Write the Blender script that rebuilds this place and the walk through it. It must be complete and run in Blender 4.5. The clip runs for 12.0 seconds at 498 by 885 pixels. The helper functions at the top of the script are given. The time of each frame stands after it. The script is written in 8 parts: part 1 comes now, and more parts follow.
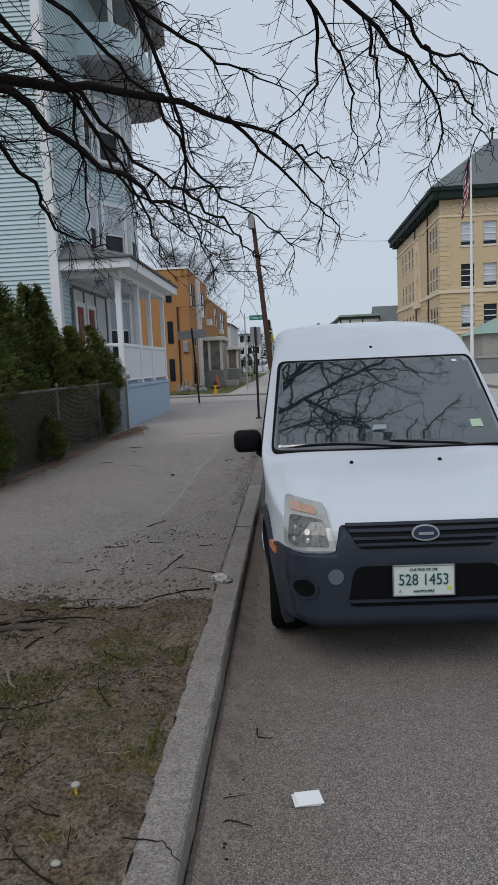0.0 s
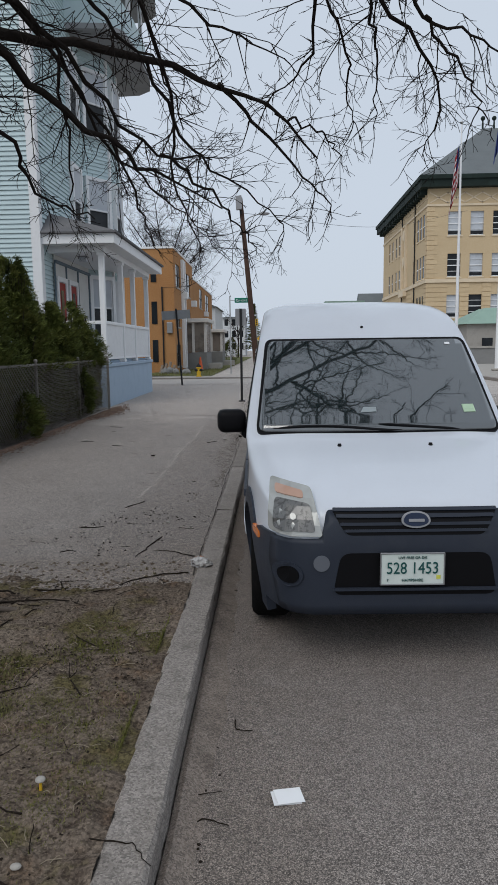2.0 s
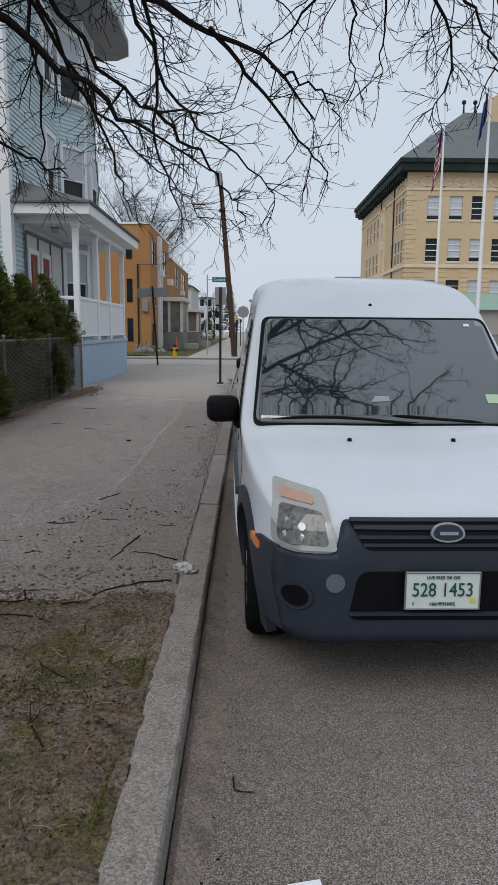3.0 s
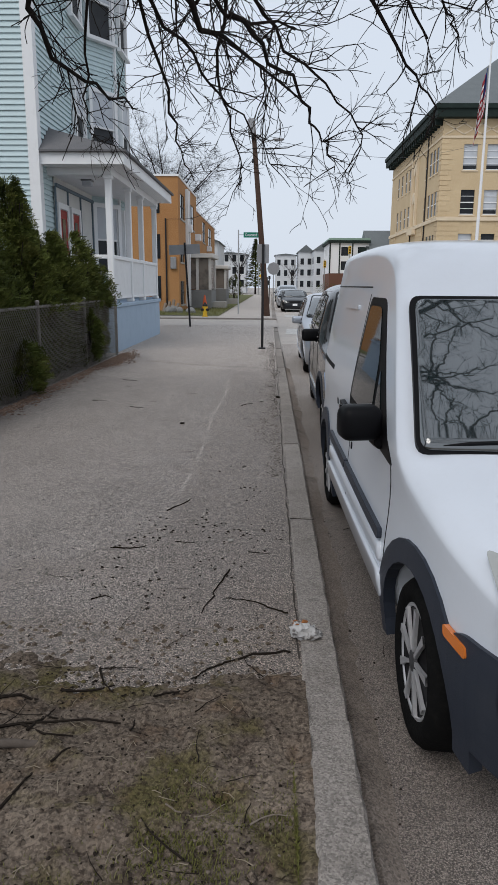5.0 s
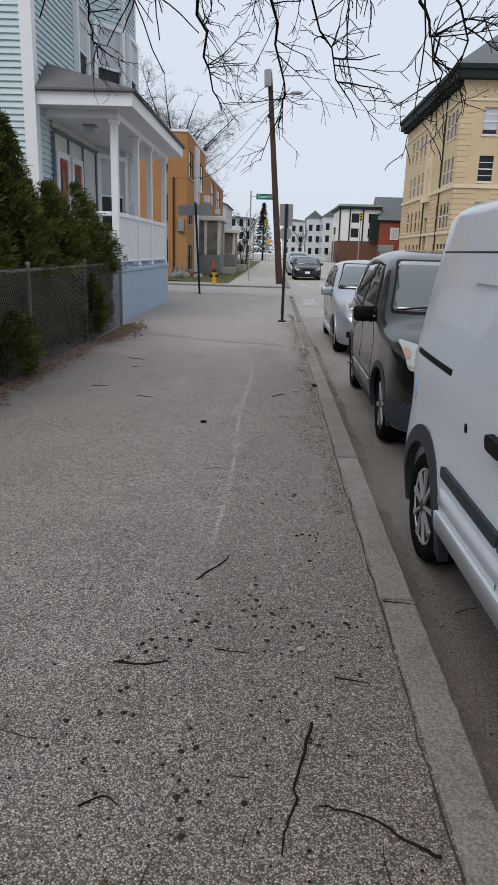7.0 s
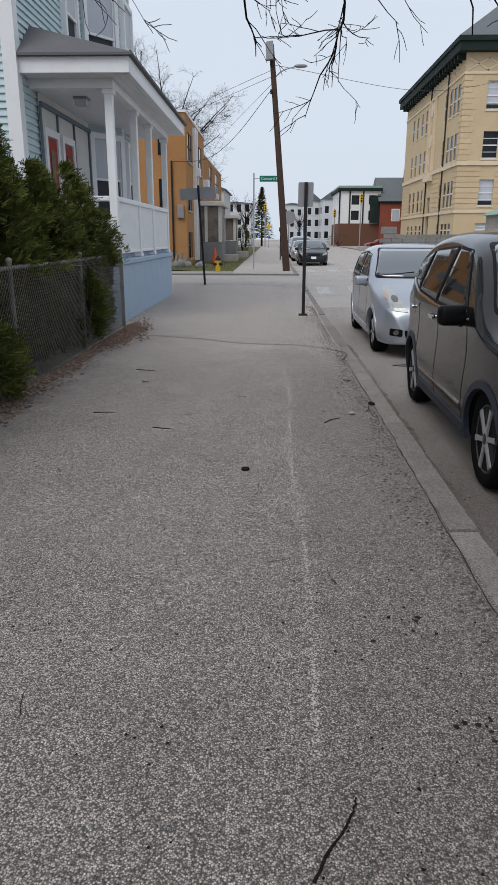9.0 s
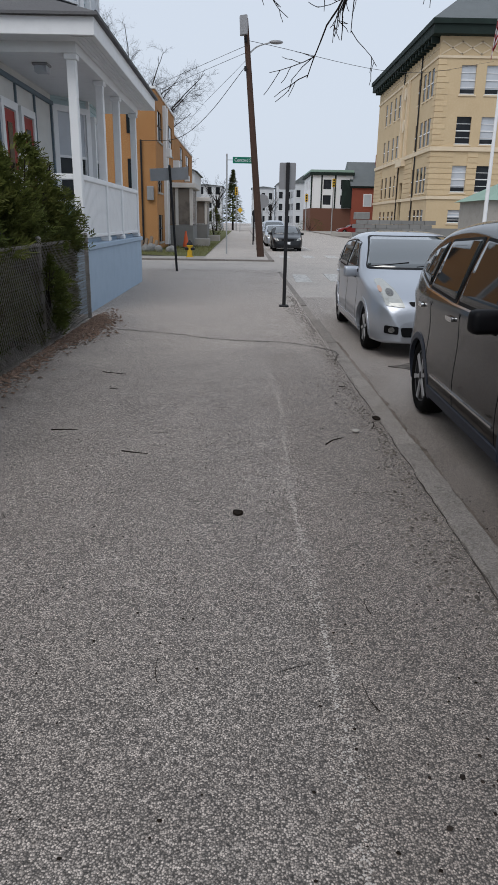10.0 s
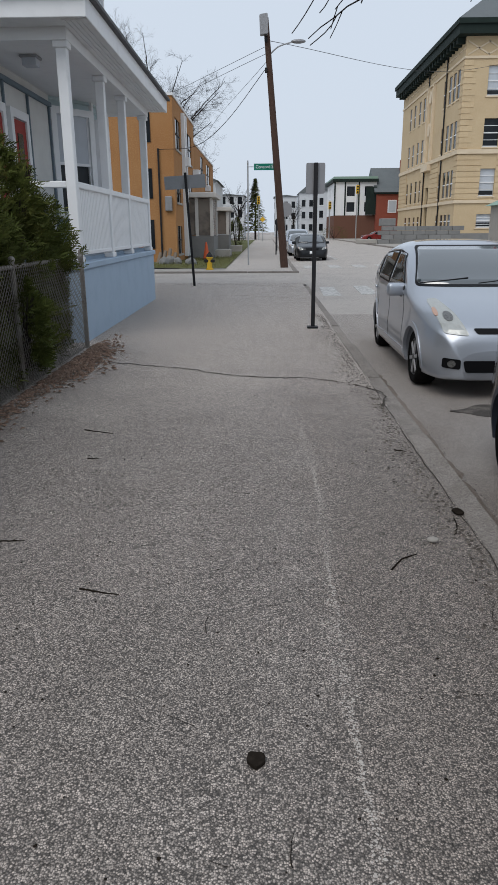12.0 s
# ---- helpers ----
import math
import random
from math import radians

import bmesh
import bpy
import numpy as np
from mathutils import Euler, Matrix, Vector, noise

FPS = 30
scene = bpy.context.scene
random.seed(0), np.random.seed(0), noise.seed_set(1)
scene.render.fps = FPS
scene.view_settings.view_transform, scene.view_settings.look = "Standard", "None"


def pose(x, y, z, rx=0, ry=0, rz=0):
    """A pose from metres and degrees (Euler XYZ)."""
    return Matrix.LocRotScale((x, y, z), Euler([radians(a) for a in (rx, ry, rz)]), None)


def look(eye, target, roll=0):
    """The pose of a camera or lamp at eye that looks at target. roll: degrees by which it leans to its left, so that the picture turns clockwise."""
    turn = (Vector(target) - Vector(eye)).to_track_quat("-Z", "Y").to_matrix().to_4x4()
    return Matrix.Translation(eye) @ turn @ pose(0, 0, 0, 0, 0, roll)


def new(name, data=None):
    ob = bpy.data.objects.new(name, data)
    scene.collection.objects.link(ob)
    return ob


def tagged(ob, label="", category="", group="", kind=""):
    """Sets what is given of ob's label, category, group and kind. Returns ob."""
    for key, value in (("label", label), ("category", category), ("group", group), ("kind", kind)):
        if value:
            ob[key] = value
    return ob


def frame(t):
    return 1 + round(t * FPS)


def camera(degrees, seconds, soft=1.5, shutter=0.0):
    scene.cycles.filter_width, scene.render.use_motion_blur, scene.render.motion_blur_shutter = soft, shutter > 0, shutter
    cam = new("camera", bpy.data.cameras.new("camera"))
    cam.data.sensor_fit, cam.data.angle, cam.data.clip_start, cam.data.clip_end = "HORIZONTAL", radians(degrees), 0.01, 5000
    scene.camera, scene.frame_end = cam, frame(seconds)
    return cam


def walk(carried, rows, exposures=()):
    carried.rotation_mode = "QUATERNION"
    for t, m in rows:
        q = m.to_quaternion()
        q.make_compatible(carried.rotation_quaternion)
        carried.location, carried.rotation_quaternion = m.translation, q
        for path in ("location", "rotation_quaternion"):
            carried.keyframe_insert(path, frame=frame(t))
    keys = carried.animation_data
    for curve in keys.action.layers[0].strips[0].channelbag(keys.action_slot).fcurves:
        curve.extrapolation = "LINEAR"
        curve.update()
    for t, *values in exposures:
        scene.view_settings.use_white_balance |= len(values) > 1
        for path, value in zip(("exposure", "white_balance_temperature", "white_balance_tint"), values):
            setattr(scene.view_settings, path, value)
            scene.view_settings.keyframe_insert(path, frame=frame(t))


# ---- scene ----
cam = camera(40.1, 12.0, soft=1.1)
METRES, EYE, TILT, LEAN, TURN = 8.4, 1.45, -5.4, 0.0, 4.5
PATH = [
    (0, (0.394, 0.112, 1.527), (0.27, 2.095, 1.301), -2.5),
    (0.5, (0.396, 0.114, 1.524), (0.287, 2.1, 1.312), -2.3),
    (1, (0.398, 0.117, 1.52), (0.302, 2.104, 1.311), -2.1),
    (1.5, (0.406, 0.13, 1.519), (0.326, 2.116, 1.301), -1.9),
    (2, (0.366, 0.28, 1.479), (0.295, 2.26, 1.206), -0.8),
    (2.5, (0.276, 0.524, 1.481), (0.27, 2.5, 1.176), -0.3),
    (3, (0.228, 0.837, 1.458), (0.235, 2.81, 1.132), 0.5),
    (3.2, (0.187, 0.985, 1.467), (0.182, 2.957, 1.13), 1.1),
    (4.8, (-0.266, 1.789, 1.575), (-0.321, 3.743, 1.151), 0.2),
    (5, (-0.32, 1.919, 1.582), (-0.376, 3.867, 1.133), 0.4),
    (5.5, (-0.473, 2.285, 1.562), (-0.536, 4.224, 1.08), 1.3),
    (6, (-0.572, 2.658, 1.573), (-0.624, 4.592, 1.066), 1.5),
    (6.5, (-0.626, 3.114, 1.581), (-0.667, 5.046, 1.064), 1.0),
    (7, (-0.715, 3.55, 1.55), (-0.772, 5.475, 1.01), 1.7),
    (7.2, (-0.761, 3.735, 1.571), (-0.841, 5.654, 1.013), 1.7),
    (8.8, (-1.128, 5.084, 1.57), (-1.219, 6.997, 0.992), 1.2),
    (9, (-1.16, 5.245, 1.548), (-1.222, 7.159, 0.971), 0.1),
    (9.5, (-1.239, 5.732, 1.569), (-1.212, 7.64, 0.968), 0.6),
    (10, (-1.322, 6.212, 1.563), (-1.296, 8.114, 0.945), 0.9),
    (10.5, (-1.27, 6.661, 1.574), (-1.252, 8.558, 0.94), 0.9),
    (11, (-1.25, 7.099, 1.566), (-1.288, 8.997, 0.934), 0.2),
    (11.5, (-1.3, 7.553, 1.591), (-1.348, 9.457, 0.98), -0.1),
    (12, (-1.302, 8.004, 1.578), (-1.35, 9.913, 0.983), -0.4),
]
walk(cam, [(t, look(eye, target, roll)) for t, eye, target, roll in PATH], [(0, -0.16, 6330, 10), (1.5, -0.1, 6380, 10), (3.0, -0.02, 6450, 10), (5.0, 0.14, 6520, 11), (6.5, 0.16, 6520, 11), (9.0, 0.13, 6450, 11), (9.6, 0.08, 6430, 11), (12.0, 0.05, 6400, 10)])

# ---- world and light: a bright overcast sky ----
world = bpy.data.worlds.new("overcast_sky")
scene.world = world
world.use_nodes = True
_n, _l = world.node_tree.nodes, world.node_tree.links
_n.clear()
sky = _n.new("ShaderNodeTexSky")
sky.sky_type, sky.sun_disc = "NISHITA", False
sky.sun_elevation, sky.sun_rotation = radians(50), radians(209)
sky.air_density, sky.dust_density, sky.ozone_density = 1.0, 6.0, 1.0
cloud = _n.new("ShaderNodeRGB")
cloud.outputs[0].default_value = (6.35, 7.05, 7.95, 1)
veil = _n.new("ShaderNodeMixRGB")
veil.inputs[0].default_value = 0.9
back = _n.new("ShaderNodeBackground")
back.inputs["Strength"].default_value = 0.105
wout = _n.new("ShaderNodeOutputWorld")
_l.new(sky.outputs[0], veil.inputs[1])
_l.new(cloud.outputs[0], veil.inputs[2])
_l.new(veil.outputs[0], back.inputs["Color"])
_l.new(back.outputs[0], wout.inputs["Surface"])
sun_data = bpy.data.lights.new("sun", "SUN")
sun_data.energy, sun_data.angle, sun_data.color = 1.25, radians(40), (1.0, 0.97, 0.93)
sun = new("sun", sun_data)
sun.matrix_world = look((-9, -10, 22), (0, 6, 0))


# ---- materials ----
def material(name, colour, rough=0.7, metal=0.0, spots=(), bump=0.0, bump_scale=60.0, coat=0.0, vary=0.0, spec=0.2, grit=(), marks=(), binder=()):
    """A surface: base colour, then layers of (scale, amount, colour, low, high) of noise, fine relief and a random
    shift per piece. marks: bands that are soiled or of another tone (axis, from, to, amount, colour, noise scale) on
    the ground plan. binder: dark bitumen showing between the stones of asphalt (scale, from, to, amount).
    """
    m = bpy.data.materials.new(name)
    m.use_nodes = True
    n, l = m.node_tree.nodes, m.node_tree.links
    bsdf = n["Principled BSDF"]
    bsdf.inputs["Roughness"].default_value = rough
    bsdf.inputs["Metallic"].default_value = metal
    bsdf.inputs["Specular IOR Level"].default_value = spec
    bsdf.inputs["Coat Weight"].default_value = coat
    bsdf.inputs["Coat Roughness"].default_value = 0.06
    pos = n.new("ShaderNodeNewGeometry").outputs["Position"]
    base = n.new("ShaderNodeRGB")
    base.outputs[0].default_value = (*colour, 1)
    out = base.outputs[0]
    for scale, amount, tint, low, high in spots:
        tex = n.new("ShaderNodeTexNoise")
        tex.inputs["Scale"].default_value = scale
        tex.inputs["Detail"].default_value = 5.0
        tex.inputs["Roughness"].default_value = 0.62
        l.new(pos, tex.inputs["Vector"])
        ramp = n.new("ShaderNodeMapRange")
        ramp.inputs["From Min"].default_value, ramp.inputs["From Max"].default_value = low, high
        ramp.inputs["To Max"].default_value = amount
        l.new(tex.outputs["Fac"], ramp.inputs["Value"])
        mix = n.new("ShaderNodeMixRGB")
        mix.inputs[2].default_value = (*tint, 1)
        l.new(ramp.outputs[0], mix.inputs[0])
        l.new(out, mix.inputs[1])
        out = mix.outputs[0]
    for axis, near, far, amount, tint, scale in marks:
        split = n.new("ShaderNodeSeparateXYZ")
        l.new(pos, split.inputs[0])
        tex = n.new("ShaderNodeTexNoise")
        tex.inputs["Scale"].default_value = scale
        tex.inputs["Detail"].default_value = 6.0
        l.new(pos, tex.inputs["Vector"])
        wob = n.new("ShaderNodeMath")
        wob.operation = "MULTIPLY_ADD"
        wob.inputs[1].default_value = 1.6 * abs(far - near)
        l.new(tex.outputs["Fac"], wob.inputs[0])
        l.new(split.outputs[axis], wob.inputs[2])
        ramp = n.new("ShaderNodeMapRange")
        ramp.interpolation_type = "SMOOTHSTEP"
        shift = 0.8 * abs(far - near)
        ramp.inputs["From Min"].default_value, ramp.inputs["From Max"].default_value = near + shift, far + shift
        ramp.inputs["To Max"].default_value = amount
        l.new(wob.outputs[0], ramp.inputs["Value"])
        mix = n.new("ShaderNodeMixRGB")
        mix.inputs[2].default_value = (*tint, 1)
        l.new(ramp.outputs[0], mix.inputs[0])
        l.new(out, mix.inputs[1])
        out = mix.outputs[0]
    for scale, low, high in grit:
        cell = n.new("ShaderNodeTexVoronoi")
        cell.inputs["Scale"].default_value = scale
        l.new(pos, cell.inputs["Vector"])
        sep = n.new("ShaderNodeSeparateColor")
        l.new(cell.outputs["Color"], sep.inputs[0])
        span = n.new("ShaderNodeMapRange")
        span.inputs["To Min"].default_value, span.inputs["To Max"].default_value = low, high
        l.new(sep.outputs[0], span.inputs["Value"])
        hsv = n.new("ShaderNodeHueSaturation")
        l.new(span.outputs[0], hsv.inputs["Value"])
        l.new(out, hsv.inputs["Color"])
        out = hsv.outputs[0]
    stones = None
    for scale, low, high, amount in binder:
        cell = n.new("ShaderNodeTexVoronoi")
        cell.inputs["Scale"].default_value = scale
        l.new(pos, cell.inputs["Vector"])
        stones = cell.outputs["Distance"]
        span = n.new("ShaderNodeMapRange")
        span.inputs["From Min"].default_value, span.inputs["From Max"].default_value = low, high
        span.inputs["To Max"].default_value = amount
        l.new(stones, span.inputs["Value"])
        mix = n.new("ShaderNodeMixRGB")
        mix.inputs[2].default_value = (0.035, 0.031, 0.028, 1)
        l.new(span.outputs[0], mix.inputs[0])
        l.new(out, mix.inputs[1])
        out = mix.outputs[0]
    if vary:
        info = n.new("ShaderNodeObjectInfo")
        island = n.new("ShaderNodeNewGeometry")
        add = n.new("ShaderNodeMath")
        add.operation = "ADD"
        l.new(info.outputs["Random"], add.inputs[0])
        l.new(island.outputs["Random Per Island"], add.inputs[1])
        fract = n.new("ShaderNodeMath")
        fract.operation = "FRACT"
        l.new(add.outputs[0], fract.inputs[0])
        span = n.new("ShaderNodeMapRange")
        span.inputs["To Min"].default_value, span.inputs["To Max"].default_value = 1 - vary, 1 + vary
        l.new(fract.outputs[0], span.inputs["Value"])
        hsv = n.new("ShaderNodeHueSaturation")
        l.new(span.outputs[0], hsv.inputs["Value"])
        l.new(out, hsv.inputs["Color"])
        out = hsv.outputs[0]
    l.new(out, bsdf.inputs["Base Color"])
    if bump:
        tex = n.new("ShaderNodeTexNoise")
        tex.inputs["Scale"].default_value = bump_scale
        tex.inputs["Detail"].default_value = 4.0
        l.new(pos, tex.inputs["Vector"])
        b = n.new("ShaderNodeBump")
        b.inputs["Strength"].default_value = bump
        b.inputs["Distance"].default_value = 0.01
        l.new(tex.outputs["Fac"], b.inputs["Height"])
        if stones:
            pits = n.new("ShaderNodeBump")
            pits.invert = True
            pits.inputs["Strength"].default_value = 0.8
            pits.inputs["Distance"].default_value = 0.004
            l.new(stones, pits.inputs["Height"])
            l.new(b.outputs[0], pits.inputs["Normal"])
            b = pits
        l.new(b.outputs[0], bsdf.inputs["Normal"])
    return m


def glass(name, colour=(0.9, 0.95, 0.95), rough=0.02):
    m = bpy.data.materials.new(name)
    m.use_nodes = True
    b = m.node_tree.nodes["Principled BSDF"]
    b.inputs["Base Color"].default_value = (*colour, 1)
    b.inputs["Roughness"].default_value = rough
    b.inputs["Transmission Weight"].default_value = 1.0
    b.inputs["IOR"].default_value = 1.45
    return m


# Last mark: paler past the crack, with grazing-view brightness put into the colour.
ASPHALT_WALK = material("worn_asphalt_walk", (0.345, 0.3, 0.267), 0.62, spots=((0.8, 0.5, (0.27, 0.234, 0.207), 0.42, 0.68), (3.0, 0.35, (0.5, 0.445, 0.402), 0.5, 0.75), (14, 0.3, (0.22, 0.19, 0.167), 0.52, 0.7)), bump=0.5, bump_scale=150, spec=0.5, grit=((165, 0.3, 1.9), (80, 0.75, 1.3)), binder=((165, 0.36, 0.66, 0.8),), marks=((0, -1.15, -0.85, 0.55, (0.26, 0.216, 0.183), 2.0), (1, 6.2, 4.3, 0.85, (0.3, 0.246, 0.206), 2.2), (0, -3.1, -3.7, 0.6, (0.19, 0.155, 0.128), 3.0), (1, 12.6, 17.0, 0.8, (0.54, 0.475, 0.422), 0.8)))
# The second mark makes the road paler farther up the street.
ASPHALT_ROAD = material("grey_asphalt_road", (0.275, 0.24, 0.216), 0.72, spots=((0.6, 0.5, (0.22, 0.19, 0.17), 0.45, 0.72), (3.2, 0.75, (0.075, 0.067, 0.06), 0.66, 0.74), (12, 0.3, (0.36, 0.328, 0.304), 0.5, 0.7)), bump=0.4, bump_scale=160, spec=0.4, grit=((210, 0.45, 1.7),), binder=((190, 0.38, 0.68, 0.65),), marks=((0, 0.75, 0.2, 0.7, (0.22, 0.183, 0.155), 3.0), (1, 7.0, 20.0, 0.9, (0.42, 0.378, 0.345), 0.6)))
# Paler asphalt for the far road, side street and far walk.
PALE_ASPHALT = material("pale_grey_asphalt", (0.42, 0.385, 0.355), 0.85, spots=((0.6, 0.4, (0.26, 0.245, 0.23), 0.45, 0.72), (6, 0.3, (0.4, 0.385, 0.36), 0.5, 0.7)), bump=0.4, bump_scale=110, grit=((90, 0.7, 1.3),))
GRANITE = material("granite_kerb", (0.26, 0.234, 0.212), 0.85, spots=((3.5, 0.6, (0.19, 0.168, 0.148), 0.45, 0.68), (9, 0.5, (0.12, 0.107, 0.096), 0.56, 0.7), (30, 0.45, (0.17, 0.155, 0.14), 0.5, 0.68)), bump=0.7, bump_scale=60, vary=0.1, grit=((160, 0.65, 1.35),))
CONCRETE = material("pale_concrete", (0.36, 0.34, 0.31), 0.9, spots=((60, 0.4, (0.2, 0.19, 0.17), 0.5, 0.75), (1.5, 0.4, (0.22, 0.21, 0.19), 0.5, 0.7)), bump=0.35, bump_scale=90)
DIRT = material("bare_dirt", (0.138, 0.11, 0.086), 0.97, spots=((1.8, 0.7, (0.21, 0.17, 0.135), 0.5, 0.66), (6, 0.6, (0.062, 0.046, 0.037), 0.5, 0.64), (2.6, 0.75, (0.092, 0.08, 0.03), 0.52, 0.62), (4.1, 0.5, (0.125, 0.075, 0.042), 0.55, 0.68), (48, 0.7, (0.035, 0.026, 0.021), 0.5, 0.62)), bump=1.0, bump_scale=55, grit=((120, 0.65, 1.35),), spec=0.05)
GRASS = material("thin_grass", (0.11, 0.12, 0.045), 0.95, spots=((20, 0.6, (0.16, 0.13, 0.075), 0.45, 0.7), (3, 0.5, (0.075, 0.1, 0.03), 0.5, 0.7)), bump=1.0, bump_scale=60)
SIDING = material("pale_blue_siding", (0.49, 0.6, 0.62), 0.6, spots=((3, 0.3, (0.4, 0.49, 0.52), 0.45, 0.75), (0.7, 0.25, (0.42, 0.5, 0.52), 0.45, 0.7)), bump=0.1, bump_scale=30, vary=0.04)
WHITE = material("white_house_paint", (0.74, 0.75, 0.76), 0.55, spots=((4, 0.3, (0.56, 0.57, 0.58), 0.5, 0.75),), bump=0.08, bump_scale=40)
BLUE_BASE = material("blue_grey_paint", (0.34, 0.43, 0.53), 0.7, spots=((2.5, 0.35, (0.25, 0.33, 0.42), 0.45, 0.7), (30, 0.2, (0.4, 0.48, 0.56), 0.5, 0.7)), bump=0.25, bump_scale=50)
SHINGLE = material("grey_roof_shingle", (0.13, 0.13, 0.135), 0.9, spots=((50, 0.5, (0.07, 0.07, 0.075), 0.45, 0.7), (2, 0.3, (0.19, 0.185, 0.18), 0.5, 0.7)), bump=0.5, bump_scale=60, vary=0.12)
SLATE = material("slate_roof", (0.13, 0.145, 0.15), 0.6, spots=((0.8, 0.4, (0.09, 0.1, 0.105), 0.4, 0.7), (6, 0.3, (0.18, 0.19, 0.19), 0.5, 0.7)), bump=0.3, bump_scale=6)
ORANGE = material("orange_brick", (0.335, 0.163, 0.064), 0.88, spots=((1.2, 0.45, (0.27, 0.125, 0.05), 0.42, 0.7), (0.4, 0.35, (0.42, 0.24, 0.11), 0.45, 0.7), (16, 0.5, (0.46, 0.27, 0.13), 0.45, 0.7)), bump=0.3, bump_scale=25, vary=0.14)
BUFF = material("buff_brick", (0.58, 0.45, 0.28), 0.85, spots=((0.35, 0.4, (0.48, 0.35, 0.21), 0.42, 0.7), (5, 0.35, (0.64, 0.52, 0.36), 0.45, 0.7)), bump=0.2, bump_scale=10, vary=0.05)
BUFF_STONE = material("buff_stone_trim", (0.68, 0.57, 0.42), 0.8, spots=((0.6, 0.35, (0.48, 0.38, 0.24), 0.42, 0.7),), bump=0.2, bump_scale=12)
RED_BRICK = material("red_brick", (0.26, 0.075, 0.05), 0.9, spots=((0.8, 0.4, (0.19, 0.055, 0.04), 0.42, 0.7),), bump=0.2, bump_scale=12, vary=0.1)
DARK_GREEN = material("dark_green_copper", (0.018, 0.027, 0.024), 0.7, spots=((0.8, 0.5, (0.03, 0.05, 0.043), 0.5, 0.7),), spec=0.1)
VERDIGRIS = material("pale_green_copper", (0.25, 0.36, 0.3), 0.7, spots=((1, 0.4, (0.2, 0.29, 0.25), 0.45, 0.7),))
GREY_BLOCK = material("grey_stone_block", (0.21, 0.21, 0.205), 0.9, spots=((1.5, 0.4, (0.14, 0.14, 0.137), 0.45, 0.7), (20, 0.3, (0.26, 0.26, 0.255), 0.5, 0.7)), bump=0.3, bump_scale=14, vary=0.1)
WOOD_POLE = material("brown_pole_wood", (0.075, 0.045, 0.034), 0.9, spots=((8, 0.5, (0.045, 0.028, 0.022), 0.45, 0.7),), bump=0.5, bump_scale=30)
BLACK_STEEL = material("black_painted_steel", (0.018, 0.018, 0.02), 0.55, spots=((20, 0.4, (0.05, 0.04, 0.035), 0.55, 0.75),))
GALV = material("galvanised_steel", (0.42, 0.43, 0.44), 0.45, 0.8, spots=((12, 0.4, (0.28, 0.28, 0.28), 0.45, 0.7),))
SIGN_BACK = material("bare_aluminium_sign_back", (0.3, 0.3, 0.31), 0.5, 0.6, spots=((6, 0.4, (0.22, 0.22, 0.22), 0.45, 0.7),))
BARK = material("dark_tree_bark", (0.022, 0.018, 0.016), 0.95, spots=((20, 0.4, (0.045, 0.038, 0.033), 0.55, 0.75),), bump=0.8, bump_scale=40, spec=0.05)
LEAF = material("evergreen_leaf", (0.074, 0.09, 0.022), 0.75, spots=((2.6, 0.7, (0.15, 0.145, 0.042), 0.5, 0.68), (1.6, 0.6, (0.024, 0.034, 0.013), 0.5, 0.66), (1.1, 0.5, (0.075, 0.055, 0.03), 0.56, 0.7)), vary=0.35, spec=0.08)
DEAD_LEAF = material("dead_leaf", (0.19, 0.125, 0.092), 0.9, spots=((40, 0.6, (0.07, 0.043, 0.03), 0.45, 0.65), (25, 0.5, (0.36, 0.28, 0.225), 0.54, 0.66)), vary=0.5)
VAN_WHITE = material("white_van_paint", (0.63, 0.665, 0.72), 0.3, coat=0.7, spots=((2, 0.15, (0.54, 0.56, 0.6), 0.5, 0.8), (40, 0.06, (0.45, 0.43, 0.4), 0.5, 0.8)))
CAR_GREY = material("dark_grey_car_paint", (0.009, 0.008, 0.0075), 0.2, 0.0, coat=0.75, spots=((3, 0.2, (0.014, 0.0125, 0.0115), 0.5, 0.8),), spec=0.12)
CAR_SILVER = material("silver_car_paint", (0.4, 0.43, 0.48), 0.35, 0.6, coat=1.0, spots=((3, 0.15, (0.34, 0.36, 0.39), 0.5, 0.8),))
CAR_BLACK = material("black_car_paint", (0.008, 0.009, 0.011), 0.3, coat=0.4)
CAR_RED = material("red_car_paint", (0.2, 0.015, 0.015), 0.3, coat=1.0)
PLASTIC = material("dark_grey_bumper_plastic", (0.028, 0.034, 0.048), 0.42, spots=((60, 0.3, (0.035, 0.04, 0.05), 0.5, 0.75), (4, 0.3, (0.05, 0.054, 0.062), 0.5, 0.7)), bump=0.15, bump_scale=300)
BLACK_PLASTIC = material("black_plastic", (0.005, 0.005, 0.006), 0.5, spec=0.12)
LAMP_GREY = material("grey_lamp_reflector", (0.16, 0.16, 0.155), 0.35, 0.4, coat=0.5, spots=((45, 0.6, (0.05, 0.05, 0.05), 0.5, 0.6),))
RIM_DARK = material("dark_wheel_centre", (0.05, 0.05, 0.052), 0.5)
RUBBER = material("tyre_rubber", (0.007, 0.007, 0.007), 0.85, spots=((30, 0.4, (0.018, 0.016, 0.015), 0.5, 0.7),), bump=0.3, bump_scale=80, spec=0.05)
ALLOY = material("silver_wheel_alloy", (0.48, 0.48, 0.49), 0.4, 0.5, spots=((30, 0.3, (0.35, 0.34, 0.33), 0.5, 0.75),))
CHROME = material("chrome", (0.7, 0.71, 0.72), 0.12, 1.0)
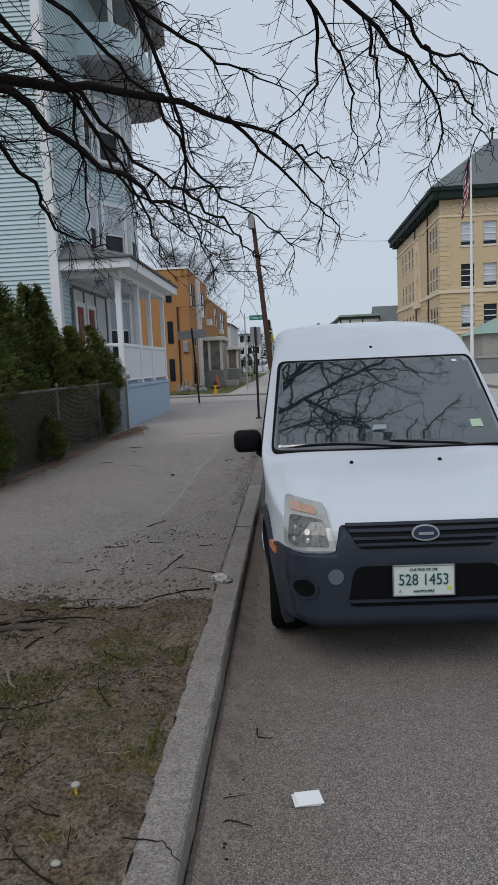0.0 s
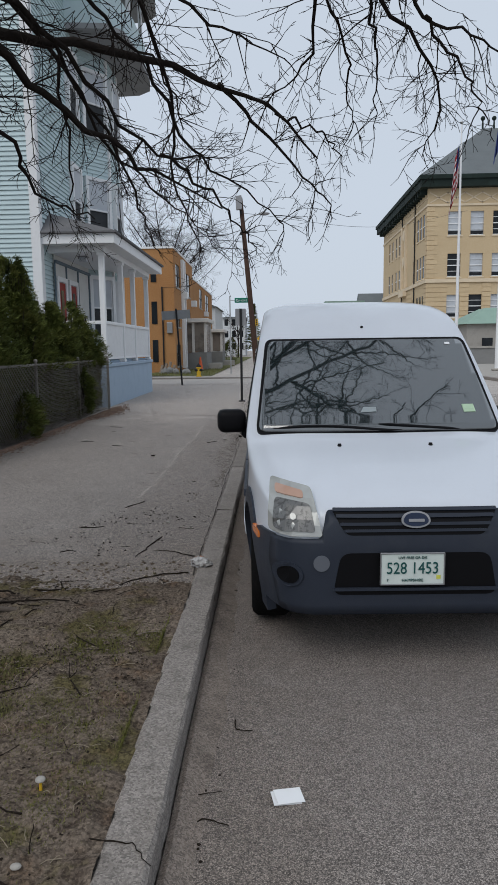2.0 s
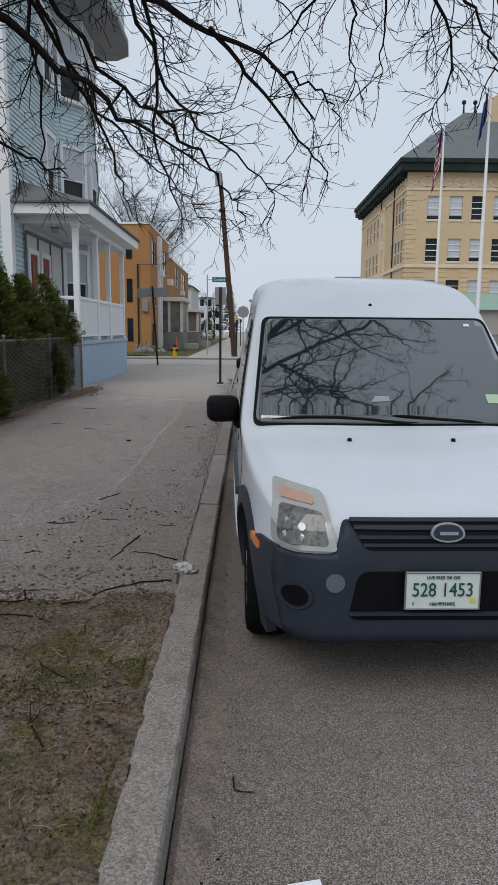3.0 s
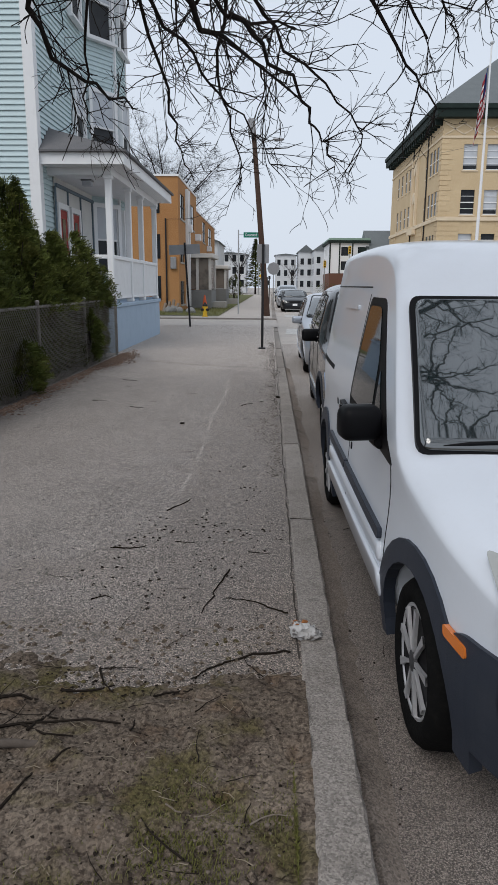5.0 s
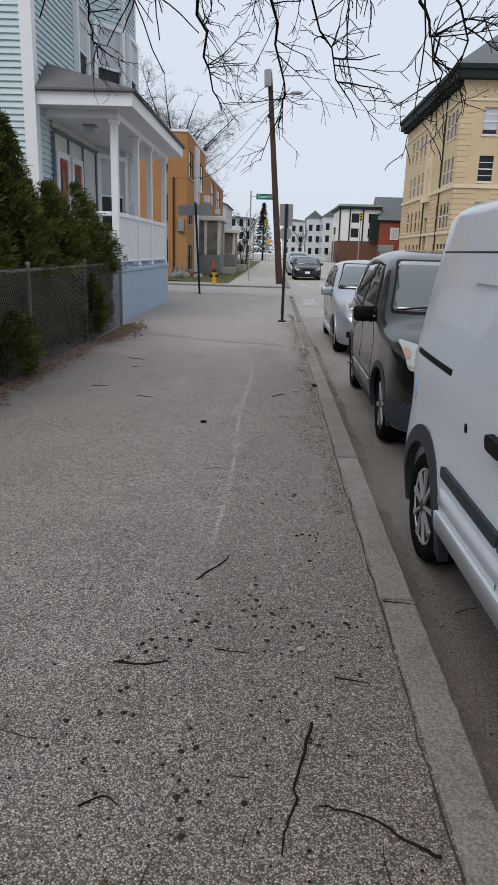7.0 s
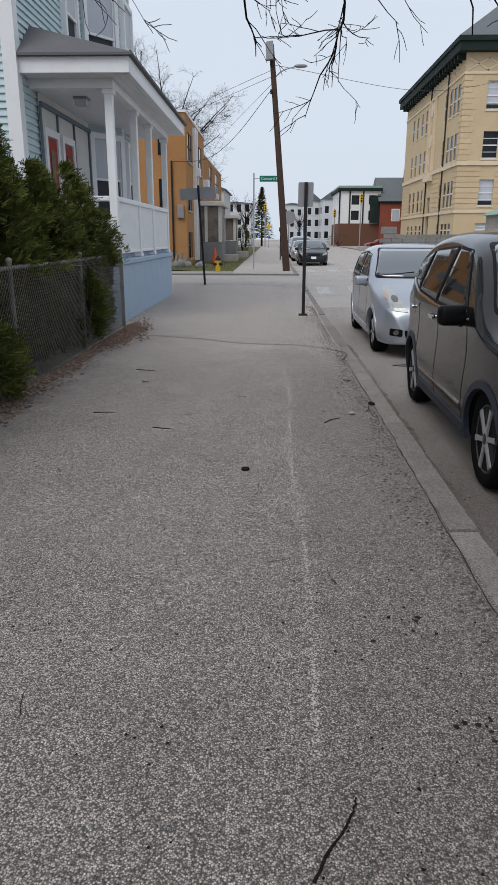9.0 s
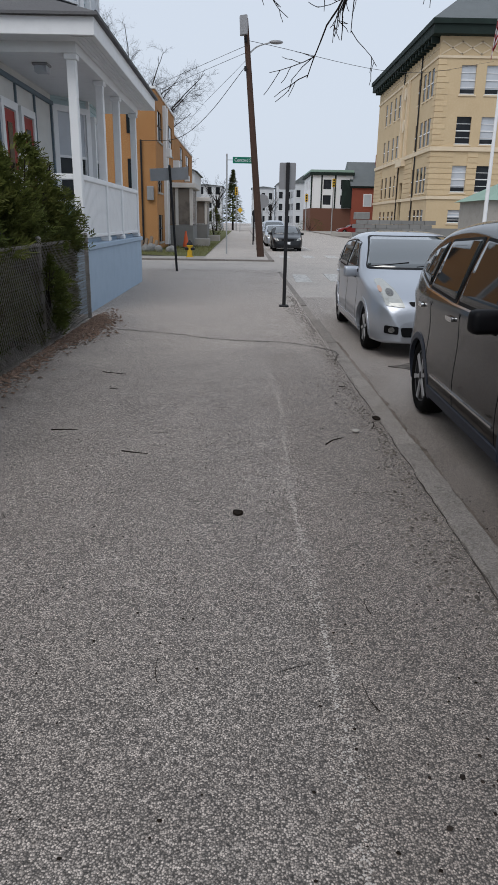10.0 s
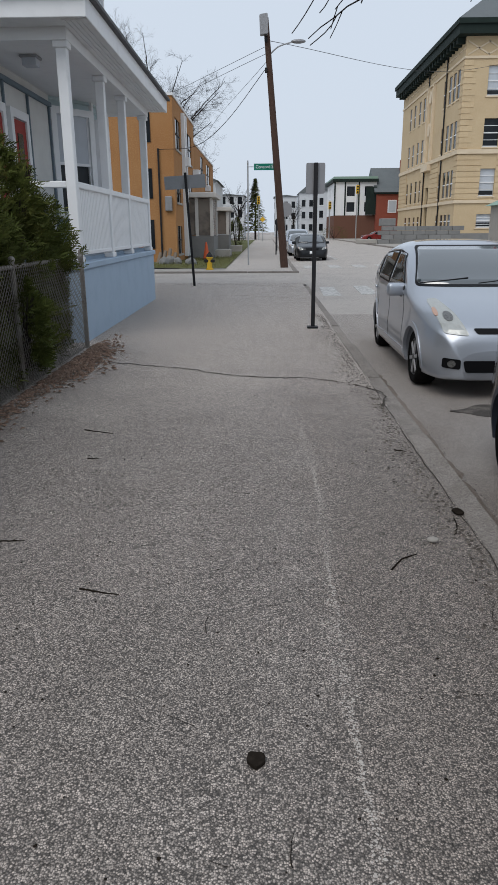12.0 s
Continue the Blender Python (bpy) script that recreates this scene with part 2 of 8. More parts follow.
LAMP_CLEAR = material("clear_headlamp", (0.42, 0.43, 0.41), 0.22, 0.25, coat=0.6, spots=((9, 0.3, (0.3, 0.3, 0.28), 0.45, 0.65),))
AMBER = material("amber_lens", (0.65, 0.18, 0.03), 0.2, coat=1.0)
ORANGE_LENS = material("faded_orange_lens", (0.45, 0.27, 0.19), 0.25, coat=1.0)
CAR_GLASS = material("dark_car_glass", (0.014, 0.021, 0.023), 0.02, coat=1.0, spec=1.0)
CAR_GLASS.node_tree.nodes["Principled BSDF"].inputs["IOR"].default_value = 1.75
SIDE_GLASS = material("tinted_side_glass", (0.008, 0.011, 0.012), 0.03, coat=0.1, spec=0.3)
PANE = material("dark_window_pane", (0.012, 0.014, 0.017), 0.08, spots=((0.7, 0.3, (0.05, 0.057, 0.064), 0.5, 0.7),), spec=0.22)
BLIND = material("pale_window_blind", (0.48, 0.51, 0.55), 0.4, spots=((1.3, 0.3, (0.3, 0.32, 0.35), 0.45, 0.7),))
SCREEN = material("dark_insect_screen", (0.04, 0.043, 0.047), 0.75, spots=((2, 0.3, (0.07, 0.075, 0.08), 0.45, 0.7),))
LINE = material("worn_road_paint", (0.55, 0.54, 0.52), 0.85, spots=((14, 0.8, (0.2, 0.195, 0.19), 0.46, 0.62),))
GREEN_SIGN = material("green_street_sign", (0.01, 0.16, 0.11), 0.4)
PAPER = material("white_paper", (0.78, 0.79, 0.8), 0.8)
INK = material("black_ink", (0.01, 0.012, 0.012), 0.6)
RED_PAINT = material("dull_red_door_paint", (0.28, 0.03, 0.025), 0.5)


# ---- small builders ----
def mesh_of(bm, name, mat, smooth=False):
    me = bpy.data.meshes.new(name)
    bm.to_mesh(me)
    bm.free()
    for one in (mat if isinstance(mat, (list, tuple)) else [mat]):
        me.materials.append(one)
    if smooth:
        for p in me.polygons:
            p.use_smooth = True
    return me


def thing(name, label, category, at=None, group="", kind=""):
    ob = new(name)
    if at is not None:
        ob.matrix_world = at
    return tagged(ob, label, category, group, kind)


def part(name, bm, mat, parent, label="", smooth=False, at=None):
    ob = new(name, mesh_of(bm, name, mat, smooth))
    ob.parent = parent
    if at is not None:
        ob.matrix_basis = at
    if label:
        ob["label"] = label
    return ob


def solid(name, bm, mat, label, category, kind="", group="", smooth=False, at=None):
    ob = new(name, mesh_of(bm, name, mat, smooth))
    if at is not None:
        ob.matrix_basis = at
    return tagged(ob, label, category, group, kind)


def box(bm, x0, x1, y0, y1, z0, z1, bevel=0.0, m=None, steps=1):
    r = bmesh.ops.create_cube(bm, size=1.0, matrix=Matrix.Translation(((x0 + x1) / 2, (y0 + y1) / 2, (z0 + z1) / 2)) @ Matrix.Diagonal((x1 - x0, y1 - y0, z1 - z0, 1)))
    vs = r["verts"]
    if bevel:
        es = list({e for v in vs for e in v.link_edges})
        r = bmesh.ops.bevel(bm, geom=es, offset=bevel, segments=steps, affect="EDGES", profile=0.5)
        vs = list({v for f in r["faces"] for v in f.verts} | {v for v in vs if v.is_valid})
    if m is not None:
        bmesh.ops.transform(bm, matrix=m, verts=vs)
    return vs


def cube(x0, x1, y0, y1, z0, z1, bevel=0.0, m=None, steps=1):
    bm = bmesh.new()
    box(bm, x0, x1, y0, y1, z0, z1, bevel, m, steps)
    return bm


def rod(bm, a, b, r0, r1=None, sides=8, caps=True):
    a, b = Vector(a), Vector(b)
    r1 = r0 if r1 is None else r1
    turn = (b - a).to_track_quat("Z", "Y").to_matrix().to_4x4()
    bmesh.ops.create_cone(bm, cap_ends=caps, segments=sides, radius1=r0, radius2=r1, depth=(b - a).length, matrix=Matrix.Translation((a + b) / 2) @ turn)


def tube(points, radii, sides=6, bm=None):
    """A bent tube through points, with a radius at each."""
    bm = bm or bmesh.new()
    rings = []
    up = Vector((0.13, 0.21, 0.97)).normalized()
    for i, p in enumerate(points):
        p = Vector(p)
        d = (Vector(points[min(i + 1, len(points) - 1)]) - Vector(points[max(i - 1, 0)])).normalized()
        u = d.cross(up)
        if u.length < 1e-3:
            u = d.cross(Vector((1, 0, 0)))
        u.normalize()
        v = d.cross(u)
        rings.append([bm.verts.new(p + radii[i] * (math.cos(a) * u + math.sin(a) * v)) for a in (2 * math.pi * k / sides for k in range(sides))])
    for r, s in zip(rings, rings[1:]):
        for k in range(sides):
            bm.faces.new((r[k], r[(k + 1) % sides], s[(k + 1) % sides], s[k]))
    bm.faces.new(list(reversed(rings[0])))
    bm.faces.new(rings[-1])
    return bm


def prism(poly, axis, a, b):
    """A solid from a polygon of two coordinates drawn out along an axis from a to b."""
    bm = bmesh.new()
    def put(p, t):
        return {"x": (t, p[0], p[1]), "y": (p[0], t, p[1]), "z": (p[0], p[1], t)}[axis]
    lo = [bm.verts.new(put(p, a)) for p in poly]
    hi = [bm.verts.new(put(p, b)) for p in poly]
    bm.faces.new(lo)
    bm.faces.new(list(reversed(hi)))
    for i in range(len(poly)):
        j = (i + 1) % len(poly)
        bm.faces.new((lo[j], lo[i], hi[i], hi[j]))
    bmesh.ops.recalc_face_normals(bm, faces=bm.faces)
    return bm


def sheet(x0, x1, y0, y1, z, nx, ny, lift=None):
    bm = bmesh.new()
    g = [[None] * (ny + 1) for _ in range(nx + 1)]
    for i in range(nx + 1):
        for j in range(ny + 1):
            x, y = x0 + (x1 - x0) * i / nx, y0 + (y1 - y0) * j / ny
            g[i][j] = bm.verts.new((x, y, z + (lift(x, y) if lift else 0)))
    for i in range(nx):
        for j in range(ny):
            bm.faces.new((g[i][j], g[i + 1][j], g[i + 1][j + 1], g[i][j + 1]))
    return bm


def curve_at(table, t):
    """Smooth reading of a table of (t, value)."""
    if t <= table[0][0]:
        return table[0][1]
    for (a, u), (b, v) in zip(table, table[1:]):
        if t <= b:
            return u + (v - u) * (t - a) / (b - a)
    return table[-1][1]


def rounded(poly, r, steps=4):
    """A polygon with its corners rounded."""
    out = []
    for i, p in enumerate(poly):
        p, a, b = Vector(p), Vector(poly[i - 1]), Vector(poly[(i + 1) % len(poly)])
        k = min(r, (a - p).length * 0.45, (b - p).length * 0.45)
        s, e = p + (a - p).normalized() * k, p + (b - p).normalized() * k
        for j in range(steps + 1):
            t = j / steps
            q = s * (1 - t) ** 2 + p * 2 * t * (1 - t) + e * t * t
            out.append((q.x, q.y))
    return out


def circle(cx, cy, rx, ry=None, n=20):
    ry = rx if ry is None else ry
    return [(cx + rx * math.cos(2 * math.pi * k / n), cy + ry * math.sin(2 * math.pi * k / n)) for k in range(n)]


# ---- ground: road sheet, walk, kerb ----
ROAD_Z = -0.13


ground = solid("ground", sheet(-260, 300, -120, 500, ROAD_Z - 0.03, 28, 31), ASPHALT_ROAD, "grey ground reaching out to the horizon", "ground", "structure")


def camber(x, y):
    return 0.05 * math.sin(math.pi * min(max(x / 10.4, 0), 1))


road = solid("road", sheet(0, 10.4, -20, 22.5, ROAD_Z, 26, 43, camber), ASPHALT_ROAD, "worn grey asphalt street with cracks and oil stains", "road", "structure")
road_far = solid("road_far", sheet(0, 10.4, 22.5, 260, ROAD_Z, 26, 240, camber), PALE_ASPHALT, "pale asphalt of the street beyond", "road", "structure")
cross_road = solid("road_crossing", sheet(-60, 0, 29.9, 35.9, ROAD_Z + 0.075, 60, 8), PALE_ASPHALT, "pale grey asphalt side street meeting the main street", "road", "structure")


def walk_lift(x, y):
    return 0.012 * noise.noise(Vector((x * 0.7, y * 0.5, 0))) + 0.004 * noise.noise(Vector((x * 3, y * 3, 4)))


pavement = solid("pavement", sheet(-4.2, -0.16, 3.7, 15.6, -0.004, 40, 110, lambda x, y: walk_lift(x, y) - 0.06 * max(0.0, 4.5 - y)), ASPHALT_WALK, "worn grey asphalt pavement with scattered twigs", "pavement", "structure")
pavement_mid = solid("pavement_mid", sheet(-4.2, -0.16, 15.6, 29.9, -0.004, 40, 90, walk_lift), ASPHALT_WALK, "paler asphalt pavement beyond the crack", "pavement", "structure")
corner_apron = solid("pavement_apron", sheet(-14, -4.19, 25.1, 29.9, -0.006, 20, 12, walk_lift), ASPHALT_WALK, "worn asphalt at the corner of the side street", "pavement", "structure")
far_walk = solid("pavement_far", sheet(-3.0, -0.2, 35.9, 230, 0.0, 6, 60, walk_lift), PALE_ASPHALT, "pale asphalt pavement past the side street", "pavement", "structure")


def dirt_lift(x, y):
    bumps = 0.03 * noise.noise(Vector((x * 1.6, y * 1.6, 2))) + 0.014 * noise.noise(Vector((x * 7, y * 7, 5)))
    edge = 4.4 + 0.45 * noise.noise(Vector((x * 1.1, 3, 1))) + 0.2 * noise.noise(Vector((x * 4, 8, 1)))
    return bumps - max(0.0, y - edge) * 0.1 if y > 3.4 else bumps


def dirt_fine(x, y):
    p = Vector((x, y, 0))
    return dirt_lift(x, y) + 0.016 * noise.noise(p * 11) + 0.012 * noise.noise(p * 25) + 0.025 * max(0.0, noise.noise(p * 5 + Vector((3, 1, 2)))) - 0.02 * max(0.0, noise.noise(p * 8 + Vector((1, 7, 2))) - 0.1)


dirt_near = solid("dirt_verge_near", sheet(-2.7, -0.155, 0.6, 5.6, 0.0, 130, 260, dirt_fine), DIRT, "lumpy brown dirt verge with thin grass", "ground", "structure")
dirt = solid("dirt_verge", sheet(-12, -0.158, -8, 5.6, 0.0, 140, 160, lambda x, y: dirt_lift(x, y) - (0.07 if x > -2.66 and 0.64 < y else 0)), DIRT, "bare brown dirt verge with thin grass patches", "ground", "structure")
yard = solid("yard_ground", sheet(-40, -4.22, 5.0, 30, -0.03, 40, 40, lambda x, y: 0.03 * noise.noise(Vector((x, y, 1)))), DIRT, "brown yard soil behind the fence", "ground", "structure")
lawn = solid("lawn", sheet(-40, -3.0, 38.0, 120, 0.03, 60, 80, lambda x, y: 0.05 * noise.noise(Vector((x * 0.8, y * 0.8, 1)))), GRASS, "thin patchy lawn with brown spots", "lawn", "structure")
corner_walk = solid("pavement_corner", cube(-40, -3.0, 35.9, 38.0, -0.12, 0.01), CONCRETE, "pale concrete pavement along the side street", "pavement", "structure")


right_walk = solid("pavement_right", cube(10.6, 60, -20, 260, -0.3, 0.0), CONCRETE, "pale concrete pavement before the school", "pavement", "structure")


def kerb_stone(name, x0, x1, y0, y1, z0, z1, seed):
    """A rough-cut granite kerb stone with uneven edges."""
    rnd = random.Random(seed)
    bm = bmesh.new()
    n = max(2, int((y1 - y0) / 0.07))
    rings = []
    for k in range(n + 1):
        y = y0 + (y1 - y0) * k / n
        j = [rnd.uniform(-0.004, 0.004) for _ in range(8)]
        rings.append([bm.verts.new(p) for p in ((x0 + j[0], y, z0), (x0 + j[1], y, z1 - 0.012), (x0 + 0.014 + j[2], y, z1 + j[3] * 0.5), (x1 - 0.012 + j[4], y, z1 + j[5] * 0.5), (x1 - 0.001 + j[6], y, z1 - 0.014), (x1 + 0.006, y, z0))])
    for a, b in zip(rings, rings[1:]):
        for k in range(6):
            bm.faces.new((a[k], b[k], b[(k + 1) % 6], a[(k + 1) % 6]))
    bm.faces.new(rings[0])
    bm.faces.new(list(reversed(rings[-1])))
    bmesh.ops.recalc_face_normals(bm, faces=bm.faces)
    return bm


kerb = thing("kerb", "rough grey granite kerb stones along the street", "kerb", kind="structure")
y, k = -12.0, 0
while y < 29.0:
    joint = {4: 4.17}.get(k)
    n = 2.28
    y1 = y + n
    if y < 4.17 < y1 + 0.6:
        y1 = 4.17
    if y1 > 29.0:
        y1 = 29.0
    drop = 0.0 if y < 12 else 0.02 if y < 17 else 0.05
    part("kerb_stone", kerb_stone("kerb_stone", -0.165, 0.0, y + 0.008, y1 - 0.008, -0.3, 0.004 - drop + 0.006 * math.sin(k * 2.3), k), GRANITE, kerb)
    y, k = y1, k + 1
kerb_b = thing("kerb_far", "granite kerb past the side street", "kerb", kind="structure")
for k in range(40):
    part("kerb_stone", cube(-0.2, 0, 36.4 + 2.3 * k, 36.4 + 2.3 * k + 2.28, -0.3, 0.0, 0.012), GRANITE, kerb_b)
kerb_c = thing("kerb_right", "granite kerb before the school", "kerb", kind="structure")
for k in range(60):
    part("kerb_stone", cube(10.4, 10.6, -10 + 2.3 * k, -10 + 2.3 * k + 2.28, -0.3, 0.01, 0.012), GRANITE, kerb_c)
part("kerb_stone", cube(-2.0, 0.02, 35.75, 35.92, -0.3, 0.015, 0.012), GRANITE, kerb_b)
kerb_d = thing("kerb_side_street", "worn kerb along the side street", "kerb", kind="structure")
for k in range(18):
    part("kerb_stone", cube(-2.2 * (k + 1) - 2.0, -2.2 * k - 2.02, 35.75, 35.92, -0.3, 0.02, 0.012), GRANITE, kerb_d)


# ---- buildings ----
def holed(x0, x1, y0, y1, z0, z1, holes):
    """A wall block with recesses cut into it; holes are boxes of the same six numbers."""
    tmp = new("block", mesh_of(cube(x0, x1, y0, y1, z0, z1), "block", WHITE))
    bm = bmesh.new()
    for h in holes:
        box(bm, *h)
    tool = new("tool", mesh_of(bm, "tool", WHITE))
    mod = tmp.modifiers.new("cut", "BOOLEAN")
    mod.operation, mod.object, mod.solver = "DIFFERENCE", tool, "EXACT"
    bpy.context.view_layer.update()
    me = bpy.data.meshes.new_from_object(tmp.evaluated_get(bpy.context.evaluated_depsgraph_get()))
    for o in (tool, tmp):
        bpy.data.objects.remove(o)
    out = bmesh.new()
    out.from_mesh(me)
    for f in out.faces:
        f.material_index = 0
    return out


def window(parent, at, w, h, frame_mat, pane_mat, trim=0.09, sill=True, blind=0.0, name="window", bars=1, proud=0.03, label=""):
    """A sash window; local x across, z up from the sill, -y outwards."""
    bm = bmesh.new()
    f = trim
    for a, b, c, d in ((-w / 2 - f, -w / 2, 0, h), (w / 2, w / 2 + f, 0, h), (-w / 2 - f, w / 2 + f, h, h + f), (-w / 2 - f, w / 2 + f, -f * 0.6, 0)):
        box(bm, a, b, -proud, 0.1, c, d)
    ob = part(name, bm, frame_mat, parent, label, at=at)
    half = h / 2
    part("pane", cube(-w / 2, w / 2, 0.05, 0.065, 0, half), pane_mat, ob)
    part("pane", cube(-w / 2, w / 2, 0.02, 0.035, half, h), BLIND if blind else pane_mat, ob)
    bm = bmesh.new()
    box(bm, -w / 2, w / 2, 0.0, 0.06, half - 0.025, half + 0.025)
    for s in (-1, 1):
        box(bm, s * (w / 2 - 0.02) - 0.02, s * (w / 2 - 0.02) + 0.02, 0.01, 0.05, 0, h)
    part("sash", bm, frame_mat, ob)
    if sill:
        part("sill", cube(-w / 2 - f - 0.04, w / 2 + f + 0.04, -proud - 0.06, 0.05, -f * 0.6 - 0.06, -f * 0.6), frame_mat, ob)
    return ob


SOUTH = Matrix.Identity(4)
EAST = pose(0, 0, 0, 0, 0, 90)

# pale blue house
house = thing("house", "pale blue clapboard three-storey house with a bay", "house")
HX, HY = -5.4, 17.6
part("wall", cube(-15, HX - 0.02, HY + 0.02, 25.3, 0, 14.2), SIDING, house)
bay = [(HX - 0.05, 21.9), (-4.78, 22.85), (-4.78, 24.25), (HX - 0.05, 25.2)]
part("bay_wall", prism(bay, "z", 1.2, 10.6), SIDING, house)


def board(length):
    bm = bmesh.new()
    v = [bm.verts.new(p) for x in (0, length) for p in ((x, 0.012, 0), (x, -0.034, 0), (x, -0.034, 0.012), (x, -0.002, 0.122), (x, 0.012, 0.122))]
    for a in range(5):
        bm.faces.new((v[a], v[(a + 1) % 5], v[5 + (a + 1) % 5], v[5 + a]))
    bm.faces.new(v[:5][::-1])
    bm.faces.new(v[5:])
    bmesh.ops.recalc_face_normals(bm, faces=bm.faces)
    return mesh_of(bm, "clapboard", SIDING)


def clad(length, m, z0, z1, parent):
    me = board(length)
    k = 0
    while z0 + 0.115 * k < z1:
        ob = new("clapboard", me)
        ob.parent = parent
        ob.matrix_basis = m @ Matrix.Translation((0, 0, z0 + 0.115 * k))
        k += 1


clad(9.3, Matrix.Translation((-14.9, HY, 0)), 0.6, 14.1, house)
clad(4.15, Matrix.Translation((HX, HY + 0.2, 0)) @ EAST, 0.9, 14.1, house)
for (ax, ay), (bx, by) in zip(bay, bay[1:]):
    d = Vector((bx - ax, by - ay, 0))
    clad(d.length, Matrix.Translation((ax, ay, 0)) @ Matrix.Rotation(math.atan2(d.y, d.x), 4, "Z"), 1.3, 10.5, house)
part("corner_trim", cube(HX - 0.2, HX + 0.03, HY - 0.03, HY + 0.2, 0, 14.2), WHITE, house, "white corner board")
for x, y in bay[1:3]:
    part("corner_trim", cube(x - 0.07, x + 0.035, y - 0.07, y + 0.07, 1.2, 10.6), WHITE, house)
part("frieze", cube(-15, HX + 0.05, HY - 0.05, HY + 0.02, 13.7, 14.2), WHITE, house)
part("roof", cube(-15.4, -4.4, HY - 0.5, 25.8, 14.2, 14.6), WHITE, house)
for x, z in ((-9.5, 6.55), (-9.5, 3.0)):
    window(house, Matrix.Translation((x, HY - 0.115, z)), 0.85, 1.5, WHITE, PANE, 0.12, blind=1)
for z in (4.95, 8.1):
    window(house, Matrix.Translation((HX + 0.105, 20.9, z)) @ EAST, 0.8, 1.75, WHITE, SCREEN, 0.12, blind=1)
    a, b = Vector(bay[0]), Vector(bay[1])
    mid, d = (a + b) / 2, b - a
    window(house, Matrix.Translation((mid.x, mid.y, z)) @ Matrix.Rotation(math.atan2(d.y, d.x), 4, "Z") @ Matrix.Translation((0, -0.115, 0)), 0.8, 1.75, WHITE, SCREEN, 0.1, blind=1)
    window(house, Matrix.Translation((-4.665, 23.55, z)) @ EAST, 0.85, 1.75, WHITE, SCREEN, 0.1, blind=1)
# Grey stands in for the shade under white-painted boards.
SOFFIT = material("soffit_shade_grey", (0.26, 0.265, 0.27), 0.8, spots=((3, 0.4, (0.16, 0.16, 0.16), 0.45, 0.7),))
# rounded upper balcony under a wide roof
arc = [(HX - 0.2, 20.6), (-4.35, 20.75), (-3.95, 21.3), (-3.8, 22.6), (-3.8, 24.6), (-3.95, 25.5), (-4.4, 25.9), (HX - 0.2, 26)]
part("balcony_apron", prism(arc, "z", 10.6, 11.5), SIDING, house, "pale blue balcony front")
part("balcony_floor", prism([(x * 1.0 + (0.12 if x > -5 else 0), y) for x, y in arc], "z", 10.45, 10.6), SOFFIT, house, "balcony floor in a painted-shade grey")
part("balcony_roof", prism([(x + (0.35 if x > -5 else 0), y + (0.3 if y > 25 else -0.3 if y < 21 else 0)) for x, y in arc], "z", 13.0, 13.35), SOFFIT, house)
for x, y in ((-4.4, 20.95), (-3.95, 22.6), (-3.95, 24.6)):
    part("balcony_post", cube(x - 0.06, x + 0.06, y - 0.06, y + 0.06, 11.5, 13.0), WHITE, house)

# porch
porch = thing("porch", "white columned porch on a blue-grey painted base", "porch")
PORCH_WALL = material("off_white_porch_panel", (0.6, 0.6, 0.58), 0.65, spots=((2.2, 0.35, (0.45, 0.45, 0.43), 0.45, 0.7),), bump=0.05)
TRIM_BLUE = material("slate_blue_trim", (0.13, 0.17, 0.2), 0.6, spots=((5, 0.3, (0.2, 0.24, 0.27), 0.5, 0.7),))
part("wall_panel", cube(HX + 0.036, HX + 0.06, 18.48, 21.9, 1.2, 4.0), PORCH_WALL, porch, "off-white boarded wall behind the porch")
part("cornice_trim", cube(HX + 0.06, HX + 0.12, 18.48, 21.9, 3.78, 3.86, 0.01), TRIM_BLUE, porch, "slate blue trim under the porch ceiling")
for y in (18.46, 19.47, 20.62, 21.82):
    part("wall_trim", cube(HX + 0.06, HX + 0.1, y - 0.025, y + 0.025, 1.2, 3.78, 0.006), TRIM_BLUE, porch)
part("base", cube(HX, -3.95, 18.07, 24.7, -0.05, 1.04, 0.01), BLUE_BASE, porch, "blue-grey painted masonry base")
part("base_cap", cube(HX, -3.91, 18.03, 24.74, 1.04, 1.14, 0.015), BLUE_BASE, porch)
part("floor_deck", cube(HX, -4.1, 18.2, 24.6, 1.14, 1.2), BLUE_BASE, porch)
COLY = (18.2, 20.37, 22.1, 24.42)
for k, y in enumerate(COLY):
    c = part("column", cube(-4.09, -3.95, y - 0.07, y + 0.07, 1.2, 3.98, 0.008), WHITE, porch)
    part("capital", cube(-4.12, -3.92, y - 0.1, y + 0.1, 3.9, 3.985, 0.01), WHITE, c)
    part("foot_block", cube(-4.12, -3.94, y - 0.12, y + 0.12, 1.142, 1.22, 0.01), WHITE, c)
for a, b in zip(COLY, COLY[1:]):
    part("rail", cube(-4.07, -3.95, a + 0.07, b - 0.07, 2.16, 2.25, 0.012), WHITE, porch)
    part("rail", cube(-4.05, -3.97, a + 0.07, b - 0.07, 1.24, 1.3, 0.01), WHITE, porch)
    n = int((b - a - 0.14) / 0.095)
    for k in range(n):
        y = a + 0.07 + (b - a - 0.14) * (k + 0.5) / n
        part("baluster", cube(-4.035, -3.985, y - 0.041, y + 0.041, 1.3, 2.16), WHITE, porch)
for x in (-4.6, -5.1):
    part("baluster", cube(x - 0.04, x + 0.04, 18.17, 18.22, 1.3, 2.16), WHITE, porch)
part("rail", cube(HX, -4.09, 18.14, 18.26, 2.16, 2.25, 0.012), WHITE, porch)
part("beam", cube(-4.12, -3.92, 18.08, 24.6, 3.985, 4.14), WHITE, porch)
part("beam", cube(HX, -4.12, 18.1, 18.3, 3.985, 4.14), WHITE, porch)
